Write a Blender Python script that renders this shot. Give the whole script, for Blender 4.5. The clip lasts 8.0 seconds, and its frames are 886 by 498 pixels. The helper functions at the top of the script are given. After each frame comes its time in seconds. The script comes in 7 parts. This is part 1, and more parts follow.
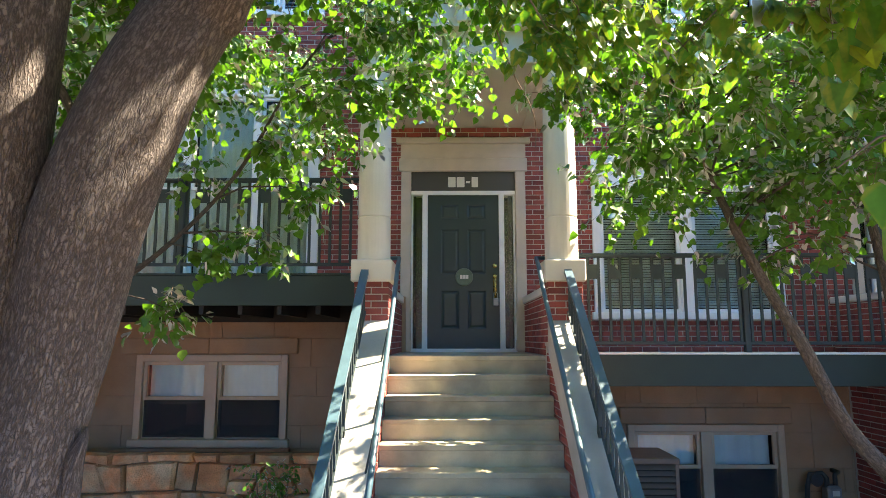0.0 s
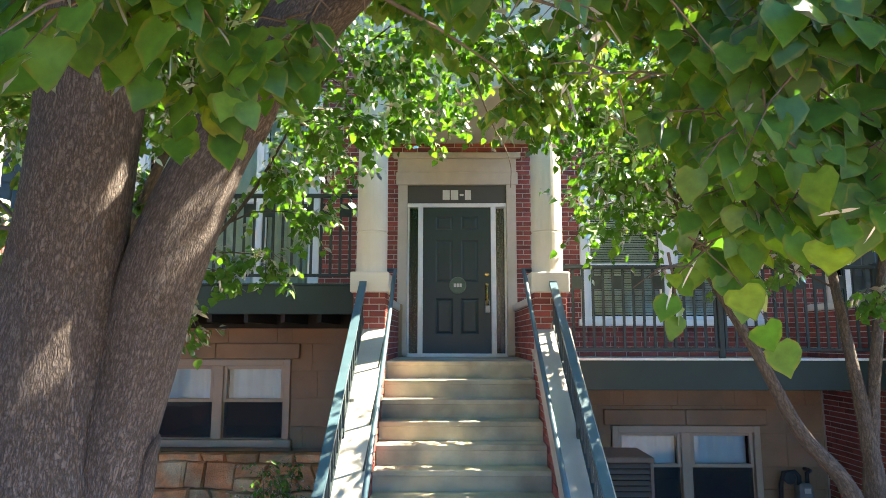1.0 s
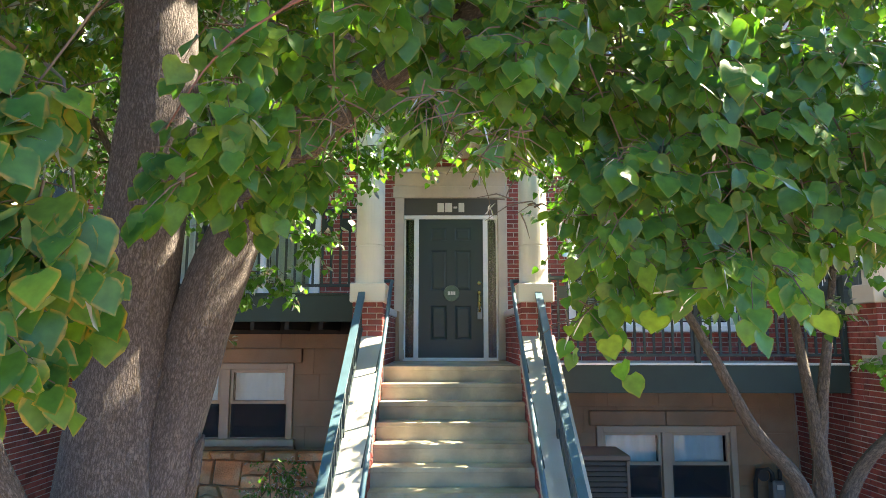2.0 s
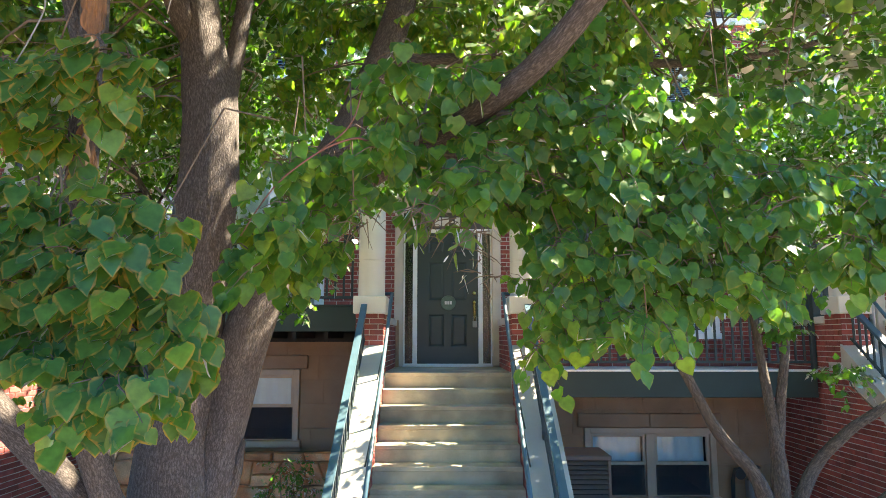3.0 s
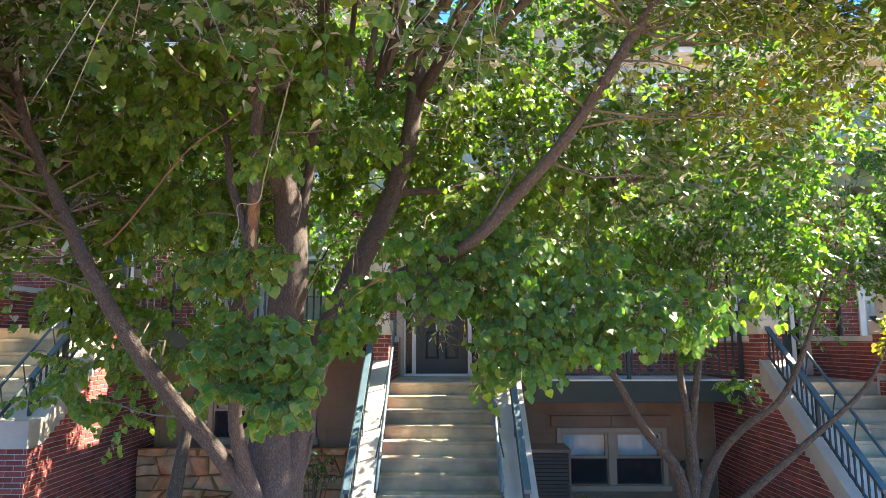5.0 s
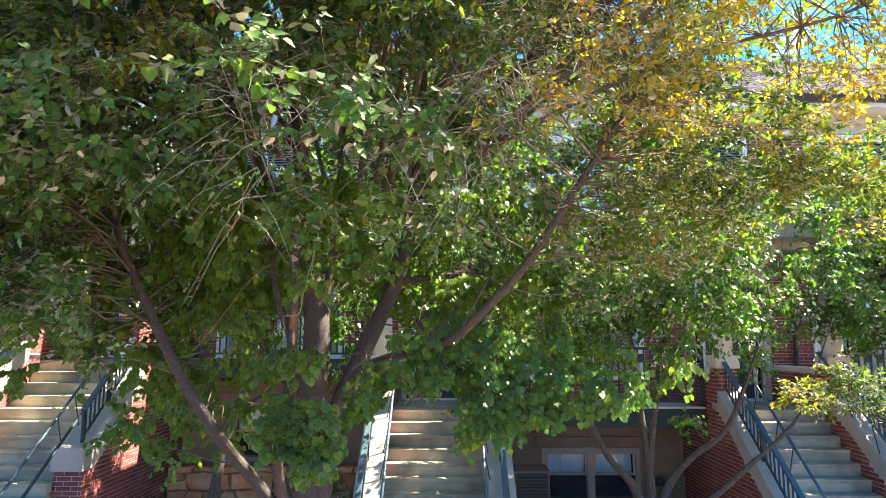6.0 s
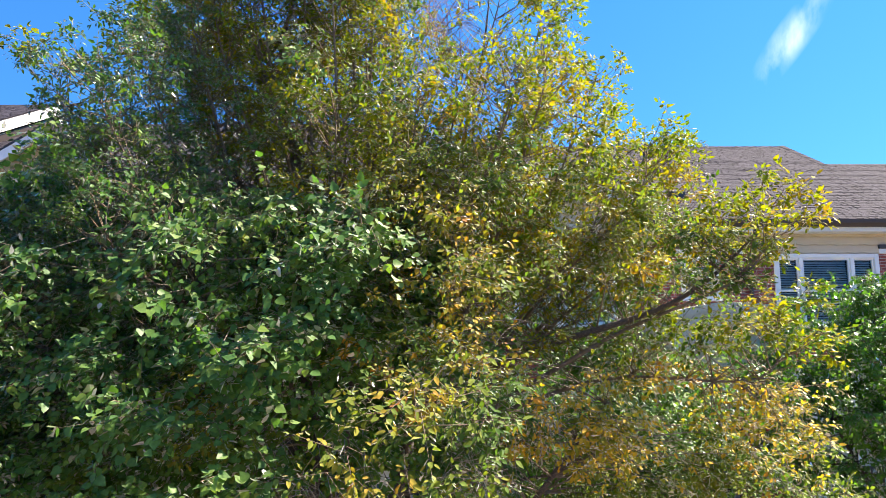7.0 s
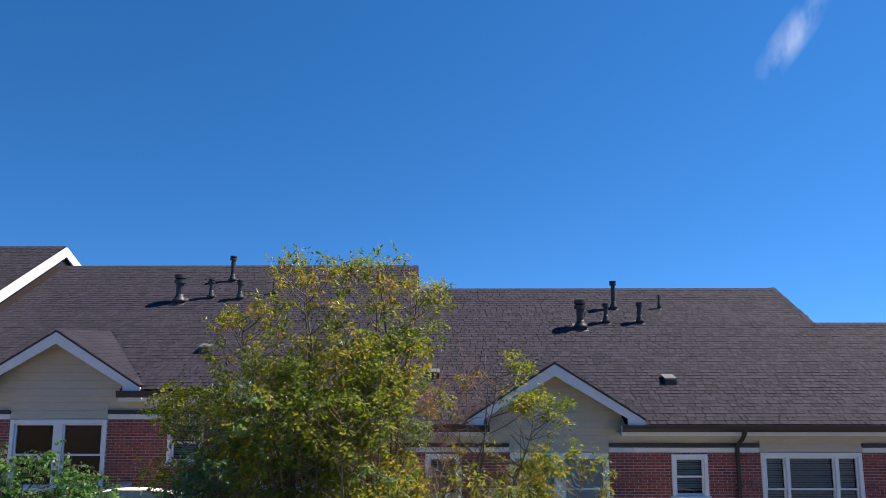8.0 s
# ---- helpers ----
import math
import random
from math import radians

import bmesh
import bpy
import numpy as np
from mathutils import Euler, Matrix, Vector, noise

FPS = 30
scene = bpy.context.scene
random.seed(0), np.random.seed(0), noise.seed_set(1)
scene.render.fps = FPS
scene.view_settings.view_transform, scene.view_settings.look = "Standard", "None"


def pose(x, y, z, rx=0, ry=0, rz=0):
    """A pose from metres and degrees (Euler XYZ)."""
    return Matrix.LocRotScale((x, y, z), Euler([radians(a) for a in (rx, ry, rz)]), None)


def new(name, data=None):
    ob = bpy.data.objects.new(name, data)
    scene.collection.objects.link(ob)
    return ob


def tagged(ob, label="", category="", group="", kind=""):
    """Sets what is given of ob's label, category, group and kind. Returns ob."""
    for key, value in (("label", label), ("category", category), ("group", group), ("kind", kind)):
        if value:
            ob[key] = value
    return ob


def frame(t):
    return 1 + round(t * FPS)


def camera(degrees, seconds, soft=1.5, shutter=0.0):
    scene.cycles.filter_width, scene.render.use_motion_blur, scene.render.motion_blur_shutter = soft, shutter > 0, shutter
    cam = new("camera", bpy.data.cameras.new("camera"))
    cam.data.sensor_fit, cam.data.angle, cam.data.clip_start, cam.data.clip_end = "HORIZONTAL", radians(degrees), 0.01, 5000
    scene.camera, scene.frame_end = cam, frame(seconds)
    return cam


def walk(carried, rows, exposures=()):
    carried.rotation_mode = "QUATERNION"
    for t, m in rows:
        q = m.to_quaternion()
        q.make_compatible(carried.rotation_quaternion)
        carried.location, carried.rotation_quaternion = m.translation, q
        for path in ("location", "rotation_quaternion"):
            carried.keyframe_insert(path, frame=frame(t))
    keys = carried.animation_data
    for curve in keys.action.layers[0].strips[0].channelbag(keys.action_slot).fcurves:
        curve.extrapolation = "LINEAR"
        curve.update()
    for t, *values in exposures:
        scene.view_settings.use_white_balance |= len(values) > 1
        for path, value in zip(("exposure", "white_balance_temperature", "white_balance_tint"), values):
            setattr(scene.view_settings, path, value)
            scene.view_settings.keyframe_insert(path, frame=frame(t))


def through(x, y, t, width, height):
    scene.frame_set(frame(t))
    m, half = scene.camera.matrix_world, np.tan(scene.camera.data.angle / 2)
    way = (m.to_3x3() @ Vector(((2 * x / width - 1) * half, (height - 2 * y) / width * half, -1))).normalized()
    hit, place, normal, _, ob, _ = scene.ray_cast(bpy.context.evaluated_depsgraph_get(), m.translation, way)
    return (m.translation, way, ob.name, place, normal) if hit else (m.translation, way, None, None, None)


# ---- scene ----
cam = camera(69.0, 8.0, soft=0.4)
# seconds, eye x, y, z, yaw, pitch, roll
PATH_ROWS = [
    (0, -0.161, -8.469, 2.308, 0.53, 7.96, 0.01),
    (0.5, -0.133, -8.684, 2.342, 0.51, 7.94, 0.02),
    (1, -0.093, -8.934, 2.388, 0.46, 7.91, 0.06),
    (2.5, 0.016, -9.746, 2.511, 0.44, 7.88, 0.04),
    (3, 0.035, -10.060, 2.569, 0.44, 7.91, -0.00),
    (3.5, 0.059, -10.400, 2.626, 0.41, 7.93, -0.05),
    (4, 0.073, -10.821, 2.692, 0.36, 7.96, -0.07),
    (4.5, 0.104, -11.313, 2.755, 0.34, 8.03, -0.11),
    (5.8, 0.189, -13.068, 3.104, 0.39, 8.05, 0.02),
    (6, 0.223, -13.356, 3.344, 0.46, 8.07, 0.02),
    (6.3, 0.255, -13.816, 3.830, 0.49, 7.88, 0.02),
    (6.5, 0.265, -14.148, 4.358, 0.42, 7.95, 0.00),
    (6.7, 0.291, -14.472, 4.891, 0.44, 7.95, -0.03),
    (7, 0.316, -14.878, 5.707, 0.42, 8.00, 0.04),
    (7.3, 0.286, -15.291, 6.802, 0.42, 7.95, -0.01),
    (7.5, 0.278, -15.514, 7.719, 0.38, 7.96, 0.01),
    (7.7, 0.294, -15.778, 8.748, 0.42, 7.94, -0.01),
    (8, 0.333, -16.145, 10.376, 0.45, 8.01, -0.03),
]
EXPOSURES = [(0.0, 3.2, 8000, 8), (1.0, 3.35, 7900, 6), (2.5, 3.4, 8000, 4), (3.5, 3.4, 8000, 7), (4.5, 3.2, 8000, 12), (6.0, 2.9, 7700, 13), (6.6, 2.5, 7400, 13), (7.1, 2.0, 7200, 13), (7.5, 1.5, 6900, 13), (8.0, 0.85, 6700, 13)]
walk(cam, [(t, pose(x, y, z, 90 + p, 0, w) @ pose(0, 0, 0, 0, 0, r)) for t, x, y, z, w, p, r in PATH_ROWS], EXPOSURES)

# ---- light ----
SUN_EL, SUN_AZ = radians(51.0), radians(76.0)
SUN_DIR = Vector((math.sin(SUN_AZ) * math.cos(SUN_EL), math.cos(SUN_AZ) * math.cos(SUN_EL), math.sin(SUN_EL)))
world = bpy.data.worlds.new("sky")
scene.world = world
world.use_nodes = True
wn, wl = world.node_tree.nodes, world.node_tree.links
sky = wn.new("ShaderNodeTexSky")
sky.sky_type, sky.sun_disc = "NISHITA", False
sky.sun_elevation, sky.sun_rotation = SUN_EL, SUN_AZ
sky.altitude, sky.air_density, sky.dust_density, sky.ozone_density = 1600.0, 0.8, 0.05, 4.0
wn["Background"].inputs["Strength"].default_value = 0.115
deep = wn.new("ShaderNodeHueSaturation")
deep.inputs["Hue"].default_value, deep.inputs["Saturation"].default_value = 0.500, 1.27
lift_co, lift_up, lift_n = wn.new("ShaderNodeTexCoord"), wn.new("ShaderNodeVectorMath"), wn.new("ShaderNodeVectorMath")
lift_up.operation, lift_n.operation = "ADD", "NORMALIZE"
lift_up.inputs[1].default_value = (0, 0, 0.22)
wl.new(lift_co.outputs["Generated"], lift_up.inputs[0])
wl.new(lift_up.outputs[0], lift_n.inputs[0])
wl.new(lift_n.outputs[0], sky.inputs["Vector"])
wl.new(sky.outputs[0], deep.inputs["Color"])
# one thin wisp of cloud high over the roofs
wt, wno, wmp = wn.new("ShaderNodeTexCoord"), wn.new("ShaderNodeTexNoise"), wn.new("ShaderNodeMapping")
wmp.inputs["Rotation"].default_value, wmp.inputs["Scale"].default_value = (0, radians(35), 0), (15.0, 9.0, 5.0)
wno.inputs["Scale"].default_value, wno.inputs["Detail"].default_value = 2.2, 7.0
wl.new(wt.outputs["Generated"], wmp.inputs["Vector"])
wl.new(wmp.outputs[0], wno.inputs["Vector"])
WISP = Vector((0.4500, 0.8025, 0.3920))
sub, dist, near_, thick, both = wn.new("ShaderNodeVectorMath"), wn.new("ShaderNodeVectorMath"), wn.new("ShaderNodeMapRange"), wn.new("ShaderNodeMapRange"), wn.new("ShaderNodeMath")
sub.operation, dist.operation, both.operation = "SUBTRACT", "LENGTH", "MULTIPLY"
sub.inputs[1].default_value = WISP
wl.new(wt.outputs["Generated"], sub.inputs[0])
lean = wn.new("ShaderNodeMapping")
lean.vector_type = "TEXTURE"
lean.inputs["Rotation"].default_value, lean.inputs["Scale"].default_value = (0, radians(30), 0), (0.27, 1.0, 1.1)
wl.new(sub.outputs[0], lean.inputs["Vector"])
wl.new(lean.outputs[0], dist.inputs[0])
near_.inputs["From Min"].default_value, near_.inputs["From Max"].default_value = 0.085, 0.02
wl.new(dist.outputs["Value"], near_.inputs["Value"])
thick.inputs["From Min"].default_value, thick.inputs["From Max"].default_value, thick.inputs["To Max"].default_value = 0.40, 0.72, 0.36
wl.new(wno.outputs[0], thick.inputs["Value"])
wl.new(near_.outputs[0], both.inputs[0])
wl.new(thick.outputs[0], both.inputs[1])
cloud = wn.new("ShaderNodeMix")
cloud.data_type = "RGBA"
cloud.inputs[7].default_value = (5.5, 5.8, 6.2, 1)
wl.new(both.outputs[0], cloud.inputs[0])
wl.new(deep.outputs[0], cloud.inputs[6])
wl.new(cloud.outputs[2], wn["Background"].inputs["Color"])
sun = new("sun", bpy.data.lights.new("sun", "SUN"))
sun.data.energy, sun.data.angle, sun.data.color = 4.6, radians(0.53), (1.0, 0.95, 0.87)
sun.matrix_world = Matrix.Translation((20, 5, 25)) @ SUN_DIR.to_track_quat("Z", "Y").to_matrix().to_4x4()

# ---- materials ----
def material(name, base, rough=0.7, metal=0.0, spread=0.25, scale=6.0, fine=60.0, bump=0.15, island=0.0, objvar=0.0, stretch=(1, 1, 1), tint=None):
    """A surface with two scales of colour variation and relief. island / objvar: brightness variation piece by piece."""
    m = bpy.data.materials.new(name)
    m.use_nodes = True
    n, l = m.node_tree.nodes, m.node_tree.links
    b = n["Principled BSDF"]
    b.inputs["Roughness"].default_value, b.inputs["Metallic"].default_value = rough, metal
    co = n.new("ShaderNodeTexCoord")
    mp = n.new("ShaderNodeMapping")
    mp.inputs["Scale"].default_value = stretch
    l.new(co.outputs["Object"], mp.inputs["Vector"])
    big, small = n.new("ShaderNodeTexNoise"), n.new("ShaderNodeTexNoise")
    big.inputs["Scale"].default_value, big.inputs["Detail"].default_value = scale, 6.0
    small.inputs["Scale"].default_value, small.inputs["Detail"].default_value = fine, 3.0
    l.new(mp.outputs[0], big.inputs["Vector"])
    l.new(mp.outputs[0], small.inputs["Vector"])
    ramp = n.new("ShaderNodeMapRange")
    ramp.inputs["From Min"].default_value, ramp.inputs["From Max"].default_value = 0.3, 0.7
    ramp.inputs["To Min"].default_value, ramp.inputs["To Max"].default_value = 1 - spread, 1 + spread
    l.new(big.outputs[0], ramp.inputs["Value"])
    ramp2 = n.new("ShaderNodeMapRange")
    ramp2.inputs["From Min"].default_value, ramp2.inputs["From Max"].default_value = 0.25, 0.75
    ramp2.inputs["To Min"].default_value, ramp2.inputs["To Max"].default_value = 1 - spread * 0.6, 1 + spread * 0.6
    l.new(small.outputs[0], ramp2.inputs["Value"])
    mul = n.new("ShaderNodeMath")
    mul.operation = "MULTIPLY"
    l.new(ramp.outputs[0], mul.inputs[0])
    l.new(ramp2.outputs[0], mul.inputs[1])
    value = mul.outputs[0]
    for amount, node, out in ((island, "ShaderNodeNewGeometry", "Random Per Island"), (objvar, "ShaderNodeObjectInfo", "Random")):
        if amount:
            g = n.new(node)
            r = n.new("ShaderNodeMapRange")
            r.inputs["To Min"].default_value, r.inputs["To Max"].default_value = 1 - amount, 1 + amount
            l.new(g.outputs[out], r.inputs["Value"])
            k = n.new("ShaderNodeMath")
            k.operation = "MULTIPLY"
            l.new(value, k.inputs[0])
            l.new(r.outputs[0], k.inputs[1])
            value = k.outputs[0]
    colour = n.new("ShaderNodeMix")
    colour.data_type = "RGBA"
    colour.inputs[6].default_value = (*base, 1)
    colour.inputs[7].default_value = (*(tint or base), 1)
    if tint:
        third = n.new("ShaderNodeTexNoise")
        third.inputs["Scale"].default_value, third.inputs["Detail"].default_value = scale * 0.6, 4.0
        l.new(mp.outputs[0], third.inputs["Vector"])
        r3 = n.new("ShaderNodeMapRange")
        r3.inputs["From Min"].default_value, r3.inputs["From Max"].default_value = 0.42, 0.62
        l.new(third.outputs[0], r3.inputs["Value"])
        l.new(r3.outputs[0], colour.inputs[0])
    else:
        colour.inputs[0].default_value = 0
    vm = n.new("ShaderNodeVectorMath")
    vm.operation = "SCALE"
    l.new(colour.outputs[2], vm.inputs[0])
    l.new(value, vm.inputs["Scale"])
    l.new(vm.outputs[0], b.inputs["Base Color"])
    if bump:
        bp = n.new("ShaderNodeBump")
        bp.inputs["Strength"].default_value, bp.inputs["Distance"].default_value = bump, 0.02
        l.new(small.outputs[0], bp.inputs["Height"])
        l.new(bp.outputs[0], b.inputs["Normal"])
    return m


def leaf_material(name, colours, through=0.50, gloss=0.40, rim=None, regional=0.6, patch=1.3, shine=1.25):
    """Leaves: each its own colour out of a ramp, light passing through, waxy upper side."""
    m = bpy.data.materials.new(name)
    m.use_nodes = True
    n, l = m.node_tree.nodes, m.node_tree.links
    n.remove(n["Principled BSDF"])
    g = n.new("ShaderNodeNewGeometry")
    ramp = n.new("ShaderNodeValToRGB")
    e = ramp.color_ramp.elements
    while len(e) < len(colours):
        e.new(0.5)
    for k, (pos, col) in enumerate(colours):
        e[k].position, e[k].color = pos, (*col, 1)
    co, no = n.new("ShaderNodeTexCoord"), n.new("ShaderNodeTexNoise")
    area, spread_, pick_ = n.new("ShaderNodeTexNoise"), n.new("ShaderNodeMapRange"), n.new("ShaderNodeMix")
    area.inputs["Scale"].default_value, area.inputs["Detail"].default_value = patch, 3.0
    l.new(co.outputs["Object"], area.inputs["Vector"])
    spread_.inputs["From Min"].default_value, spread_.inputs["From Max"].default_value = 0.32, 0.68
    l.new(area.outputs[0], spread_.inputs["Value"])
    pick_.inputs[0].default_value = regional
    l.new(g.outputs["Random Per Island"], pick_.inputs[2])
    l.new(spread_.outputs[0], pick_.inputs[3])
    l.new(pick_.outputs[0], ramp.inputs[0])
    no.inputs["Scale"].default_value, no.inputs["Detail"].default_value = 45.0, 3.0
    l.new(co.outputs["Object"], no.inputs["Vector"])
    mr = n.new("ShaderNodeMapRange")
    mr.inputs["From Min"].default_value, mr.inputs["From Max"].default_value = 0.3, 0.7
    mr.inputs["To Min"].default_value, mr.inputs["To Max"].default_value = 0.78, 1.2
    l.new(no.outputs[0], mr.inputs["Value"])
    vm = n.new("ShaderNodeVectorMath")
    vm.operation = "SCALE"
    l.new(ramp.outputs[0], vm.inputs[0])
    l.new(mr.outputs[0], vm.inputs["Scale"])
    if rim:
        at, rr, keep, mul, mixc = n.new("ShaderNodeAttribute"), n.new("ShaderNodeMapRange"), n.new("ShaderNodeMapRange"), n.new("ShaderNodeMath"), n.new("ShaderNodeMix")
        at.attribute_name = "rim"
        rr.inputs["From Min"].default_value, rr.inputs["From Max"].default_value = 0.84, 1.0
        l.new(at.outputs["Fac"], rr.inputs["Value"])
        keep.inputs["From Min"].default_value, keep.inputs["From Max"].default_value = 0.36, 0.62
        l.new(no.outputs[0], keep.inputs["Value"])
        mul.operation = "MULTIPLY"
        l.new(rr.outputs[0], mul.inputs[0])
        l.new(keep.outputs[0], mul.inputs[1])
        mixc.data_type = "RGBA"
        mixc.inputs[7].default_value = (*rim, 1)
        l.new(mul.outputs[0], mixc.inputs[0])
        l.new(vm.outputs[0], mixc.inputs[6])
        tone = mixc.outputs[2]
    else:
        tone = vm.outputs[0]
    dif, tra, glo = n.new("ShaderNodeBsdfDiffuse"), n.new("ShaderNodeBsdfTranslucent"), n.new("ShaderNodeBsdfGlossy")
    warm = n.new("ShaderNodeVectorMath")
    warm.operation = "MULTIPLY"
    warm.inputs[1].default_value = (1.65, 2.0, 0.62)
    l.new(tone, warm.inputs[0])
    l.new(tone, dif.inputs["Color"])
    l.new(warm.outputs[0], tra.inputs["Color"])
    glo.inputs["Roughness"].default_value = gloss
    m1, m2 = n.new("ShaderNodeMixShader"), n.new("ShaderNodeMixShader")
    m1.inputs[0].default_value = through
    l.new(dif.outputs[0], m1.inputs[1])
    l.new(tra.outputs[0], m1.inputs[2])
    fr = n.new("ShaderNodeFresnel")
    fr.inputs["IOR"].default_value = shine
    l.new(fr.outputs[0], m2.inputs[0])
    l.new(m1.outputs[0], m2.inputs[1])
    l.new(glo.outputs[0], m2.inputs[2])
    l.new(m2.outputs[0], n["Material Output"].inputs["Surface"])
    return m


def glass_material(name, tint=(0.9, 0.95, 0.95), ior=1.48, ripple=0.0):
    """Window glass: mirrors by its angle, else lets the room behind show."""
    m = bpy.data.materials.new(name)
    m.use_nodes = True
    n, l = m.node_tree.nodes, m.node_tree.links
    n.remove(n["Principled BSDF"])
    tr, gl, fr, mx = n.new("ShaderNodeBsdfTransparent"), n.new("ShaderNodeBsdfGlossy"), n.new("ShaderNodeFresnel"), n.new("ShaderNodeMixShader")
    tr.inputs["Color"].default_value = (*tint, 1)
    gl.inputs["Roughness"].default_value = 0.01
    fr.inputs["IOR"].default_value = ior
    if ripple:
        co, vo, bp = n.new("ShaderNodeTexCoord"), n.new("ShaderNodeTexVoronoi"), n.new("ShaderNodeBump")
        vo.inputs["Scale"].default_value = 28.0
        bp.inputs["Strength"].default_value, bp.inputs["Distance"].default_value = ripple, 0.02
        l.new(co.outputs["Object"], vo.inputs["Vector"])
        l.new(vo.outputs["Distance"], bp.inputs["Height"])
        l.new(bp.outputs[0], gl.inputs["Normal"])
    l.new(fr.outputs[0], mx.inputs[0])
    l.new(tr.outputs[0], mx.inputs[1])
    l.new(gl.outputs[0], mx.inputs[2])
    l.new(mx.outputs[0], n["Material Output"].inputs["Surface"])
    return m


def screen_material(name):
    """Fine dark mesh: mostly lets what is behind show, dimmed."""
    m = bpy.data.materials.new(name)
    m.use_nodes = True
    n, l = m.node_tree.nodes, m.node_tree.links
    b = n["Principled BSDF"]
    b.inputs["Base Color"].default_value, b.inputs["Roughness"].default_value = (0.035, 0.035, 0.035, 1), 0.8
    tr, mx = n.new("ShaderNodeBsdfTransparent"), n.new("ShaderNodeMixShader")
    mx.inputs[0].default_value = 0.62
    l.new(tr.outputs[0], mx.inputs[1])
    l.new(b.outputs[0], mx.inputs[2])
    l.new(mx.outputs[0], n["Material Output"].inputs["Surface"])
    return m


BRICK = material("brick_red", (0.30, 0.065, 0.05), 0.85, spread=0.16, scale=9, fine=180, bump=0.25, island=0.28, tint=(0.24, 0.06, 0.055))
BRICK_P = material("brick_red_piece", (0.30, 0.065, 0.05), 0.85, spread=0.16, scale=9, fine=180, bump=0.25, objvar=0.28, tint=(0.24, 0.06, 0.055))
MORTAR = material("mortar", (0.52, 0.48, 0.43), 0.95, spread=0.15, scale=5, fine=250, bump=0.3)
WHITE = material("white_paint", (0.72, 0.72, 0.70), 0.5, spread=0.05, scale=3, fine=40, bump=0.03)
VINYL = material("vinyl_frame", (0.80, 0.80, 0.79), 0.4, spread=0.04, scale=4, fine=60, bump=0.02)
TAUPE = material("taupe_frame", (0.52, 0.385, 0.26), 0.55, spread=0.06, scale=3, fine=50, bump=0.04)
STUCCO = material("stucco_cream", (0.60, 0.53, 0.44), 0.9, spread=0.07, scale=2, fine=220, bump=0.25)
COLUMN = material("column_cream", (0.66, 0.61, 0.53), 0.75, spread=0.06, scale=2.5, fine=120, bump=0.06)
CAST = material("cast_stone", (0.55, 0.47, 0.38), 0.85, spread=0.1, scale=4, fine=150, bump=0.15)
SIDING = material("siding_beige", (0.58, 0.50, 0.37), 0.75, spread=0.06, scale=2, fine=90, bump=0.06, island=0.04, stretch=(1, 1, 6))
SHINGLE = material("shingle", (0.0262, 0.0208, 0.0305), 0.95, spread=0.06, scale=1.2, fine=160, bump=0.3, island=0.34)
ROOFDECK = material("roof_underlay", (0.017, 0.0135, 0.019), 0.95, spread=0.2, scale=3, fine=90)
GUTTER = material("gutter_brown", (0.035, 0.026, 0.024), 0.45, spread=0.1, scale=3, fine=60, bump=0.03)
GREEN = material("beam_green", (0.017, 0.036, 0.028), 0.6, spread=0.12, scale=2.5, fine=70, bump=0.05)
RAILM = material("rail_green", (0.020, 0.036, 0.038), 0.6, spread=0.12, scale=6, fine=90, bump=0.03)
RAILBLUE = material("rail_blue", (0.055, 0.105, 0.13), 0.4, spread=0.15, scale=6, fine=90, bump=0.05)
DOORM = material("door_green", (0.028, 0.048, 0.052), 0.38, spread=0.06, scale=3, fine=120, bump=0.02)
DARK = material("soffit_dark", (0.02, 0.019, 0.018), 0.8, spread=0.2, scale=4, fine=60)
CONCRETE = material("concrete", (0.44, 0.41, 0.36), 0.9, spread=0.14, scale=2.2, fine=150, bump=0.15)
TREAD = material("tread_concrete", (0.44, 0.385, 0.27), 0.9, spread=0.28, scale=3.0, fine=160, bump=0.2, tint=(0.31, 0.29, 0.225), objvar=0.12)
STONEWALL = material("basement_stone", (0.36, 0.215, 0.12), 0.9, spread=0.16, scale=2.2, fine=120, bump=0.25, island=0.05, tint=(0.33, 0.225, 0.145))
STONE_P = material("basement_stone_piece", (0.36, 0.215, 0.12), 0.9, spread=0.16, scale=2.2, fine=120, bump=0.25, objvar=0.05, tint=(0.33, 0.225, 0.145))
FIELD = material("fieldstone", (0.62, 0.255, 0.11), 0.9, spread=0.28, scale=5.0, fine=60, bump=0.7, objvar=0.3, tint=(0.52, 0.34, 0.20))
# tone raised so the unseen ground bounces warm light onto the lower facade
SOIL = material("soil", (0.155, 0.112, 0.075), 1.0, spread=0.35, scale=1.2, fine=45, bump=0.5, tint=(0.18, 0.138, 0.09))
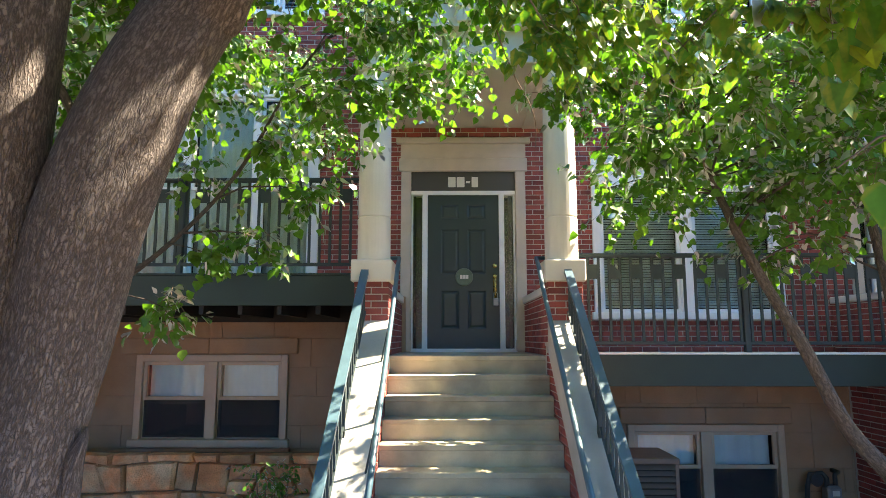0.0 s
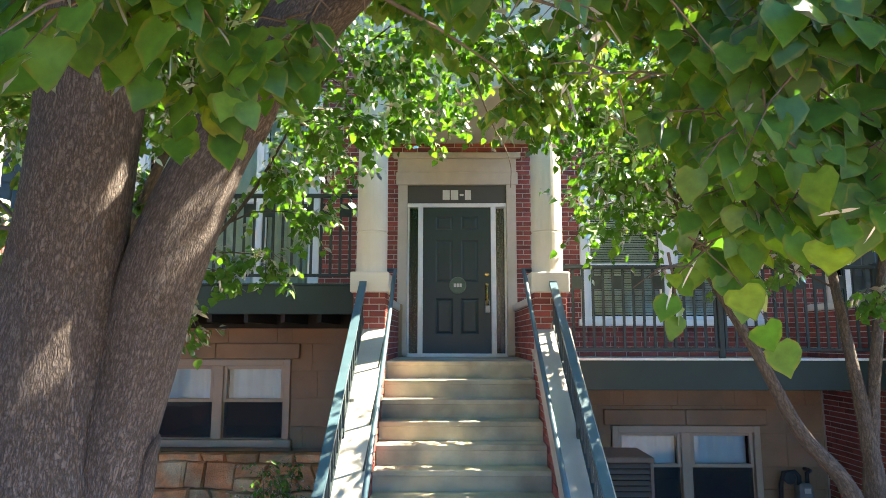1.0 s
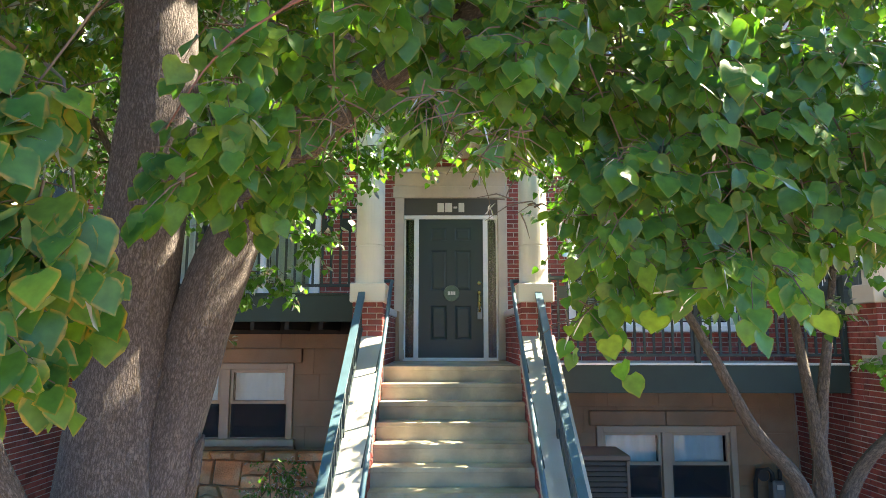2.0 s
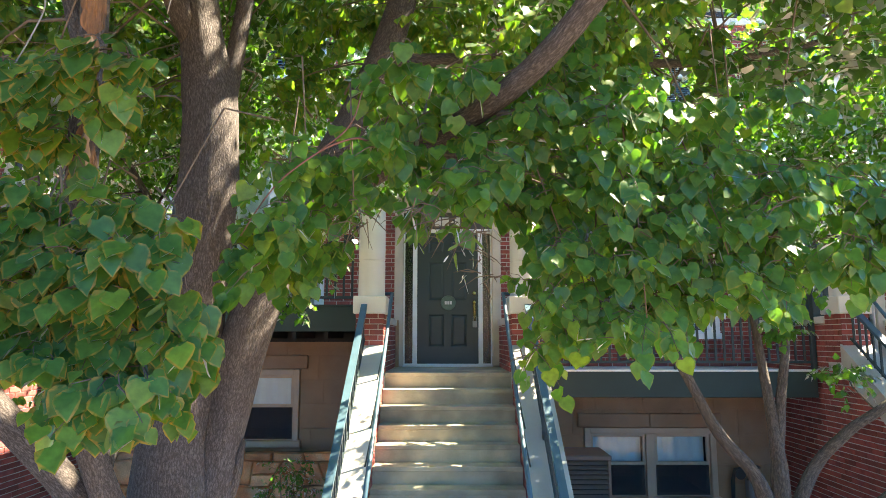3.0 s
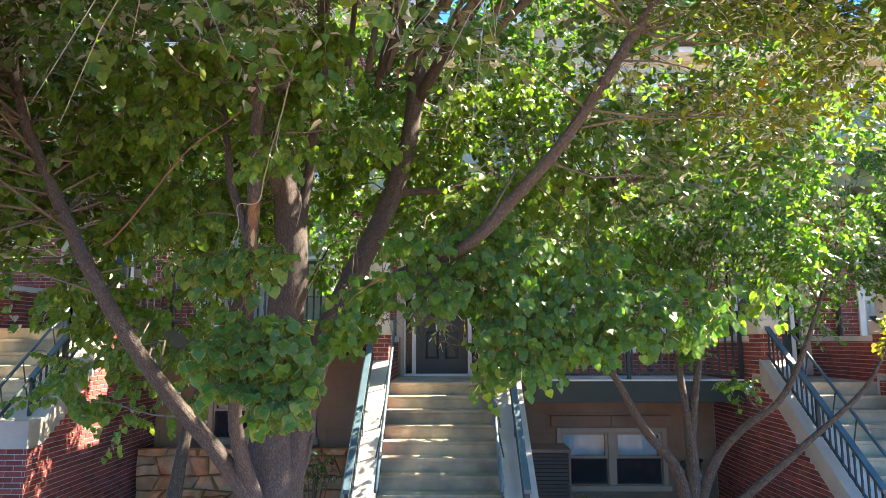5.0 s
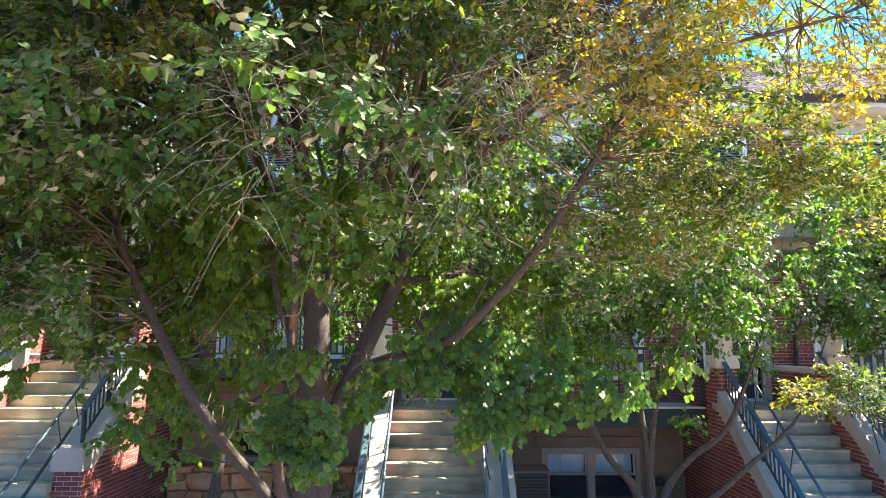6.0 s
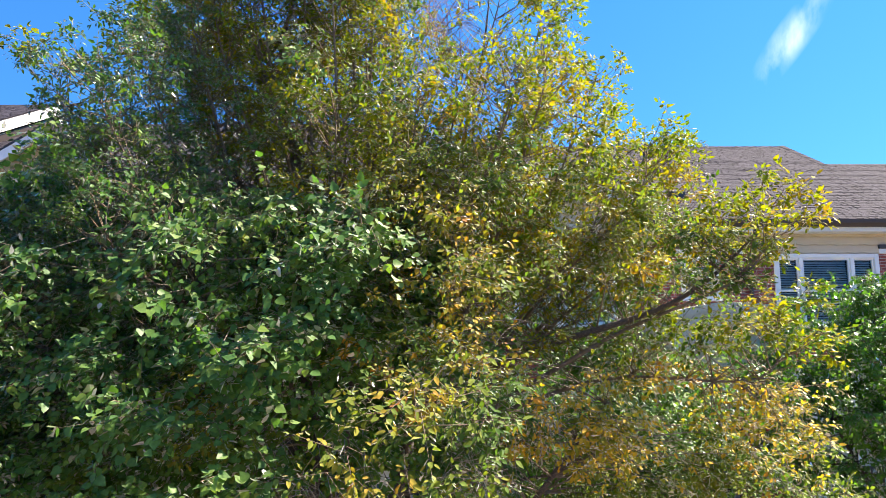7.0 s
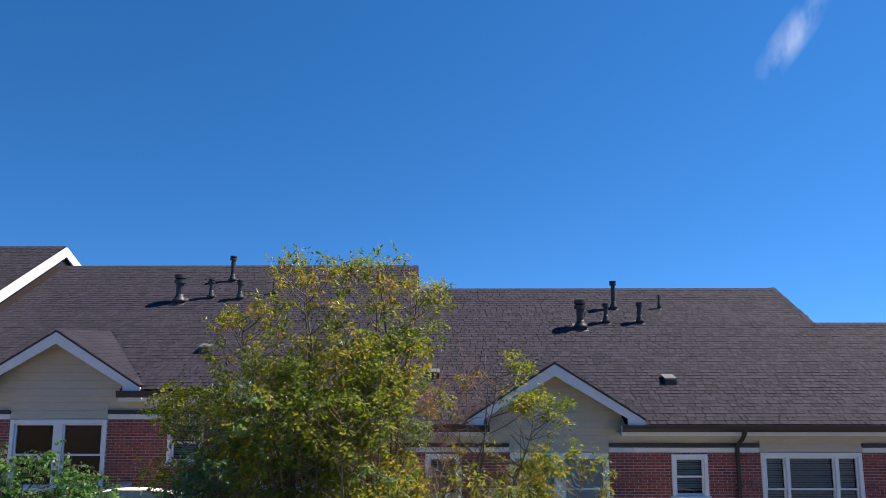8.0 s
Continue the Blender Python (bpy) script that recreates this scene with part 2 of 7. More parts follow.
def bark_material(name, ridge, furrow, scale, along, depth):
    """Furrowed bark: long interlaced ridges between dark cracks."""
    m = bpy.data.materials.new(name)
    m.use_nodes = True
    n, l = m.node_tree.nodes, m.node_tree.links
    b = n["Principled BSDF"]
    b.inputs["Roughness"].default_value = 0.95
    mp, grain, mix = n.new("ShaderNodeMapping"), n.new("ShaderNodeTexNoise"), n.new("ShaderNodeMix")
    mp.inputs["Scale"].default_value = (1, 1, along)
    along_limb = n.new("ShaderNodeAttribute")
    along_limb.attribute_name = "grain"
    l.new(along_limb.outputs["Vector"], mp.inputs["Vector"])
    def cracks(sc, stretch, wide, seed):
        """Lines where a stretched noise passes its middle: long interlaced furrows."""
        m2, nz, sb, ab, ra = n.new("ShaderNodeMapping"), n.new("ShaderNodeTexNoise"), n.new("ShaderNodeMath"), n.new("ShaderNodeMath"), n.new("ShaderNodeMapRange")
        m2.inputs["Scale"].default_value, m2.inputs["Location"].default_value = (1, 1, stretch), (seed, 0, seed)
        l.new(along_limb.outputs["Vector"], m2.inputs["Vector"])
        nz.inputs["Scale"].default_value, nz.inputs["Detail"].default_value, nz.inputs["Roughness"].default_value = sc, 3.0, 0.55
        l.new(m2.outputs[0], nz.inputs["Vector"])
        sb.operation, ab.operation, sb.inputs[1].default_value = "SUBTRACT", "ABSOLUTE", 0.5
        l.new(nz.outputs[0], sb.inputs[0])
        l.new(sb.outputs[0], ab.inputs[0])
        ra.inputs["From Min"].default_value, ra.inputs["From Max"].default_value = 0.0, wide
        l.new(ab.outputs[0], ra.inputs["Value"])
        return ra.outputs[0]
    both = n.new("ShaderNodeMath")
    both.operation = "MINIMUM"
    l.new(cracks(scale, along, 0.11, 0.0), both.inputs[0])
    l.new(cracks(scale * 0.8, along * 2.6, 0.035, 3.7), both.inputs[1])
    deep_ = both.outputs[0]
    grain.inputs["Scale"].default_value, grain.inputs["Detail"].default_value = scale * 1.6, 8.0
    l.new(mp.outputs[0], grain.inputs["Vector"])
    mix.data_type = "RGBA"
    mix.inputs[6].default_value, mix.inputs[7].default_value = (*furrow, 1), (*ridge, 1)
    l.new(deep_, mix.inputs[0])
    gm, vm = n.new("ShaderNodeMapRange"), n.new("ShaderNodeVectorMath")
    gm.inputs["From Min"].default_value, gm.inputs["From Max"].default_value = 0.3, 0.7
    gm.inputs["To Min"].default_value, gm.inputs["To Max"].default_value = 0.80, 1.20
    l.new(grain.outputs[0], gm.inputs["Value"])
    vm.operation = "SCALE"
    l.new(mix.outputs[2], vm.inputs[0])
    l.new(gm.outputs[0], vm.inputs["Scale"])
    l.new(vm.outputs[0], b.inputs["Base Color"])
    ma, bp = n.new("ShaderNodeMath"), n.new("ShaderNodeBump")
    ma.operation = "MULTIPLY_ADD"
    ma.inputs[1].default_value = 0.8
    l.new(grain.outputs[0], ma.inputs[0])
    l.new(deep_, ma.inputs[2])
    bp.inputs["Strength"].default_value, bp.inputs["Distance"].default_value = 1.0, depth
    l.new(ma.outputs[0], bp.inputs["Height"])
    l.new(bp.outputs[0], b.inputs["Normal"])
    return m


BARK = bark_material("bark", (0.172, 0.140, 0.124), (0.066, 0.052, 0.046), 125.0, 0.26, 0.004)
BARK3 = bark_material("bark_grey", (0.12, 0.095, 0.074), (0.055, 0.042, 0.033), 45.0, 0.30, 0.004)
BARK2 = material("bark_smooth", (0.155, 0.12, 0.095), 0.9, spread=0.3, scale=7, fine=60, bump=0.5, stretch=(1, 1, 0.4))
WOODCUT = material("bare_wood", (0.55, 0.33, 0.17), 0.8, spread=0.25, scale=12, fine=90, bump=0.3, stretch=(1, 1, 0.15))
RUSTBARK = material("rust_bark", (0.30, 0.135, 0.06), 0.9, spread=0.5, scale=26, fine=110, bump=0.9, stretch=(1, 1, 0.25), tint=(0.10, 0.06, 0.04))
TWIG = material("twig", (0.16, 0.11, 0.075), 0.9, spread=0.2, scale=20, fine=90, bump=0.2)
REDTWIG = material("red_twig", (0.20, 0.085, 0.06), 0.9, spread=0.2, scale=20, fine=90, bump=0.2)
DEADTWIG = material("dead_twig", (0.36, 0.30, 0.24), 0.9, spread=0.2, scale=20, fine=90, bump=0.2)
PIPE = material("vent_pipe", (0.03, 0.032, 0.034), 0.5, spread=0.15, scale=6, fine=60, bump=0.05)
FLASH = material("flashing", (0.17, 0.165, 0.17), 0.6, 0.4, spread=0.12, scale=8, fine=60, bump=0.05)
BRASS = material("brass", (0.75, 0.52, 0.16), 0.25, 1.0, spread=0.1, scale=20, fine=80, bump=0.02)
GREYMETAL = material("grey_metal", (0.30, 0.30, 0.30), 0.5, 0.5, spread=0.12, scale=6, fine=60, bump=0.05)
ACM = material("ac_taupe", (0.085, 0.07, 0.06), 0.55, 0.2, spread=0.1, scale=6, fine=60, bump=0.03)
BLIND_DARK = material("blind_dark", (0.42, 0.44, 0.43), 0.6, spread=0.06, scale=3, fine=40, bump=0.02)
BLIND = material("blind", (0.74, 0.80, 0.77), 0.7, spread=0.06, scale=3, fine=40, bump=0.02)
# near-black walls: the dimness of the rooms is painted into this colour
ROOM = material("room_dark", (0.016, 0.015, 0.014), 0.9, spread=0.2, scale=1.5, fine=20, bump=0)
CURTAIN = material("curtain", (0.62, 0.70, 0.69), 0.9, spread=0.08, scale=3, fine=60, bump=0.05)
SCREEN = screen_material("insect_screen")
SIGN = material("sign_dark", (0.07, 0.068, 0.064), 0.45, spread=0.06, scale=3, fine=60, bump=0.02)
SIGNBAR = material("sign_bar", (0.70, 0.68, 0.64), 0.5, spread=0.05, scale=9, fine=60, bump=0.02)
DISC = material("disc_green", (0.10, 0.15, 0.11), 0.5, spread=0.15, scale=20, fine=90, bump=0.1)
GLASS = glass_material("window_glass")
LOW_GLASS = glass_material("basement_glass", ior=1.62)
DOOR_GLASS = glass_material("leaded_glass", ior=1.65, ripple=0.25)
GREENS = [(0.0, (0.050, 0.138, 0.036)), (0.5, (0.078, 0.188, 0.043)), (0.78, (0.15, 0.262, 0.047)), (1.0, (0.34, 0.37, 0.055))]
LIN_GREEN = leaf_material("linden_leaf", GREENS, gloss=0.34, rim=(0.46, 0.27, 0.06), regional=0.3, shine=1.34)
LIN_PLAIN = leaf_material("linden_leaf_plain", GREENS, gloss=0.34, rim=(0.20, 0.23, 0.05), regional=0.35, shine=1.34)
LIN_TOP = leaf_material("top_leaf", [(0.05, (0.058, 0.108, 0.018)), (0.35, (0.145, 0.185, 0.018)), (0.65, (0.31, 0.265, 0.018)), (1.0, (0.38, 0.15, 0.028))], 0.31, 0.7, regional=0.55, patch=1.2, shine=1.05)
LIN_DARK = leaf_material("inner_leaf", [(0.0, (0.044, 0.108, 0.036)), (0.45, (0.074, 0.160, 0.042)), (0.72, (0.130, 0.210, 0.044)), (1.0, (0.19, 0.23, 0.032))], 0.40, 0.45, shine=1.26)
LIN_TURN = leaf_material("turning_leaf", [(0.05, (0.050, 0.108, 0.032)), (0.38, (0.095, 0.145, 0.034)), (0.64, (0.185, 0.205, 0.036)), (0.84, (0.30, 0.215, 0.036)), (1.0, (0.29, 0.115, 0.036))], 0.37, 0.66, regional=0.66, patch=1.1, shine=1.1)
LIN_ORANGE = leaf_material("orange_leaf", [(0.0, (0.11, 0.155, 0.035)), (0.3, (0.32, 0.28, 0.045)), (0.6, (0.56, 0.33, 0.045)), (0.8, (0.56, 0.25, 0.04)), (1.0, (0.38, 0.14, 0.04))], 0.47, 0.72, regional=0.45, shine=1.2)
SMALL_LEAF = leaf_material("small_leaf", [(0.0, (0.055, 0.135, 0.028)), (0.6, (0.085, 0.185, 0.034)), (0.9, (0.115, 0.205, 0.038)), (1.0, (0.20, 0.22, 0.045))], 0.48, regional=0.4)
BRACT = leaf_material("bract", [(0.0, (0.14, 0.21, 0.05)), (1.0, (0.20, 0.25, 0.07))], 0.4, 0.7)


# ---- building helpers ----
class Geo:
    """Collects the corners and faces of one mesh."""
    def __init__(self):
        self.v, self.f = [], []

    def add(self, vs, fs):
        k = len(self.v)
        self.v.extend(tuple(p) for p in vs)
        self.f.extend(tuple(i + k for i in f) for f in fs)
        return self

    def box(self, x0, x1, y0, y1, z0, z1, c=0.0):
        if c <= 0:
            vs = [(x, y, z) for x in (x0, x1) for y in (y0, y1) for z in (z0, z1)]
            return self.add(vs, [(0, 1, 3, 2), (4, 6, 7, 5), (0, 4, 5, 1), (2, 3, 7, 6), (0, 2, 6, 4), (1, 5, 7, 3)])
        xs, ys, zs = (x0, x1), (y0, y1), (z0, z1)
        vs, ix = [], {}
        for i in range(2):
            for j in range(2):
                for k in range(2):
                    sx, sy, sz = (1, -1)[i] * c, (1, -1)[j] * c, (1, -1)[k] * c
                    for a, p in enumerate(((xs[i], ys[j] + sy, zs[k] + sz), (xs[i] + sx, ys[j], zs[k] + sz), (xs[i] + sx, ys[j] + sy, zs[k]))):
                        ix[i, j, k, a] = len(vs)
                        vs.append(p)
        fs = []
        for s in range(2):
            fs.append([ix[s, j, k, 0] for j, k in ((0, 0), (1, 0), (1, 1), (0, 1))][::1 if s else -1])
            fs.append([ix[i, s, k, 1] for i, k in ((0, 0), (1, 0), (1, 1), (0, 1))][::-1 if s else 1])
            fs.append([ix[i, j, s, 2] for i, j in ((0, 0), (1, 0), (1, 1), (0, 1))][::1 if s else -1])
        for i in range(2):
            for j in range(2):
                q = [ix[i, j, 0, 0], ix[i, j, 0, 1], ix[i, j, 1, 1], ix[i, j, 1, 0]]
                fs.append(q if (i + j) % 2 else q[::-1])
                q = [ix[i, 0, j, 0], ix[i, 0, j, 2], ix[i, 1, j, 2], ix[i, 1, j, 0]]
                fs.append(q[::-1] if (i + j) % 2 else q)
                q = [ix[0, i, j, 1], ix[0, i, j, 2], ix[1, i, j, 2], ix[1, i, j, 1]]
                fs.append(q if (i + j) % 2 else q[::-1])
        for i in range(2):
            for j in range(2):
                for k in range(2):
                    q = [ix[i, j, k, a] for a in range(3)]
                    fs.append(q if (i + j + k) % 2 else q[::-1])
        return self.add(vs, fs)

    def prism(self, outline, y0, y1):
        """An outline of (x, z) points drawn out along y."""
        n = len(outline)
        vs = [(x, y0, z) for x, z in outline] + [(x, y1, z) for x, z in outline]
        return self.add(vs, [tuple(range(n)), tuple(range(2 * n - 1, n - 1, -1))] + [(k, k + n, (k + 1) % n + n, (k + 1) % n) for k in range(n)])

    def prism_x(self, outline, x0, x1):
        """An outline of (y, z) points drawn out along x."""
        n = len(outline)
        vs = [(x0, y, z) for y, z in outline] + [(x1, y, z) for y, z in outline]
        return self.add(vs, [tuple(range(n - 1, -1, -1)), tuple(range(n, 2 * n))] + [(k, (k + 1) % n, (k + 1) % n + n, k + n) for k in range(n)])

    def lathe(self, x, y, profile, n=24):
        """(radius, z) points turned about an upright axis."""
        vs = [(x + r * math.cos(a), y + r * math.sin(a), z) for r, z in profile for a in (2 * math.pi * k / n for k in range(n))]
        fs = [(i * n + k, i * n + (k + 1) % n, (i + 1) * n + (k + 1) % n, (i + 1) * n + k) for i in range(len(profile) - 1) for k in range(n)]
        fs += [tuple(range(n - 1, -1, -1)), tuple(range((len(profile) - 1) * n, len(profile) * n))]
        return self.add(vs, fs)

    def tube(self, pts, radii, n=8, rough=0.0, seed=0):
        """A tapering round stem along a line of points."""
        pts = [Vector(p) for p in pts]
        side, vs = None, []
        for i, p in enumerate(pts):
            d = (pts[min(i + 1, len(pts) - 1)] - pts[max(i - 1, 0)]).normalized()
            if side is None:
                side = d.orthogonal().normalized()
            side = (side - d * side.dot(d)).normalized()
            up = d.cross(side)
            for k in range(n):
                a = 2 * math.pi * k / n
                r = radii[i]
                if rough:
                    r *= 1 + rough * (noise.noise(Vector((math.cos(a) * 1.3 + seed, math.sin(a) * 1.3, p.z * 2.2 + p.x))) + 0.5 * noise.noise(Vector((math.cos(a) * 3.1, math.sin(a) * 3.1 + seed, p.z * 5.0))))
                vs.append(p + (side * math.cos(a) + up * math.sin(a)) * r)
        m = len(pts)
        fs = [(i * n + k, i * n + (k + 1) % n, (i + 1) * n + (k + 1) % n, (i + 1) * n + k) for i in range(m - 1) for k in range(n)]
        fs += [tuple(range(n - 1, -1, -1)), tuple(range((m - 1) * n, m * n))]
        return self.add(vs, fs)


def mesh_of(geo, name, mat, smooth=False):
    me = bpy.data.meshes.new(name)
    me.from_pydata(geo.v, [], geo.f)
    me.materials.append(mat)
    if smooth:
        me.polygons.foreach_set("use_smooth", [True] * len(me.polygons))
    me.update()
    return me


def thing(name, label, category, group="", kind="", at=(0, 0, 0)):
    """An Empty that holds a thing's parts."""
    ob = new(name)
    ob.empty_display_size = 0.2
    ob.location = at
    return tagged(ob, label, category, group, kind)


def part(name, geo, mat, parent, label="", smooth=False, kind=""):
    ob = new(name, mesh_of(geo, name, mat, smooth))
    ob.parent = parent
    return tagged(ob, label, "", "", kind)


def solid(name, geo, mat, label, category, kind="", group="", smooth=False):
    return tagged(new(name, mesh_of(geo, name, mat, smooth)), label, category, group, kind)


BL, BH, BJ = 0.203, 0.057, 0.010


def brick_rects(rects, y, depth=0.012):
    """The bricks of flat wall panels in the plane y, running bond, as (x0, x1, z0, z1)."""
    out = []
    for x0, x1, z0, z1 in rects:
        row0, row1 = int(math.floor(z0 / (BH + BJ))), int(math.ceil(z1 / (BH + BJ)))
        for row in range(row0, row1):
            a, b = max(row * (BH + BJ) + BJ / 2, z0), min((row + 1) * (BH + BJ) - BJ / 2, z1)
            if b - a < 0.012:
                continue
            off = (row % 2) * (BL + BJ) / 2
            k = int(math.floor((x0 - off) / (BL + BJ)))
            while k * (BL + BJ) + off < x1:
                c, d = max(k * (BL + BJ) + off + BJ / 2, x0), min((k + 1) * (BL + BJ) + off - BJ / 2, x1)
                if d - c > 0.012:
                    out.append((c, d, a, b))
                k += 1
    return out


def brick_geo(bricks, y, proud=0.009, rng=random.Random(5)):
    """Bricks standing a little proud of the mortar plane y, facing -y."""
    g = Geo()
    for c, d, a, b in bricks:
        p = proud + rng.uniform(-0.002, 0.002)
        e = 0.003
        g.add([(c, y, a), (d, y, a), (d, y, b), (c, y, b), (c + e, y - p, a + e), (d - e, y - p, a + e), (d - e, y - p, b - e), (c + e, y - p, b - e)],
              [(4, 5, 6, 7), (0, 1, 5, 4), (1, 2, 6, 5), (2, 3, 7, 6), (3, 0, 4, 7)])
    return g


def brick_side_geo(poly, x, sign, y_lo, y_hi, z_lo, z_hi, top=lambda y: 99.0, proud=0.009):
    """Bricks on a wall face in the plane x, facing sign along x, under a sloping top."""
    g, rng = Geo(), random.Random(9)
    for row in range(int(z_lo / (BH + BJ)), int(math.ceil(z_hi / (BH + BJ)))):
        a, b = max(row * (BH + BJ) + BJ / 2, z_lo), min((row + 1) * (BH + BJ) - BJ / 2, z_hi)
        off = (row % 2) * (BL + BJ) / 2
        k = int(math.floor((y_lo - off) / (BL + BJ)))
        while k * (BL + BJ) + off < y_hi:
            c, d = max(k * (BL + BJ) + off + BJ / 2, y_lo), min((k + 1) * (BL + BJ) + off - BJ / 2, y_hi)
            k += 1
            if d - c < 0.012 or b - a < 0.012 or a > min(top(c), top(d)):
                continue
            bc, bd = min(b, top(c)), min(b, top(d))
            p = sign * (proud + rng.uniform(-0.002, 0.002))
            e = 0.003
            vs = [(x, c, a), (x, d, a), (x, d, bd), (x, c, bc), (x + p, c + e, a + e), (x + p, d - e, a + e), (x + p, d - e, max(bd - e, a + 2 * e)), (x + p, c + e, max(bc - e, a + 2 * e))]
            fs = [(4, 5, 6, 7), (0, 1, 5, 4), (1, 2, 6, 5), (2, 3, 7, 6), (3, 0, 4, 7)]
            g.add(vs, fs if sign > 0 else [f[::-1] for f in fs])
    return g


def cut(rect, holes):
    """A rectangle (x0, x1, z0, z1) less its openings, as rectangles."""
    xs = sorted({rect[0], rect[1], *[v for h in holes for v in h[:2] if rect[0] < v < rect[1]]})
    out = []
    for a, b in zip(xs, xs[1:]):
        spans = sorted([(h[2], h[3]) for h in holes if h[0] < (a + b) / 2 < h[1]])
        z = rect[2]
        for lo, hi in spans:
            if lo > z:
                out.append((a, b, z, min(lo, rect[3])))
            z = max(z, hi)
        if z < rect[3]:
            out.append((a, b, z, rect[3]))
    return out


# ---- the ground ----
S, RISE, GOING, STEPS = 2.14, 0.184, 0.24, 11
g = Geo()
N = 40
gx = [-900, -300, -120] + [-60 + 120 * k / N for k in range(N + 1)] + [120, 300, 900]
gy = [-900, -300, -120] + [-60 + 120 * k / N for k in range(N + 1)] + [120, 300, 900]
g.add([(x, y, 0.03 * noise.noise(Vector((x * 0.4, y * 0.4, 0))) if abs(x) < 60 and abs(y) < 60 else 0.0) for y in gy for x in gx],
      [(j * len(gx) + i, j * len(gx) + i + 1, (j + 1) * len(gx) + i + 1, (j + 1) * len(gx) + i) for j in range(len(gy) - 1) for i in range(len(gx) - 1)])
solid("ground", g, SOIL, "bare brown soil and mulch bed round the trees", "ground", "structure", smooth=True)

# ---- the row of townhouses: units by porch centre, floor lift, with or without a gable ----
PERIOD, LIFT = 12.2, 0.78
UNITS = [(0.03, 0.0, True, "our"), (5.95, 0.0, False, "right"), (0.03 - PERIOD, LIFT, True, "far_left"), (5.95 - PERIOD, LIFT, False, "left")]
WALL_X = {"our": (-0.72, 4.80), "right": (4.80, 11.6), "far_left": (-13.0, -7.4), "left": (-7.4, -0.72)}


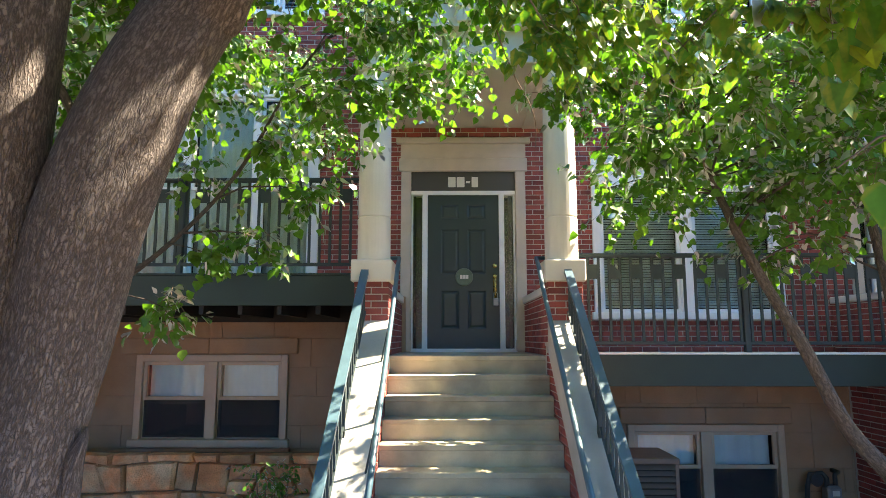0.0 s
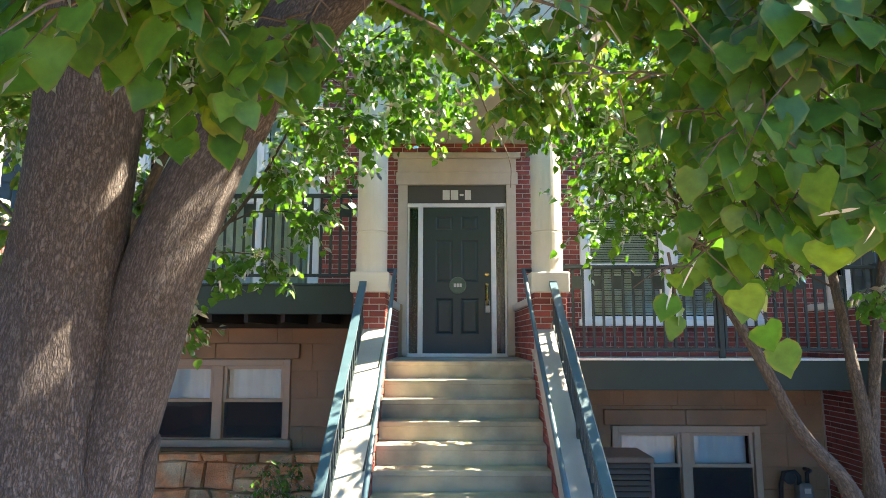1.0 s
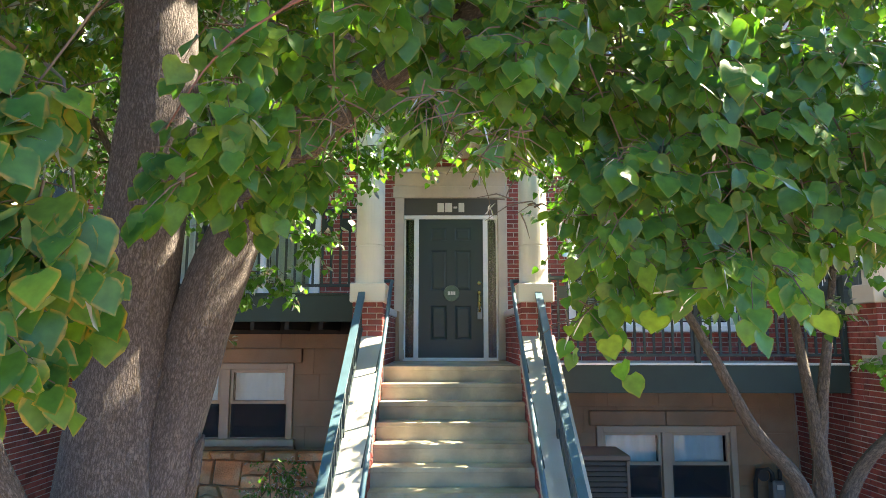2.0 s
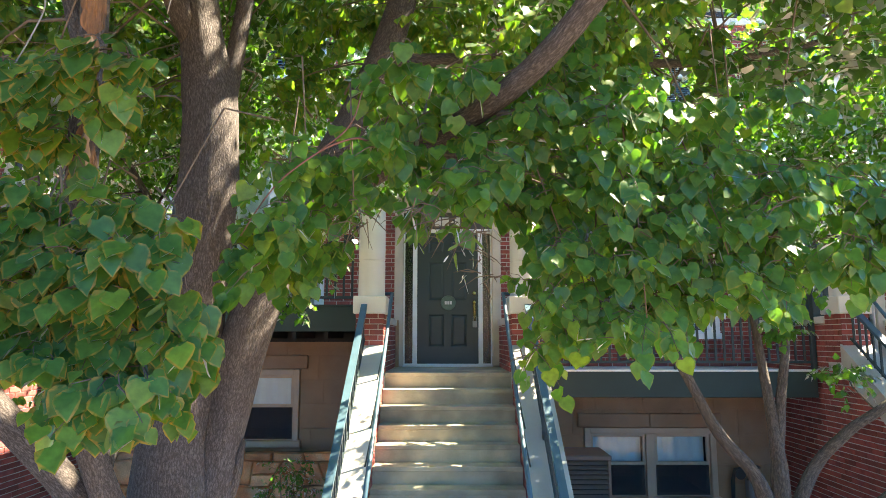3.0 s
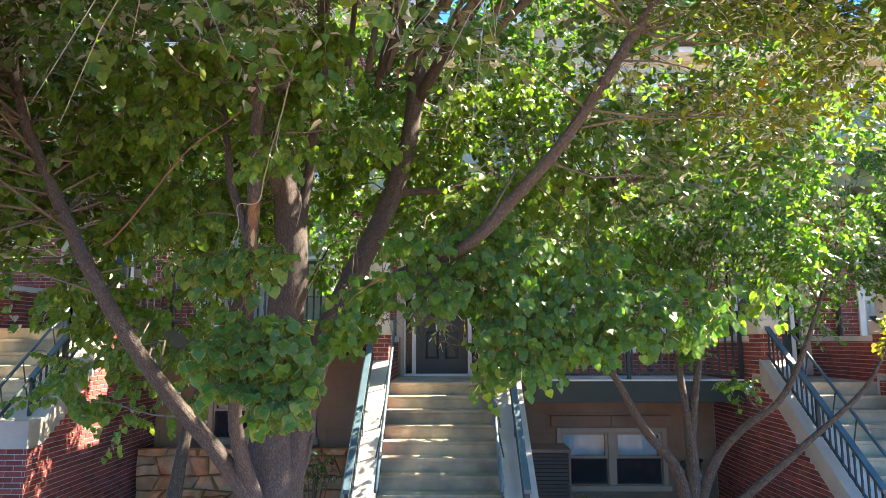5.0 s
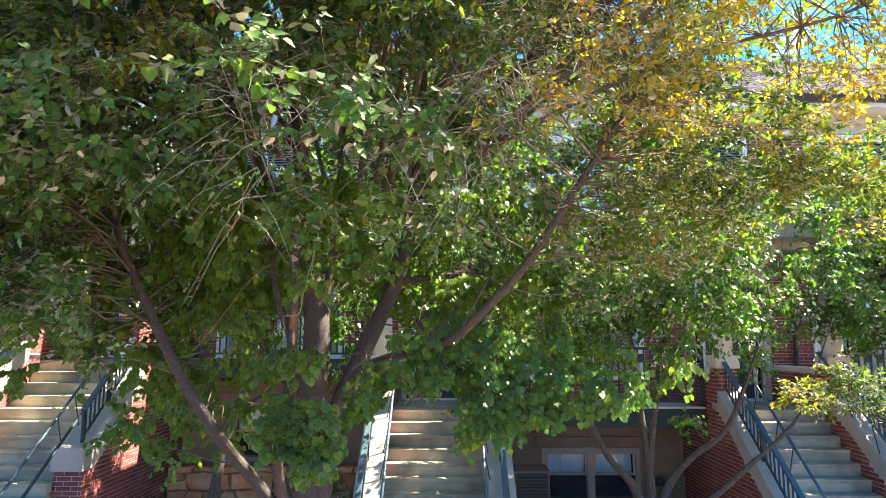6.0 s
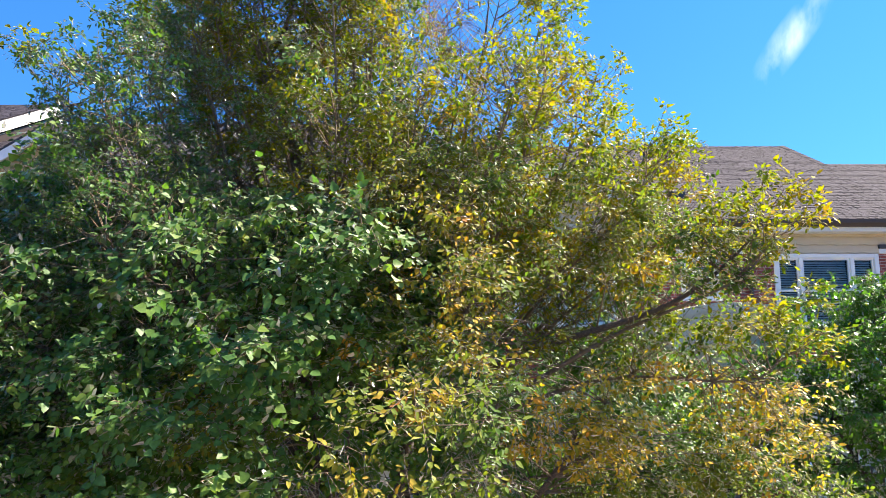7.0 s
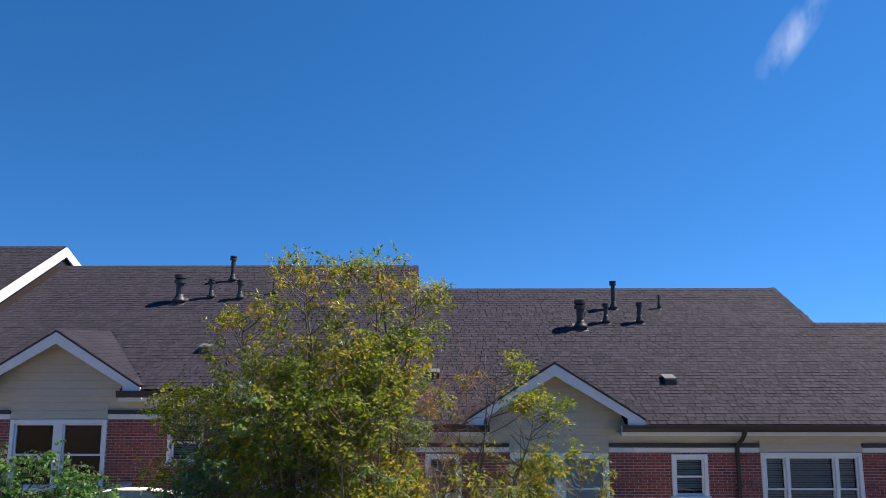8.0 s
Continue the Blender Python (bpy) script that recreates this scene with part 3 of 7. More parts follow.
def window(name, label, x0, x1, z0, z1, y, cols, mat, casing=0.08, blind="", meet=0.5, transom=0.0, group="windows of the townhouses", dark=False, post=0.07):
    """A casing with double-hung sashes side by side; cols: widths as shares; transom: height of a fixed panel above."""
    w = thing(name, label, "window", group, "structure", ((x0 + x1) / 2, y, z0))
    cx, cz = (x0 + x1) / 2, z0
    W, H = (x1 - x0) / 2, z1 - z0
    f = Geo()
    f.box(-W, -W + casing, -0.045, 0.12, 0, H, 0.006).box(W - casing, W, -0.045, 0.12, 0, H, 0.006)
    f.box(-W + casing, W - casing, -0.045, 0.12, H - casing, H, 0.006)
    part("window_frame", f, mat, w)
    s = Geo()
    s.box(-W - 0.04, W + 0.04, -0.09, 0.12, -0.06, 0.035, 0.008)
    part("window_sill", s, mat, w)
    total, x = sum(cols), -W + casing
    inner = 2 * W - 2 * casing
    top = H - casing
    if transom:
        tg = Geo()
        tg.box(-W + casing, W - casing, -0.02, 0.1, top - transom, top - transom + 0.07, 0.006)
        tg.box(-W + casing, W - casing, 0.03, 0.06, top - transom + 0.07, top)
        part("transom_panel", tg, mat, w)
        top -= transom
    for k, c in enumerate(cols):
        wd = (inner - post * (len(cols) - 1)) * c / total
        if k:
            mg = Geo()
            mg.box(x - post, x, -0.035, 0.1, 0.035, top, 0.006)
            part("mullion", mg, mat, w)
        zm = 0.035 + (top - 0.035) * meet
        for up, (a, b) in enumerate(((0.035, zm + 0.02), (zm - 0.02, top))):
            sg, t, dy = Geo(), 0.045, 0.03 if up else 0.06
            sg.box(x, x + t, dy - 0.03, dy + 0.02, a, b, 0.004).box(x + wd - t, x + wd, dy - 0.03, dy + 0.02, a, b, 0.004)
            sg.box(x + t, x + wd - t, dy - 0.03, dy + 0.02, a, a + t, 0.004).box(x + t, x + wd - t, dy - 0.03, dy + 0.02, b - t, b, 0.004)
            sash = part("sash", sg, mat, w)
            pg = Geo()
            pg.add([(x + t, dy - 0.004, a + t), (x + wd - t, dy - 0.004, a + t), (x + wd - t, dy - 0.004, b - t), (x + t, dy - 0.004, b - t)], [(0, 1, 2, 3)])
            pane = part("pane", pg, LOW_GLASS if mat is TAUPE else GLASS, sash)
            pane.visible_shadow = False
        if blind == "slats":
            bg, z, drop = Geo(), top - 0.06, 0.05
            rise = 0.034 if dark else 0.028
            while z > 0.08:
                bg.add([(x + 0.03, 0.10, z), (x + wd - 0.03, 0.10, z), (x + wd - 0.03, 0.135, z + rise), (x + 0.03, 0.135, z + rise)], [(0, 1, 2, 3)])
                bg.add([(x + 0.03, 0.10, z - 0.0015), (x + wd - 0.03, 0.10, z - 0.0015), (x + wd - 0.03, 0.135, z + rise - 0.0015), (x + 0.03, 0.135, z + rise - 0.0015)], [(3, 2, 1, 0)])
                z -= 0.055 if dark else 0.034
            part("blind", bg, BLIND_DARK if dark else BLIND, w, "dark slatted blind" if dark else "pale grey-green slatted blind")
        elif blind == "curtain":
            cg = Geo()
            nn = 24
            pts = [(x + 0.03 + (wd - 0.06) * i / nn, 0.16 + 0.02 * math.sin(i * 1.7)) for i in range(nn + 1)]
            cg.add([(px, py, 0.06) for px, py in pts] + [(px, py, top - 0.05) for px, py in pts], [(i, i + 1, i + nn + 2, i + nn + 1) for i in range(nn)])
            part("curtain", cg, CURTAIN, w, "pale teal curtain", smooth=True)
        elif blind == "half":
            # pale sheet painting the upper panes' bright reflections; at one window also a blind
            cg, nn = Geo(), 20
            pts = [(x + 0.03 + (wd - 0.06) * i / nn, 0.15 + 0.012 * math.sin(i * 1.3)) for i in range(nn + 1)]
            cg.add([(px, py, zm - 0.05 + 0.04 * math.sin(px * 3.0)) for px, py in pts] + [(px, py, top - 0.03) for px, py in pts], [(i, i + 1, i + nn + 2, i + nn + 1) for i in range(nn)])
            part("upper_sheet", cg, CURTAIN, w, "pale sheet for upper-pane reflections and a drawn blind", smooth=True)
            sc = Geo()
            sc.box(x + 0.02, x + wd - 0.02, 0.012, 0.018, 0.05, zm - 0.01)
            part("insect_screen", sc, SCREEN, w, "dark insect screen over the lower sash")
        x += wd + post
    # room box in near-black, so shade behind the panes is in the colour
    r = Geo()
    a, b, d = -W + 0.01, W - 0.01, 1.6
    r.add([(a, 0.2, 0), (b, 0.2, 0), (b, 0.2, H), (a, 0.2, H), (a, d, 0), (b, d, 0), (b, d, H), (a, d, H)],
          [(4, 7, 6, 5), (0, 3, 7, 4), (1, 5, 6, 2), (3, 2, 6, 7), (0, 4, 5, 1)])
    part("room_behind", r, ROOM, w, "near-black room box, its dimness put into the colour")
    return w


brick_jobs, siding_jobs = [], []
for c, dz, gabled, who in UNITS:
    X0, X1 = WALL_X[who]
    floor = S + dz
    holes = [(c - 0.83, c + 0.83, floor - 0.05, floor + 2.83)]
    if gabled:
        main, upper = (c + 1.71, c + 4.19, floor + 0.48, floor + 2.62), (c + 1.80, c + 4.17, floor + 3.90, floor + 5.53)
    else:
        main, upper = (c + 1.72, c + 4.35, floor + 0.08, floor + 3.02), (c + 1.90, c + 4.32, floor + 3.90, floor + 5.54)
    small = (c - 0.25, c + 0.62, floor + 4.50, floor + 5.50)
    holes += [main, upper, small]
    head = floor + 5.54
    brick_jobs.append((who, [r for r in cut((X0, X1, floor - 0.06, head), holes)]))
    if gabled:
        window("window", "white double window with half-drawn slatted blinds above the balcony", *main, 0.0, (1, 1), VINYL, 0.11, "slats", 0.45, 0.34, post=0.17)
        window("window", "white double-hung gable window with grey-green blinds", *upper, 0.0, (1, 1), VINYL, 0.10, "slats" if dz == 0 else "", post=0.2)
    else:
        window("window", "tall white-framed balcony glazing with pale teal curtains", *main, 0.0, (0.8, 1, 0.8), VINYL, 0.12, "curtain", 0.5, 0.22)
        window("window", "white triple window with dark slatted blinds under the eave", *upper, 0.0, (0.55, 1.25, 0.55), VINYL, 0.10, "slats", dark=True)
    window("window", "small white double-hung window with blinds in the brick wall", *small, 0.0, (1,), VINYL, 0.09, "slats", dark=True)
    # bands over the brick, siding under the eave
    bx0, bx1 = (c + 4.18, X1) if gabled else (X0, c + 1.88)
    bands = [(bx0, bx1)] if gabled else [(bx0, bx1), (c + 4.34, X1)]
    if gabled:
        bands.append((X0, c + 1.78))
    for a, b in bands:
        g = Geo()
        g.box(a, b, -0.035, 0.0, head + 0.0, head + 0.12, 0.006)
        solid("trim", g, WHITE, "white painted band along the top of the brick", "trim", "structure")
        g = Geo()
        g.box(a, b, -0.06, 0.0, head + 0.12, head + 0.215, 0.008)
        solid("trim", g, GUTTER, "dark brown drip band above the brick", "trim", "structure")
    # siding
    wall = thing("wall_siding", "beige lap siding under the eave", "wall", "", "structure")
    zs, k = head + 0.005, 0
    while zs < floor + 6.25:
        g = Geo()
        a, b = X0, X1
        spans = [(a, b)] if zs > head + 0.2 else ([(c + 1.78, c + 4.18)] if gabled else [(c + 1.88, c + 4.34)])
        for p, q in spans:
            n = max(2, int((q - p) / 0.09))
            low = [(p + (q - p) * i / n, zs + 0.024 * abs(math.sin(i * 0.75))) for i in range(n + 1)]
            g.add([(x, -0.050, z) for x, z in low] + [(p, -0.006, zs + 0.19), (q, -0.006, zs + 0.19)], [tuple(range(n + 1)) + (n + 2, n + 1)])
            g.add([(x, -0.050, z) for x, z in low] + [(x, 0.0, z) for x, z in low], [(i + n + 1, i + n + 2, i + 1, i) for i in range(n)])
        part("siding_board", g, SIDING, wall)
        zs += 0.19
    g = Geo()
    g.box(X0, X1, 0.0, 0.25, head, floor + 6.3)
    part("sheathing", g, SIDING, wall)

# ---- basement walls of sawn stone ----
def stone_wall(name, label, x0, x1, z1, y, holes):
    w = thing(name, label, "wall", "", "structure")
    back = Geo()
    for a, b, lo, hi in cut((x0, x1, -0.3, z1), holes):
        back.box(a, b, y + 0.006, y + 0.3, lo, hi)
    part("stone_backing", back, STONEWALL, w)
    rng = random.Random(int(x0 * 10) + 77)
    z = -0.1
    while z < z1:
        h = rng.choice((0.28, 0.36, 0.42))
        x = x0 - rng.uniform(0, 0.5)
        while x < x1:
            wd = rng.uniform(0.45, 0.95)
            for a, b, lo, hi in cut((max(x, x0) + 0.0015, min(x + wd, x1) - 0.0015, z + 0.0015, min(z + h, z1) - 0.0015), [(p - 0.003, q + 0.003, r, t) for p, q, r, t in holes]):
                if b - a > 0.02 and hi - lo > 0.02:
                    g = Geo()
                    g.box(a, b, y - 0.004 - rng.uniform(0, 0.004), y + 0.02, lo, hi, 0.003)
                    part("stone_block", g, STONE_P, w)
            x += wd
        z += h
    return w


BASE_Y = -0.2
for c, dz, gabled, who in UNITS:
    X0, X1 = WALL_X[who]
    floor = S + dz
    if gabled:
        win = (c + 2.02, c + 3.95, floor - 1.89, floor - 0.88)
        lint = (c + 1.92, c + 4.04, floor - 0.87, floor - 0.67)
    else:
        win = (c + 2.14, c + 4.06, floor - 1.88, floor - 0.81) if who == "left" else (c + 2.14, c + 4.06, floor - 1.89, floor - 0.88)
        lint = (win[0] - 0.2, win[1] + 0.12, win[3] + 0.01, win[3] + 0.21)
    stone_wall("wall_basement", "brown sawn-stone basement wall", X0, X1, floor - 0.07, BASE_Y, [win])
    g = Geo()
    g.box(lint[0], (lint[0] + lint[1]) / 2 - 0.002, BASE_Y - 0.07, BASE_Y, lint[2], lint[3], 0.01)
    g.box((lint[0] + lint[1]) / 2 + 0.002, lint[1], BASE_Y - 0.07, BASE_Y, lint[2], lint[3], 0.01)
    solid("lintel", g, STONEWALL, "brown stone lintel over a basement window", "lintel", "structure")
    g = Geo()
    g.box(win[0] - 0.05, win[1] + 0.05, BASE_Y - 0.06, BASE_Y, win[2] - 0.13, win[2] - 0.065, 0.01)
    solid("trim", g, STONEWALL, "brown stone sill under a basement window", "sill", "structure")
    window("window", "taupe double-hung basement window pair with dark glass", *win, BASE_Y, (1, 1), TAUPE, 0.085, "half", 0.52, group="basement windows", post=0.13)

# ---- roofs ----
EAVE_Y, RIDGE_Y, EAVE_Z, RIDGE_Z = -0.52, 6.1, 8.40, 12.11
SLOPE = (RIDGE_Z - EAVE_Z) / (RIDGE_Y - EAVE_Y)


def shingles(origin, u, v, width, length, inside, seed):
    """Courses of asphalt shingle tabs on a plane: u along the eave, v up the slope."""
    rng, g = random.Random(seed), Geo()
    u, v = Vector(u).normalized(), Vector(v).normalized()
    nrm = u.cross(v).normalized()
    if nrm.z < 0:
        nrm = -nrm
    o, row, s = Vector(origin), 0, 0.0
    while s < length:
        x = -rng.uniform(0, 0.3)
        while x < width:
            w = rng.choice((0.14, 0.17, 0.20, 0.24))
            a, b = max(x, 0), min(x + w - rng.choice((0.005, 0.018, 0.028, 0.038)), width)
            t = rng.choice((0.006, 0.009, 0.012))
            top = min(s + 0.15, length)
            if b - a > 0.02 and inside((a + b) / 2, s + 0.07):
                s0 = s + rng.uniform(0.0, 0.008)
                p = [o + u * a + v * s0, o + u * b + v * s0, o + u * b + v * top, o + u * a + v * top]
                q = [p[0] + nrm * t, p[1] + nrm * t, p[2] + nrm * 0.003, p[3] + nrm * 0.003]
                g.add(p[:2] + q, [(2, 3, 4, 5), (0, 1, 3, 2)])
            x += w
        s += 0.14
        row += 1
    return g


def roof_part(x0, x1, dz, label, low_from=None, gable=None):
    r = thing("roof", label, "roof", "", "structure")
    y0, y1, z0, z1 = EAVE_Y, RIDGE_Y, EAVE_Z + dz, RIDGE_Z + dz
    deck = Geo()
    cuts = [(x0, x1 if low_from is None else 24.0)]
    if gable:
        cuts = [(x0, gable[0] - 1.62), (gable[0] + 1.62, cuts[0][1])]
        ym, zm = 0.12, z0 + SLOPE * (0.12 - y0)
        deck.add([(cuts[0][1], ym, zm), (cuts[1][0], ym, zm), (cuts[1][0], y1, z1), (cuts[0][1], y1, z1)], [(0, 1, 2, 3)])
    if low_from is None and gable:
        for a, b in cuts:
            deck.prism_x([(y0, z0 - 0.005), (y1, z1 - 0.005), (2 * y1 - y0, z0 - 0.005), (2 * y1 - y0, z0 - 0.12), (y1, z1 - 0.14), (y0, z0 - 0.12)], a, b)
        part("roof_deck", deck, ROOFDECK, r)
    elif low_from is None:
        deck.prism_x([(y0, z0 - 0.005), (y1, z1 - 0.005), (2 * y1 - y0, z0 - 0.005), (2 * y1 - y0, z0 - 0.12), (y1, z1 - 0.14), (y0, z0 - 0.12)], x0, x1)
        part("roof_deck", deck, ROOFDECK, r)
    else:
        yl, xr = 3.85, 24.0
        zl = z0 + SLOPE * (yl - y0)
        xm = cuts[1][0]
        deck.add([(x0, y0, z0), (cuts[0][1], y0, z0), (cuts[0][1], y1, z1), (x0, y1, z1)], [(0, 1, 2, 3)])
        deck.add([(xm, y0, z0), (xr, y0, z0), (xr, yl, zl), (low_from + 0.02, yl, zl), (low_from, y1, z1), (xm, y1, z1),
                  (xr, 9.0, z0), (low_from, 12.7, z0), (x0, 12.7, z0), (low_from + 0.02, 9.0, zl), (x0, y1, z1)],
                 [(0, 1, 2, 3, 4, 5), (10, 4, 7, 8), (3, 2, 6, 9), (4, 3, 9, 7)])
        part("roof_deck", deck, ROOFDECK, r)
    length = math.hypot(y1 - y0, z1 - z0)
    cs = (y1 - y0) / length
    width = x1 - x0 if low_from is None else 20.0 - x0

    def inside(a, s):
        x, y = x0 + a, y0 + s * cs
        if low_from is not None and (x > low_from and y > 3.85):
            return False
        if gable:
            z = z0 + SLOPE * (y - y0)
            if z < gable[1] - gable[2] * abs(x - gable[0]) - 0.02:
                return False
        return True
    sg = shingles((x0, y0 - 0.02, z0 + 0.001), (1, 0, 0), (0, y1 - y0, z1 - z0), width, length, inside, int(x0 * 7) + 3)
    part("shingles", sg, SHINGLE, r, kind="stuff")
    cap, x = Geo(), x0
    rng = random.Random(4)
    end = x1 if low_from is None else low_from
    while x < end:
        b = min(x + 0.3, end)
        cap.add([(x, y1 - 0.15, z1 - 0.07), (b, y1 - 0.15, z1 - 0.075), (b, y1, z1 + 0.015), (x, y1, z1 + 0.022), (x, y1 + 0.15, z1 - 0.07), (b, y1 + 0.15, z1 - 0.075)], [(0, 1, 2, 3), (3, 2, 5, 4)])
        x += 0.28
    if low_from is not None:
        n = 14
        ys = [3.80 + (y1 - 3.80) * i / n for i in range(n + 1)]
        for ya, yb in zip(ys, ys[1:]):
            za, zb = z0 + SLOPE * (ya - y0), z0 + SLOPE * (yb + 0.03 - y0)
            cap.add([(low_from - 0.14, ya, za + 0.035), (low_from - 0.14, yb + 0.03, zb + 0.025), (low_from + 0.02, yb + 0.03, zb + 0.03), (low_from + 0.02, ya, za + 0.045), (low_from + 0.03, ya, za - 0.2), (low_from + 0.03, yb, zb - 0.2)], [(0, 3, 2, 1), (3, 4, 5, 2)])
        for k in range(60):
            xa = low_from + 0.2 * k
            cap.add([(xa, 3.70, z0 + SLOPE * (3.70 - y0) + 0.035), (xa + 0.21, 3.70, z0 + SLOPE * (3.70 - y0) + 0.03), (xa + 0.21, 3.87, z0 + SLOPE * (3.87 - y0) + 0.03), (xa, 3.87, z0 + SLOPE * (3.87 - y0) + 0.035)], [(0, 1, 2, 3)])
    part("ridge_cap", cap, SHINGLE, r, kind="stuff")
    return r


GABLES = {"our": (2.87, 9.85, 0.626), "far_left": (-9.12, 10.62, 0.626)}
roof_part(-0.70, 11.55, 0.0, "dark brown-grey asphalt shingle roof of the nearer house", low_from=11.55, gable=GABLES["our"])
roof_part(-12.98, -0.70, 0.81, "dark brown-grey asphalt shingle roof, one step higher", gable=GABLES["far_left"])
roof_part(-26.0, -13.05, 1.50, "dark shingle roof of the highest house")

for who, (gc, gz, gs) in GABLES.items():
    dz = 0.0 if who == "our" else LIFT
    half = 2.11
    base = gz - gs * half
    r = thing("gable_roof", "small cross gable with white rake boards over beige siding", "gable", "", "structure")
    yb = EAVE_Y + (gz - (EAVE_Z + dz)) / SLOPE + 0.1
    yf = -0.55
    for sgn in (-1, 1):
        e = Vector((gc + sgn * half, yf, base))
        p = Vector((gc, yf, gz))
        d = Geo()
        yv = EAVE_Y + (base - (EAVE_Z + dz)) / SLOPE
        d.add([(gc, yf, gz - 0.004), (gc + sgn * half, yf, base - 0.004), (gc + sgn * half, max(yv, yf), base - 0.004), (gc, yb, gz - 0.004),
               (gc, yf, gz - 0.05), (gc + sgn * half, yf, base - 0.05)], [(0, 1, 2, 3), (0, 4, 5, 1)])
        part("gable_deck", d, GUTTER, r)
        up = (p - e)
        ln = up.length

        def inside(a, s, sgn=sgn, ln=ln):
            z = base + (gz - base) * s / ln
            return yf + a < EAVE_Y + (z - (EAVE_Z + dz)) / SLOPE + 0.06
        part("gable_shingles", shingles(e, (0, 1, 0), up, yb - yf, ln, inside, 21 + sgn), SHINGLE, r, kind="stuff")
        b = Geo()
        k = gs / math.hypot(1, gs)
        b.prism([(gc, gz - 0.05), (gc + sgn * half, base - 0.05), (gc + sgn * half, base - 0.17), (gc + sgn * (half - 0.42), base - 0.17), (gc + sgn * (half - 0.42), base + 0.0), (gc, gz - 0.33)], yf + 0.01, yf + 0.05)
        part("rake_board", b, WHITE, r, "white painted rake board")
        so = Geo()
        so.add([(gc, yf + 0.05, gz - 0.1), (gc + sgn * half, yf + 0.05, base - 0.1), (gc + sgn * half, 0.0, base - 0.1), (gc, 0.0, gz - 0.1)], [(0, 1, 2, 3)])
        part("gable_soffit", so, SIDING, r)
    w = thing("gable_wall", "beige scalloped lap siding filling the gable", "wall", "", "structure")
    z = base - 0.3
    bg = Geo()
    bg.prism([(gc - half + 0.05, base - 0.4), (gc + half - 0.05, base - 0.4), (gc + half - 0.05, base - 0.1), (gc, gz - 0.1), (gc - half + 0.05, base - 0.1)], -0.02, 0.2)
    part("sheathing", bg, SIDING, w)
    while z < gz - 0.2:
        hw = min(half - 0.1, max(0.05, (gz - 0.12 - z) / gs))
        hw2 = min(half - 0.1, max(0.02, (gz - 0.12 - z - 0.19) / gs))
        n = max(2, int(2 * hw / 0.07))
        low = [(gc - hw + 2 * hw * i / n, z + 0.028 * abs(math.sin(i * 0.75))) for i in range(n + 1)]
        bg = Geo()
        bg.add([(x, -0.078, zz) for x, zz in low] + [(gc - hw2, -0.027, z + 0.19), (gc + hw2, -0.027, z + 0.19)], [tuple(range(n + 1)) + (n + 2, n + 1)])
        bg.add([(x, -0.078, zz) for x, zz in low] + [(x, -0.02, zz) for x, zz in low], [(i + n + 1, i + n + 2, i + 1, i) for i in range(n)])
        part("siding_board", bg, SIDING, w)
        z += 0.19

# eaves: fascia, gutter, soffit
for a, b, dz in ((4.42, 20.0, 0.0), (-0.66, 1.30, 0.0), (-7.55, -0.72, 0.79), (-12.9, -10.9, 0.79), (-26.0, -13.1, 1.48)):
    dz -= 0.03
    g = Geo()
    g.box(a, b, -0.47, -0.43, EAVE_Z + dz - 0.24, EAVE_Z + dz - 0.01)
    g.box(a, b, -0.43, 0.0, EAVE_Z + dz - 0.23, EAVE_Z + dz - 0.20)
    solid("fascia", g, WHITE, "white painted fascia and soffit under the eave", "fascia", "structure")
    g = Geo()
    g.prism_x([(-0.475, EAVE_Z + dz - 0.14), (-0.56, EAVE_Z + dz - 0.14), (-0.60, EAVE_Z + dz - 0.06), (-0.61, EAVE_Z + dz + 0.02), (-0.595, EAVE_Z + dz + 0.02), (-0.585, EAVE_Z + dz - 0.05), (-0.55, EAVE_Z + dz - 0.12), (-0.475, EAVE_Z + dz - 0.12)], a, b)
    solid("gutter", g, GUTTER, "dark brown metal gutter along the eave", "gutter", "structure")
# downspouts with their offset bend
for x, dz in ((7.28, 0.0), (7.28 - PERIOD, LIFT)):
    g = Geo()
    z = EAVE_Z + dz
    g.tube([(x, -0.55, z - 0.10), (x, -0.55, z - 0.18), (x, -0.40, z - 0.34), (x, -0.14, z - 0.52), (x, -0.08, z - 0.62), (x, -0.08, 4.0), (x, -0.08, 2.2 + dz)], [0.05] * 7, 10)
    g.box(x - 0.07, x + 0.07, -0.14, 0.0, z - 1.5, z - 1.46)
    solid("downspout", g, GUTTER, "dark brown round downspout with a bend under the gutter", "downspout", "structure", smooth=False)
# rake trim of the stepped roofs
g = Geo()
z0, z1 = EAVE_Z + 1.50, RIDGE_Z + 1.50
g.prism_x([(EAVE_Y - 0.05, z0 - 0.06), (RIDGE_Y, z1 - 0.03), (2 * RIDGE_Y - EAVE_Y, z0 - 0.06), (2 * RIDGE_Y - EAVE_Y, z0 - 0.40), (RIDGE_Y, z1 - 0.37), (EAVE_Y - 0.05, z0 - 0.40)], -13.05, -12.99)
solid("rake_trim", g, WHITE, "white rake board on the highest roof's end", "trim", "structure")
# end wall in dark brown, a dark line below the white board
g = Geo()
g.prism_x([(0.0, z0 - 2.2), (0.0, z0 - 0.2), (RIDGE_Y, z1 - 0.45), (2 * RIDGE_Y, z0 - 0.1), (2 * RIDGE_Y, z0 - 2.2)], -13.3, -13.12)
solid("wall_end", g, GUTTER, "dark brown end wall between the stepped roofs", "wall", "structure")
g = Geo()
z0, z1 = EAVE_Z + 0.81, RIDGE_Z + 0.81
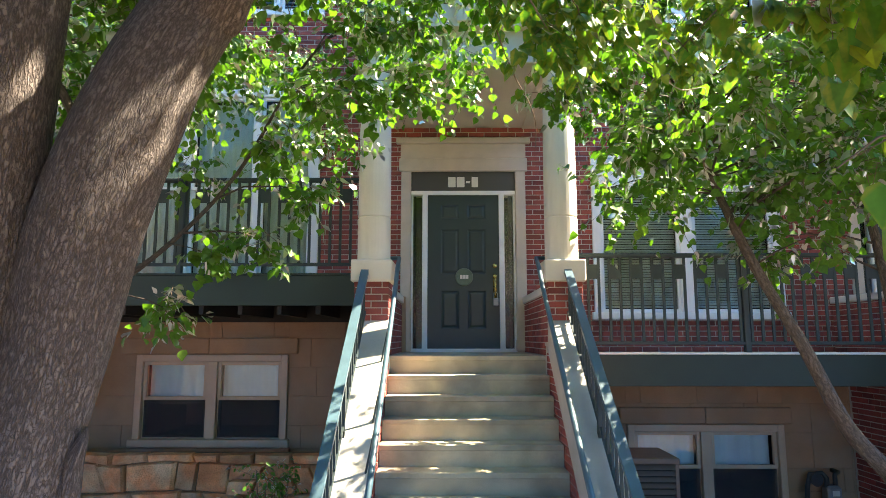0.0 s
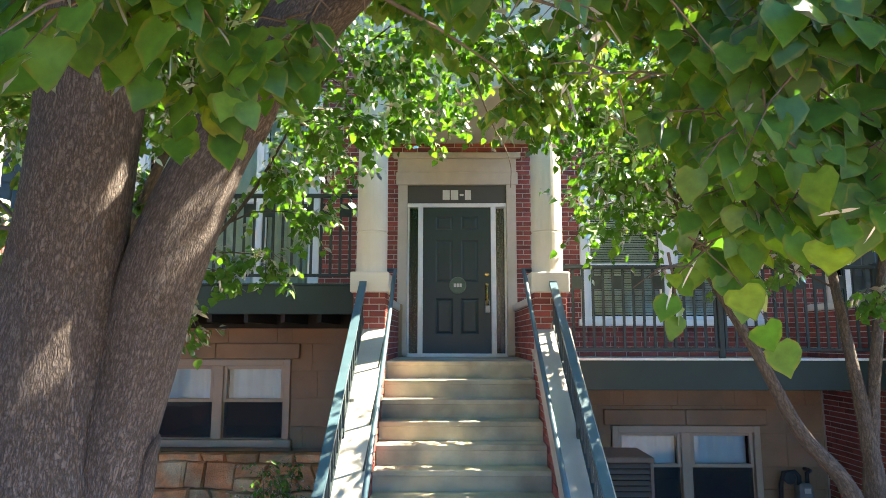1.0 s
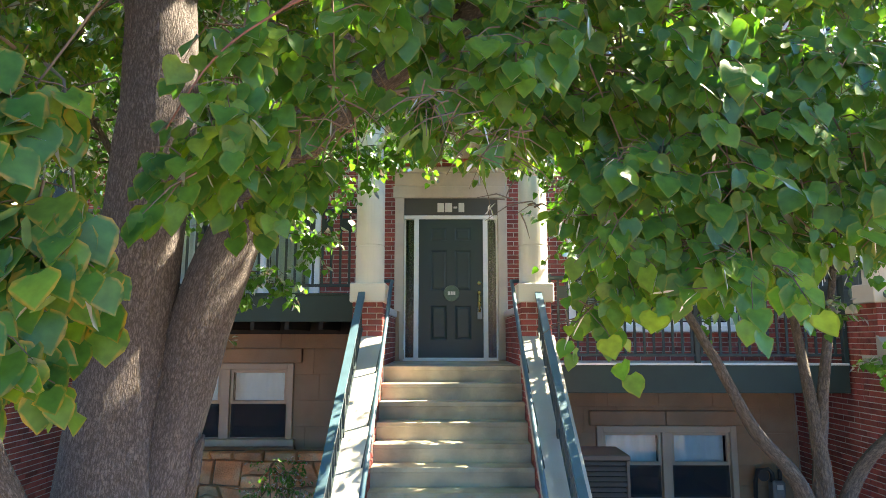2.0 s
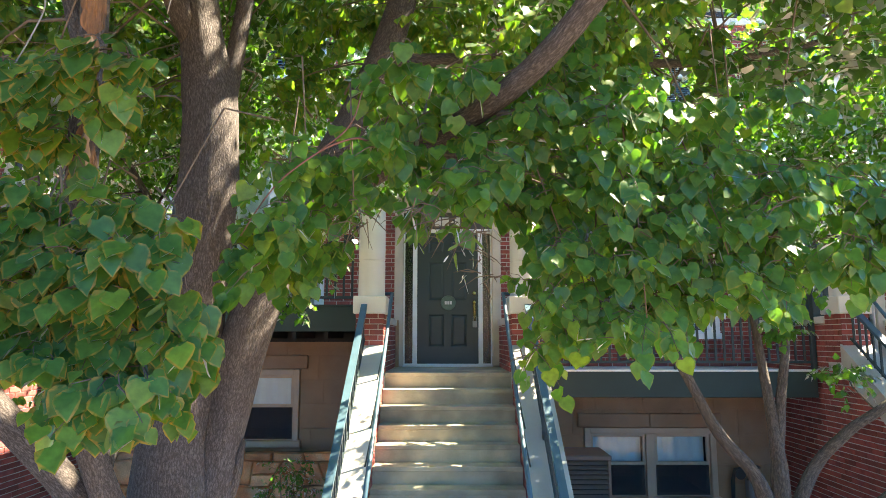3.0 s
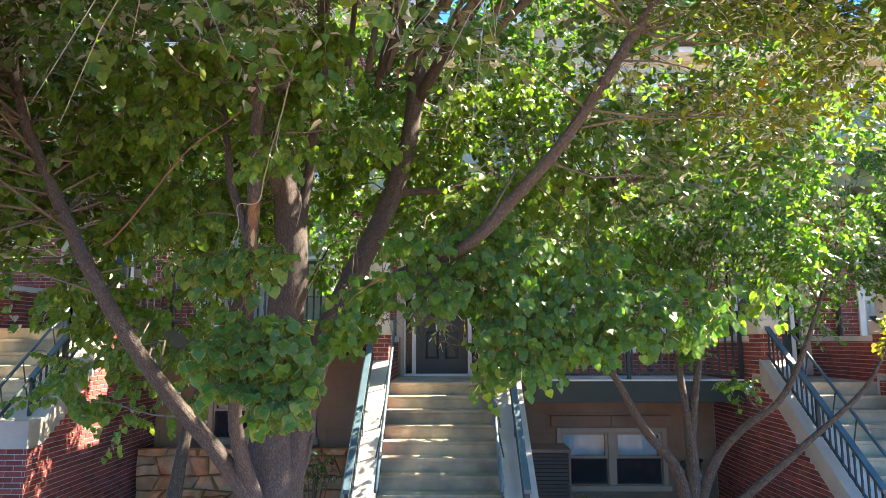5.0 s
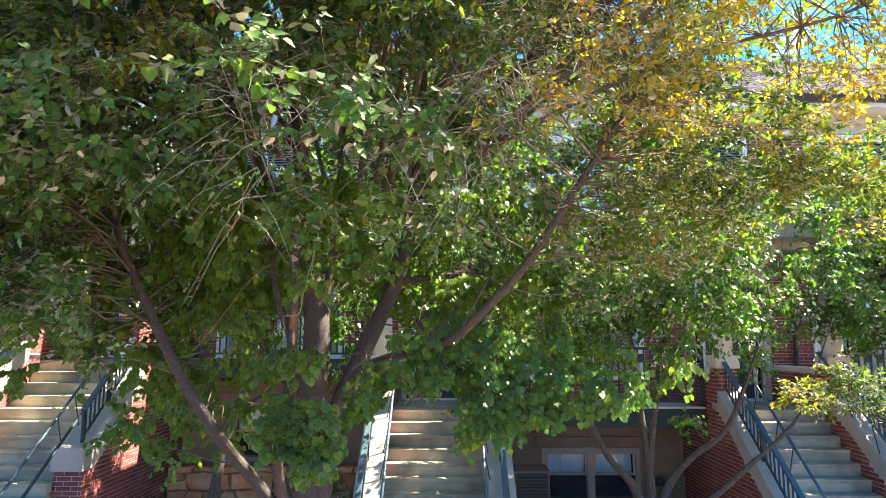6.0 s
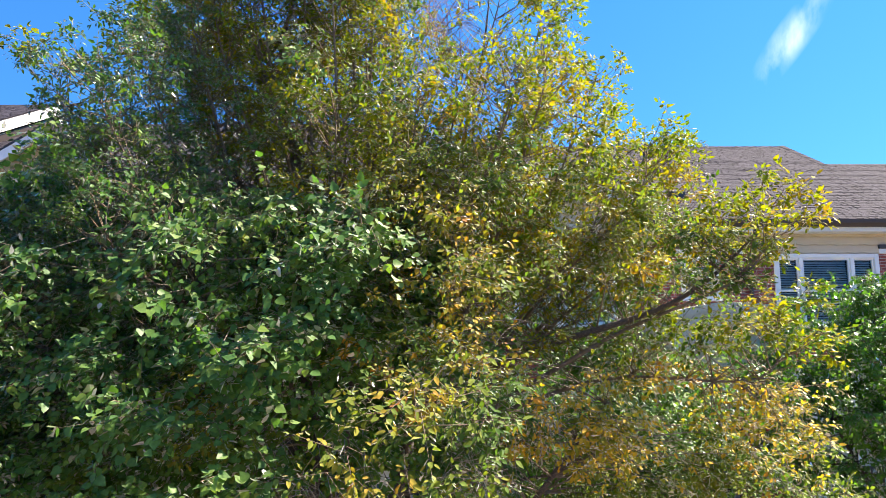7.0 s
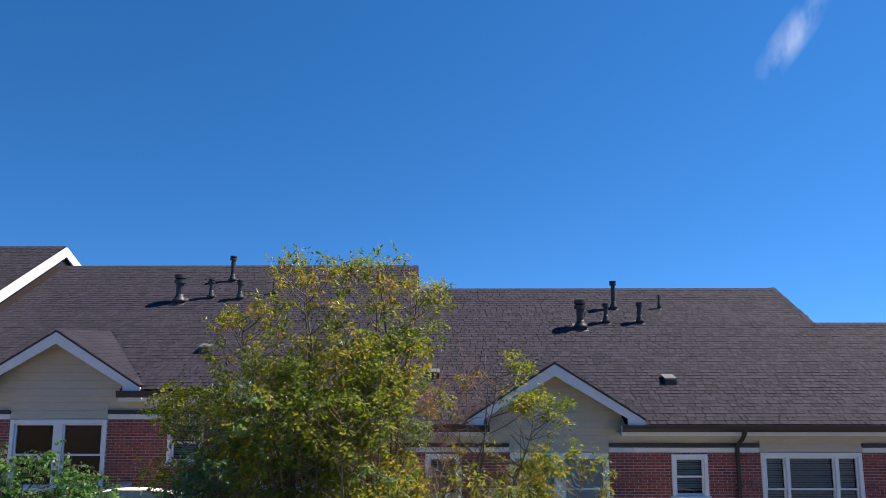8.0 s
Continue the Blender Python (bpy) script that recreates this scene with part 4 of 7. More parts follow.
g.prism_x([(EAVE_Y, z0 - 0.01), (RIDGE_Y, z1 - 0.01), (RIDGE_Y, z1 - 0.25), (EAVE_Y, z0 - 0.25)], -0.715, -0.685)
solid("rake_trim", g, GUTTER, "dark edge trim where the roof steps down", "trim", "structure")
g = Geo()
g.prism_x([(0.0, 7.9), (0.0, z0 + 0.1), (RIDGE_Y, z1 - 0.2), (12.0, z0 + 0.1), (12.0, 7.9)], -0.86, -0.74)
solid("wall_end", g, SIDING, "beige end wall between the stepped roofs", "wall", "structure")
# plain walls that close the houses behind and at the ends
g = Geo()
g.box(-26, 24, 12.0, 12.3, -0.3, 8.4)
g.box(-26.3, -26, 0.3, 12.3, -0.3, 9.0).box(24, 24.3, 0.3, 12.3, -0.3, 8.4)
g.box(-26, 24, 2.2, 2.3, -0.3, 8.2)
solid("wall_back", g, SIDING, "plain beige back and end walls of the row", "wall", "structure")
g = Geo()
g.box(-26, -13.0, 0.0, 0.3, -0.3, EAVE_Z + 1.3)
g.box(11.6, 24, 0.0, 0.3, -0.3, EAVE_Z - 0.2)
solid("wall_front", g, SIDING, "plain front walls of the houses beyond", "wall", "structure")

# roof vents: pipes with flashing collars, and low box vents
def roof_z(y, dz):
    return EAVE_Z + dz + SLOPE * (y - EAVE_Y)


def vent_pipe(x, y, dz, h, r, cap, label):
    z = roof_z(y, dz)
    t = thing("vent_pipe", label, "roof vent", "vents on the roof", at=(x, y, z))
    g = Geo()
    g.lathe(0, 0, [(r, -0.1), (r, h * 0.75), (r, h)], 14)
    part("pipe", g, PIPE, t, smooth=False)
    g = Geo()
    g.lathe(0, 0, [(r * 2.0, 0.02), (r * 1.6, 0.09), (r * 1.05, 0.2), (r * 1.02, 0.24)], 14)
    part("collar", g, PIPE, t, smooth=True)
    g = Geo()
    w = r * 1.9
    g.add([(-w, -w, -w * SLOPE + 0.02), (w, -w, -w * SLOPE + 0.02), (w, w, w * SLOPE + 0.02), (-w, w, w * SLOPE + 0.02), (-w, -w, -w * SLOPE), (w, -w, -w * SLOPE), (w, w, w * SLOPE), (-w, w, w * SLOPE)], [(0, 1, 2, 3), (4, 5, 1, 0), (5, 6, 2, 1), (6, 7, 3, 2), (7, 4, 0, 3)])
    part("flashing", g, FLASH, t, "pale metal flashing plate")
    if cap:
        g = Geo()
        g.lathe(0, 0, [(r * 1.0, h - 0.02), (r * 1.55, h - 0.02), (r * 1.55, h + cap * 0.35), (r * 1.1, h + cap * 0.4), (r * 1.55, h + cap * 0.6), (r * 1.55, h + cap)], 14)
        part("cap", g, PIPE, t)
    return t


for x, y, dz, h, r, cap, label in (
        (4.36, 3.63, 0.0, 0.60, 0.115, 0.24, "thick dark vent pipe with a wide cap on the roof"), (5.21, 3.92, 0.0, 0.50, 0.065, 0.10, "dark vent pipe with a small cap on the roof"),
        (6.25, 3.92, 0.0, 0.52, 0.07, 0.11, "dark vent pipe with a small cap on the roof"), (5.67, 4.76, 0.0, 0.78, 0.07, 0.12, "tall dark vent pipe with a double cap near the ridge"), (7.14, 4.76, 0.0, 0.45, 0.035, 0, "slim dark vent pipe near the ridge"),
        (-7.91, 3.60, 0.81, 0.60, 0.115, 0.24, "thick dark vent pipe with a wide cap on the roof"), (-7.03, 3.85, 0.81, 0.50, 0.065, 0.10, "dark vent pipe with a small cap on the roof"),
        (-6.11, 3.78, 0.81, 0.48, 0.07, 0.11, "dark vent pipe with a small cap on the roof"), (-6.76, 4.97, 0.81, 0.72, 0.07, 0.12, "tall dark vent pipe with a double cap near the ridge"), (-5.15, 4.09, 0.81, 0.45, 0.035, 0, "slim dark vent pipe near the ridge")):
    vent_pipe(x, y, dz, h, r, cap, label)
for x, y, dz in ((6.10, 1.06, 0.0), (-6.08, 1.06, 0.81), (-0.05, 1.3, 0.0)):
    t = thing("box_vent", "low dark metal box vent on the shingles", "roof vent", "vents on the roof", at=(x, y, roof_z(y, dz)))
    g = Geo()
    g.prism_x([(-0.2, -0.14), (-0.2, 0.10), (-0.16, 0.15), (0.22, 0.24), (0.26, 0.14)], -0.2, 0.2)
    part("hood", g, PIPE, t)
    g = Geo()
    g.add([(-0.21, -0.18, 0.145), (0.21, -0.18, 0.145), (0.21, 0.24, 0.255), (-0.21, 0.24, 0.255)], [(0, 1, 2, 3)])
    g.add([(-0.21, -0.18, 0.135), (0.21, -0.18, 0.135), (0.21, 0.24, 0.245), (-0.21, 0.24, 0.245)], [(3, 2, 1, 0)])
    part("lid", g, FLASH, t, "pale metal lid")
    t.scale = (0.74, 0.74, 0.74)


# ---- porches, entry stairs, doors ----
def porch(c, dz):
    """Two round columns on brick piers, a beam, an arched parapet with its keystone, and a ceiling."""
    f = S + dz
    t = thing("porch", "cream porch with round columns, arched parapet and brick piers", "porch", "porches of the row", at=(c, -1.95, f))
    for s in (-1, 1):
        x = s * 0.955
        g = Geo()
        g.box(x - 0.165, x + 0.165, -0.165, 0.165, 0.1, 0.73)
        pier = part("pier", g, MORTAR, t, "red brick pier")
        bg = brick_geo(brick_rects([(x - 0.17, x + 0.17, f + 0.10, f + 0.73)], 0), -0.165)
        for k, (a, b, d) in enumerate(bg.v):
            bg.v[k] = (a, b, d - f)
        part("bricks", bg, BRICK, pier, kind="stuff")
        for sx in (-1, 1):
            sg = brick_side_geo(None, x + sx * 0.165, sx, -0.165, 0.165, 0.12, 0.73)
            part("side_bricks", sg, BRICK, pier, kind="stuff")
        g = Geo()
        g.box(x - 0.205, x + 0.205, -0.205, 0.205, 0.73, 0.95, 0.012)
        part("plinth", g, COLUMN, t, "cream square plinth")
        g = Geo()
        R = 0.168
        g.lathe(x, 0, [(R, 0.95), (R, 1.385), (R - 0.008, 1.39), (R - 0.008, 1.40), (R, 1.405), (R - 0.004, 2.2), (R - 0.016, 2.95), (R + 0.01, 2.96), (R + 0.02, 2.99), (R + 0.02, 3.02)], 32)
        part("column", g, COLUMN, t, "cream round column", smooth=False)
    g = Geo()
    g.box(-1.14, 1.14, -0.17, 0.17, 3.0, 3.36, 0.01)
    g.box(-1.14, -0.8, 0.17, 1.95, 3.0, 3.36)
    g.box(0.8, 1.14, 0.17, 1.95, 3.0, 3.36)
    part("beam", g, STUCCO, t)
    g = Geo()
    g.box(-0.8, 0.8, 0.17, 1.95, 3.02, 3.08)
    part("porch_ceiling", g, STUCCO, t)
    # arched parapet, hollow behind
    W, n = 1.26, 20
    arc = lambda x, lift: 4.27 + lift - 0.21 * (x / W) ** 2
    body = [(-W, 3.36)] + [(-W + 2 * W * k / n, arc(-W + 2 * W * k / n, 0.0)) for k in range(n + 1)] + [(W, 3.36)]
    g = Geo()
    g.prism(body[::-1], -0.25, -0.05)
    g.box(-W, -W + 0.2, -0.05, 1.95, 3.36, 4.0).box(W - 0.2, W, -0.05, 1.95, 3.36, 4.0)
    g.box(-W + 0.2, W - 0.2, -0.05, 1.95, 3.36, 3.42)
    part("parapet", g, STUCCO, t)
    # raised arch band and base moulding
    band = [(-W - 0.02 + (2 * W + 0.04) * k / n, arc(-W + 2 * W * k / n, 0.03)) for k in range(n + 1)]
    low = [(x, z - 0.15) for x, z in band]
    g = Geo()
    for k in range(n):
        g.prism([low[k], low[k + 1], band[k + 1], band[k]], -0.285, -0.02)
    part("arch_moulding", g, STUCCO, t)
    g = Geo()
    g.box(-W - 0.015, W + 0.015, -0.265, -0.25, 3.36, 3.55)
    part("base_moulding", g, STUCCO, t)
    for k, (x0, x1, a, b) in enumerate(((-0.21, -0.072, -0.105, -0.037), (-0.066, 0.066, -0.033, 0.033), (0.072, 0.21, 0.037, 0.105))):
        g = Geo()
        g.prism([(a, 3.40), (b, 3.40), (x1, 4.285), (x0, 4.285)], -0.305, -0.25)
        part("keystone", g, STUCCO, t)
    # low brick cheek walls beside the landing
    for s in (-1, 1):
        g = Geo()
        x0, x1 = sorted((s * 0.80, s * 1.12))
        g.box(x0, x1, 0.165, 1.95, -1.0, 0.62)
        cheek = part("cheek_wall", g, MORTAR, t, "low red brick wall beside the landing")
        sg = brick_side_geo(None, s * 0.80, -s, 0.17, 1.94, 0.0, 0.62)
        part("side_bricks", sg, BRICK, cheek, kind="stuff")
        sg = brick_side_geo(None, s * 1.12, s, 0.17, 1.94, -0.4, 0.62)
        part("outer_bricks", sg, BRICK, cheek, kind="stuff")
        g = Geo()
        g.box(x0 - 0.03, x1 + 0.03, 0.165, 1.95, 0.62, 0.71, 0.01)
        part("cheek_cap", g, COLUMN, t, "cream coping")
    return t


def stairs(c, dz, wing_end=None):
    """Concrete steps between brick wing walls with sloping caps, baluster rails outside and pipe rails inside; wing_end: where short wings stop."""
    f = S + dz
    n = STEPS + int(round(dz / RISE))
    t = thing("entry_stairs", "concrete entry steps between brick wing walls with painted metal rails", "stairs", "entry stairs of the row", at=(c, -1.75, 0))
    g = Geo()
    g.box(-0.80, 0.80, -0.015, 1.75, f - 0.05, f, 0.006)
    part("landing", g, TREAD, t, "pale concrete landing")
    for k in range(n):
        z = f - RISE * k
        y1 = -GOING * k
        g = Geo()
        if k < n - 1:
            g.box(-0.80, 0.80, y1 - GOING - 0.015, y1 + 0.05, z - RISE - 0.05, z - RISE, 0.006)
        g.box(-0.80, 0.80, y1, y1 + 0.12, z - RISE + 0.0005, z - 0.0495)
        part("step", g, TREAD, t)
    g = Geo()
    ym = -GOING * n
    g.prism_x([(0.1, 0.0), (0.1, f - 0.25), (ym + 0.1, 0.0)], -0.80, 0.80)
    part("stair_core", g, TREAD, t)
    k = RISE / GOING
    y0, y1 = -0.37, ym - 0.15 if wing_end is None else wing_end
    yl, thick = y1 + 0.26, 0.32
    for s in (-1, 1):
        drop, out = (0.45, 0.09) if wing_end is not None and s > 0 else (0.0, 0.0)
        cap = lambda y, drop=drop: f + 0.36 - drop + k * (y + 0.37)
        top_of = lambda y, cap=cap: cap(max(y, yl))
        x0, x1 = sorted((s * 0.80, s * 1.13 + out))
        g = Geo()
        g.prism_x([(y1, -0.2), (1.55, -0.2), (1.55, f - 0.02), (y0, f + 0.02), (y0, cap(y0) - thick), (yl, cap(yl) - thick), (y1, cap(yl) - thick)], x0 + 0.012, x1 - 0.012)
        wall = part("wing_wall", g, MORTAR, t, "red brick wing wall")
        for x, sg in ((s * 0.80 + s * 0.012, -s), (s * 1.13 + out - s * 0.012, s)):
            bg = brick_side_geo(None, x, sg, y1, 1.5 if sg == s else y0 + 0.3, 0.0, f + 0.3, lambda y: top_of(min(y, y0)) - thick if y < y0 + 0.02 else f + 0.03)
            part("wing_bricks", bg, BRICK, wall, kind="stuff")
        fb = brick_geo(brick_rects([(x0 + 0.012, x1 - 0.012, 0.0, cap(yl) - thick - 0.01)], 0), y1)
        part("end_bricks", fb, BRICK, wall, kind="stuff")
        g = Geo()
        g.prism_x([(y0 + 0.01, cap(y0) - thick), (y0 + 0.01, cap(y0)), (yl, cap(yl)), (y1 - 0.06, cap(yl) - 0.01), (y1 - 0.06, cap(yl) - thick - 0.02), (yl, cap(yl) - thick - 0.005)], x0 - 0.025, x1 + 0.025)
        part("wing_cap", g, CONCRETE, t, "pale painted concrete coping")
        # outer rail with balusters
        xr, up = s * 1.0 - 0.02 + 0.5 * out, 0.47
        ye = y1 if wing_end is None else yl
        g = Geo()
        g.prism_x([(y0 + 0.13, cap(y0 + 0.13) + up), (y0 + 0.13, cap(y0 + 0.13) + up + 0.045), (ye, cap(ye) + up + 0.045), (ye, cap(ye) + up)], xr - 0.038, xr + 0.038)
        part("top_rail", g, RAILBLUE, t, "blue-green painted flat top rail")
        g = Geo()
        g.prism_x([(y0, cap(y0) + 0.06), (y0, cap(y0) + 0.085), (ye, cap(ye) + 0.085), (ye, cap(ye) + 0.06)], xr - 0.015, xr + 0.015)
        part("bottom_rail", g, RAILM, t)
        y, count = y0 - 0.06, 0
        while y > ye + 0.02:
            g = Geo()
            g.box(xr - 0.010, xr + 0.010, y - 0.010, y + 0.010, cap(y) + 0.04, cap(y) + up + 0.005)
            part("baluster", g, RAILM, t)
            y -= 0.115
        for y in (y0 + 0.05, (y0 + ye) / 2, ye + 0.03):
            g = Geo()
            g.box(xr - 0.022, xr + 0.022, y - 0.022, y + 0.022, cap(y) - 0.02, cap(y) + up + 0.01)
            part("rail_post", g, RAILM, t)
        # inner pipe rail on brackets
        xi = s * 0.70
        g = Geo()
        top = cap(y0) + 0.46
        g.tube([(xi + s * 0.09, y0 + 0.22, top + 0.17), (xi, y0 + 0.2, top + 0.17), (xi, y0, top + 0.05)] + [(xi, y0 - d, cap(y0 - d) + 0.47) for d in (0.2, 1.0, 1.8, 2.4 if wing_end is None else 3.1)], [0.022] * 7, 10)
        part("handrail", g, RAILBLUE, t, "blue-green painted pipe handrail", smooth=True)
        if wing_end is not None:
            g = Geo()
            g.tube([(xr, ye + 0.02, cap(ye) + up + 0.02), (xr, ye - 0.7, cap(ye - 0.7) + up + 0.02), (xr, ye - 1.5, cap(ye - 1.5) + up + 0.02)], [0.022] * 3, 10)
            part("lower_handrail", g, RAILM, t, "dark pipe handrail running on below the wing wall", smooth=True)
        for y in (y0 - 0.5, y0 - 1.1, y0 - 1.5):
            g = Geo()
            g.tube([(xi, y, cap(y) + 0.49), (xi + s * 0.02, y, cap(y) + 0.38), (xi + s * 0.10, y, cap(y) - 0.02)], [0.009] * 3, 6)
            part("bracket", g, RAILM, t)
    return t


def panel_frame(g, x0, x1, z0, z1, y, depth=0.012):
    """A sunk and raised door panel."""
    b = 0.022
    o = [(x0, z0), (x1, z0), (x1, z1), (x0, z1)]
    i = [(x0 + b, z0 + b), (x1 - b, z0 + b), (x1 - b, z1 - b), (x0 + b, z1 - b)]
    j = [(x0 + 2.2 * b, z0 + 2.2 * b), (x1 - 2.2 * b, z0 + 2.2 * b), (x1 - 2.2 * b, z1 - 2.2 * b), (x0 + 2.2 * b, z1 - 2.2 * b)]
    vs = [(x, y, z) for x, z in o] + [(x, y + depth, z) for x, z in i] + [(x, y + 0.002, z) for x, z in j]
    fs = [(k, (k + 1) % 4, (k + 1) % 4 + 4, k + 4) for k in range(4)] + [(k + 4, (k + 1) % 4 + 4, (k + 1) % 4 + 8, k + 8) for k in range(4)] + [(8, 9, 10, 11)]
    g.add(vs, fs)


def entrance(c, dz, name):
    f = S + dz
    t = thing(name, "dark green six-panel front door with sidelights in a cream surround", "door", "front doors of the row", "structure", at=(c, 0, f))
    g = Geo()
    for s in (-1, 1):
        x0, x1 = sorted((s * 0.695, s * 0.83))
        g.box(x0, x1, -0.05, 0.2, 0.02, 2.40, 0.008)
        g.box(x0 - 0.015, x1 + 0.015, -0.06, 0.0, 0.02, 0.16, 0.006)
    part("pilaster", g, CAST, t, "cream pilasters beside the door")
    g = Geo()
    g.box(-0.86, 0.86, -0.055, 0.2, 2.40, 2.58, 0.008).box(-0.84, 0.84, -0.045, 0.2, 2.58, 2.78, 0.006).box(-0.90, 0.90, -0.085, 0.2, 2.78, 2.86, 0.01)
    part("door_header", g, CAST, t, "cream moulded header")
    g = Geo()
    for x0, x1 in ((-0.545, -0.475), (0.475, 0.545)):
        g.box(x0, x1, -0.01, 0.1, 0.03, 2.10, 0.005)
    g.box(-0.695, 0.695, -0.01, 0.1, 2.085, 2.14, 0.005)
    g.box(-0.695, 0.695, -0.02, 0.12, 0.0, 0.045, 0.005)
    for x in (-0.69, 0.67):
        g.box(x, x + 0.02, 0.0, 0.1, 0.045, 2.085)
    part("door_frame", g, VINYL, t, "white door frame and threshold")
    for x0, x1 in ((-0.67, -0.545), (0.545, 0.67)):
        g = Geo()
        g.box(x0, x1, 0.045, 0.05, 0.045, 2.085)
        p = part("sidelight", g, DOOR_GLASS, t, "narrow sidelight pane")
        p.visible_shadow = False
    # hall box painted near-black for the shade behind the sidelights
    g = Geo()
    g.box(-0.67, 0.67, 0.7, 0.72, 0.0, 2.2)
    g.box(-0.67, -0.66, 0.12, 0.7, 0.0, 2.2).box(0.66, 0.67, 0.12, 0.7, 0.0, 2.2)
    part("hall_behind", g, ROOM, t, "near-black hall box, its dimness put into the colour")
    # transom board with plain bars
    g = Geo()
    g.box(-0.695, 0.695, 0.0, 0.06, 2.14, 2.40)
    sign = part("sign_board", g, SIGN, t, "dark transom board")
    if dz == 0 and c < 1:
        g = Geo()
        for x0, x1 in ((-0.20, -0.10), (-0.085, 0.02), (0.115, 0.20)):
            g.box(x0, x1, -0.006, 0.0, 2.19, 2.33, 0.002)
        g.box(0.04, 0.095, -0.006, 0.0, 2.245, 2.275, 0.002)
        part("sign_bar", g, SIGNBAR, sign, "pale plain bars on the board")
    # the door leaf
    leaf = Geo()
    leaf.box(-0.475, 0.475, 0.032, 0.06, 0.045, 2.085)
    cols, rows = ((-0.475, -0.315), (-0.315, -0.07), (-0.07, 0.05), (0.05, 0.315), (0.315, 0.475)), ((0.045, 0.30), (0.30, 0.80), (0.80, 1.02), (1.02, 1.62), (1.62, 1.76), (1.76, 1.96), (1.96, 2.085))
    cols = ((-0.475, -0.30), (-0.30, -0.055), (-0.055, 0.055), (0.055, 0.30), (0.30, 0.475))
    for i, (x0, x1) in enumerate(cols):
        for j, (z0, z1) in enumerate(rows):
            if i % 2 and j % 2:
                panel_frame(leaf, x0, x1, z0, z1, 0.02)
            else:
                leaf.add([(x0, 0.02, z0), (x1, 0.02, z0), (x1, 0.02, z1), (x0, 0.02, z1)], [(0, 1, 2, 3)])
    d = part("door_leaf", leaf, DOORM, t, "dark green six-panel door leaf")
    g = Geo()
    g.tube([(0.01, 0.018, 0.98), (0.01, -0.004, 0.98)], [0.118, 0.112], 28)
    disc = part("door_disc", g, DISC, d, "round green plaque")
    g = Geo()
    g.box(-0.045, -0.012, -0.007, -0.003, 0.955, 1.005).box(-0.005, 0.028, -0.007, -0.003, 0.955, 1.005).box(0.035, 0.065, -0.007, -0.003, 0.955, 1.005)
    part("plaque_bar", g, SIGNBAR, t, "plain bars on the plaque")
    g = Geo()
    g.tube([(0.415, 0.02, 1.13), (0.415, -0.015, 1.13)], [0.032, 0.026], 16)
    g.tube([(0.415, 0.02, 0.99), (0.415, -0.01, 0.99)], [0.026, 0.022], 14)
    g.box(0.392, 0.438, 0.010, 0.021, 0.70, 1.02, 0.006)
    g.tube([(0.415, 0.0, 0.96), (0.415, -0.05, 0.95), (0.415, -0.058, 0.86), (0.415, -0.05, 0.75), (0.415, 0.005, 0.73)], [0.011] * 5, 8)
    part("handleset", g, BRASS, d, "polished brass handleset and deadbolt", smooth=True)
    if dz == 0 and c < 1:
        g = Geo()
        g.box(0.385, 0.455, -0.045, 0.01, 0.60, 0.70, 0.008)
        g.tube([(0.395, -0.02, 0.69), (0.395, -0.025, 0.76), (0.42, -0.025, 0.785), (0.445, -0.025, 0.76), (0.445, -0.02, 0.69)], [0.005] * 5, 6)
        part("lock_box", g, GREYMETAL, d, "grey key lock box hanging on the handle")
    return t


for i, (c, dz, gabled, who) in enumerate(UNITS):
    raised = dz + 0.07 if dz else 0.0
    porch(c, raised)
    stairs(c, raised, -2.03 if dz else None)
    entrance(c, raised, "door_%d" % (i + 1))


# ---- balconies ----
def balcony(x0, x1, deck, white_edge, dark_joists):
    y = -1.6
    t = thing("balcony", "green-painted balcony deck with a picket railing", "balcony", "balconies of the row", at=(x0, y, deck))
    L = x1 - x0
    g = Geo()
    g.box(0, L, 0.0, 0.06, -0.33, -0.002, 0.006)
    part("beam", g, GREEN, t, "dark green rim beam")
    g = Geo()
    g.box(0, L, 0.06, 1.60, -0.08, -0.01)
    part("deck", g, CONCRETE, t)
    if white_edge:
        g = Geo()
        g.box(0, L, -0.02, 0.12, -0.002, 0.022, 0.004)
        part("deck_edge", g, WHITE, t, "white drip edge")
    else:
        g = Geo()
        g.box(0, L, -0.012, 0.06, -0.002, 0.02, 0.003)
        part("deck_edge", g, GREEN, t)
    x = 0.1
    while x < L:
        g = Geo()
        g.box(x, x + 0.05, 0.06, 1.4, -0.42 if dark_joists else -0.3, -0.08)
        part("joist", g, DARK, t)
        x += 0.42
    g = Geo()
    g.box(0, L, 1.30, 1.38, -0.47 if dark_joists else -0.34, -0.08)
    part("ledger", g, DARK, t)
    g = Geo()
    g.box(0, L, 0.02, 0.09, 1.03, 1.075, 0.008)
    part("top_rail", g, RAILM, t)
    g = Geo()
    g.box(0, L, 0.035, 0.075, 0.10, 0.135, 0.004)
    part("bottom_rail", g, RAILM, t)
    n = int(L / 0.112)
    for k in range(n + 1):
        xx = k * L / n
        g = Geo()
        g.box(xx - 0.014, xx + 0.014, 0.046, 0.064, 0.13, 1.035)
        part("picket", g, RAILM, t)
        if k % 2 and k < n:
            g = Geo()
            g.box(xx + 0.014, xx + L / n - 0.014, 0.050, 0.060, 0.80, 0.955)
            part("picket_plate", g, RAILM, t)
    for xx in (0.0, L / 2, L):
        g = Geo()
        g.box(xx - 0.03, xx + 0.03, 0.025, 0.085, -0.1, 1.10, 0.006)
        part("rail_post", g, RAILM, t)
    return t


balcony(1.22, 4.78, S + 0.01, True, False)
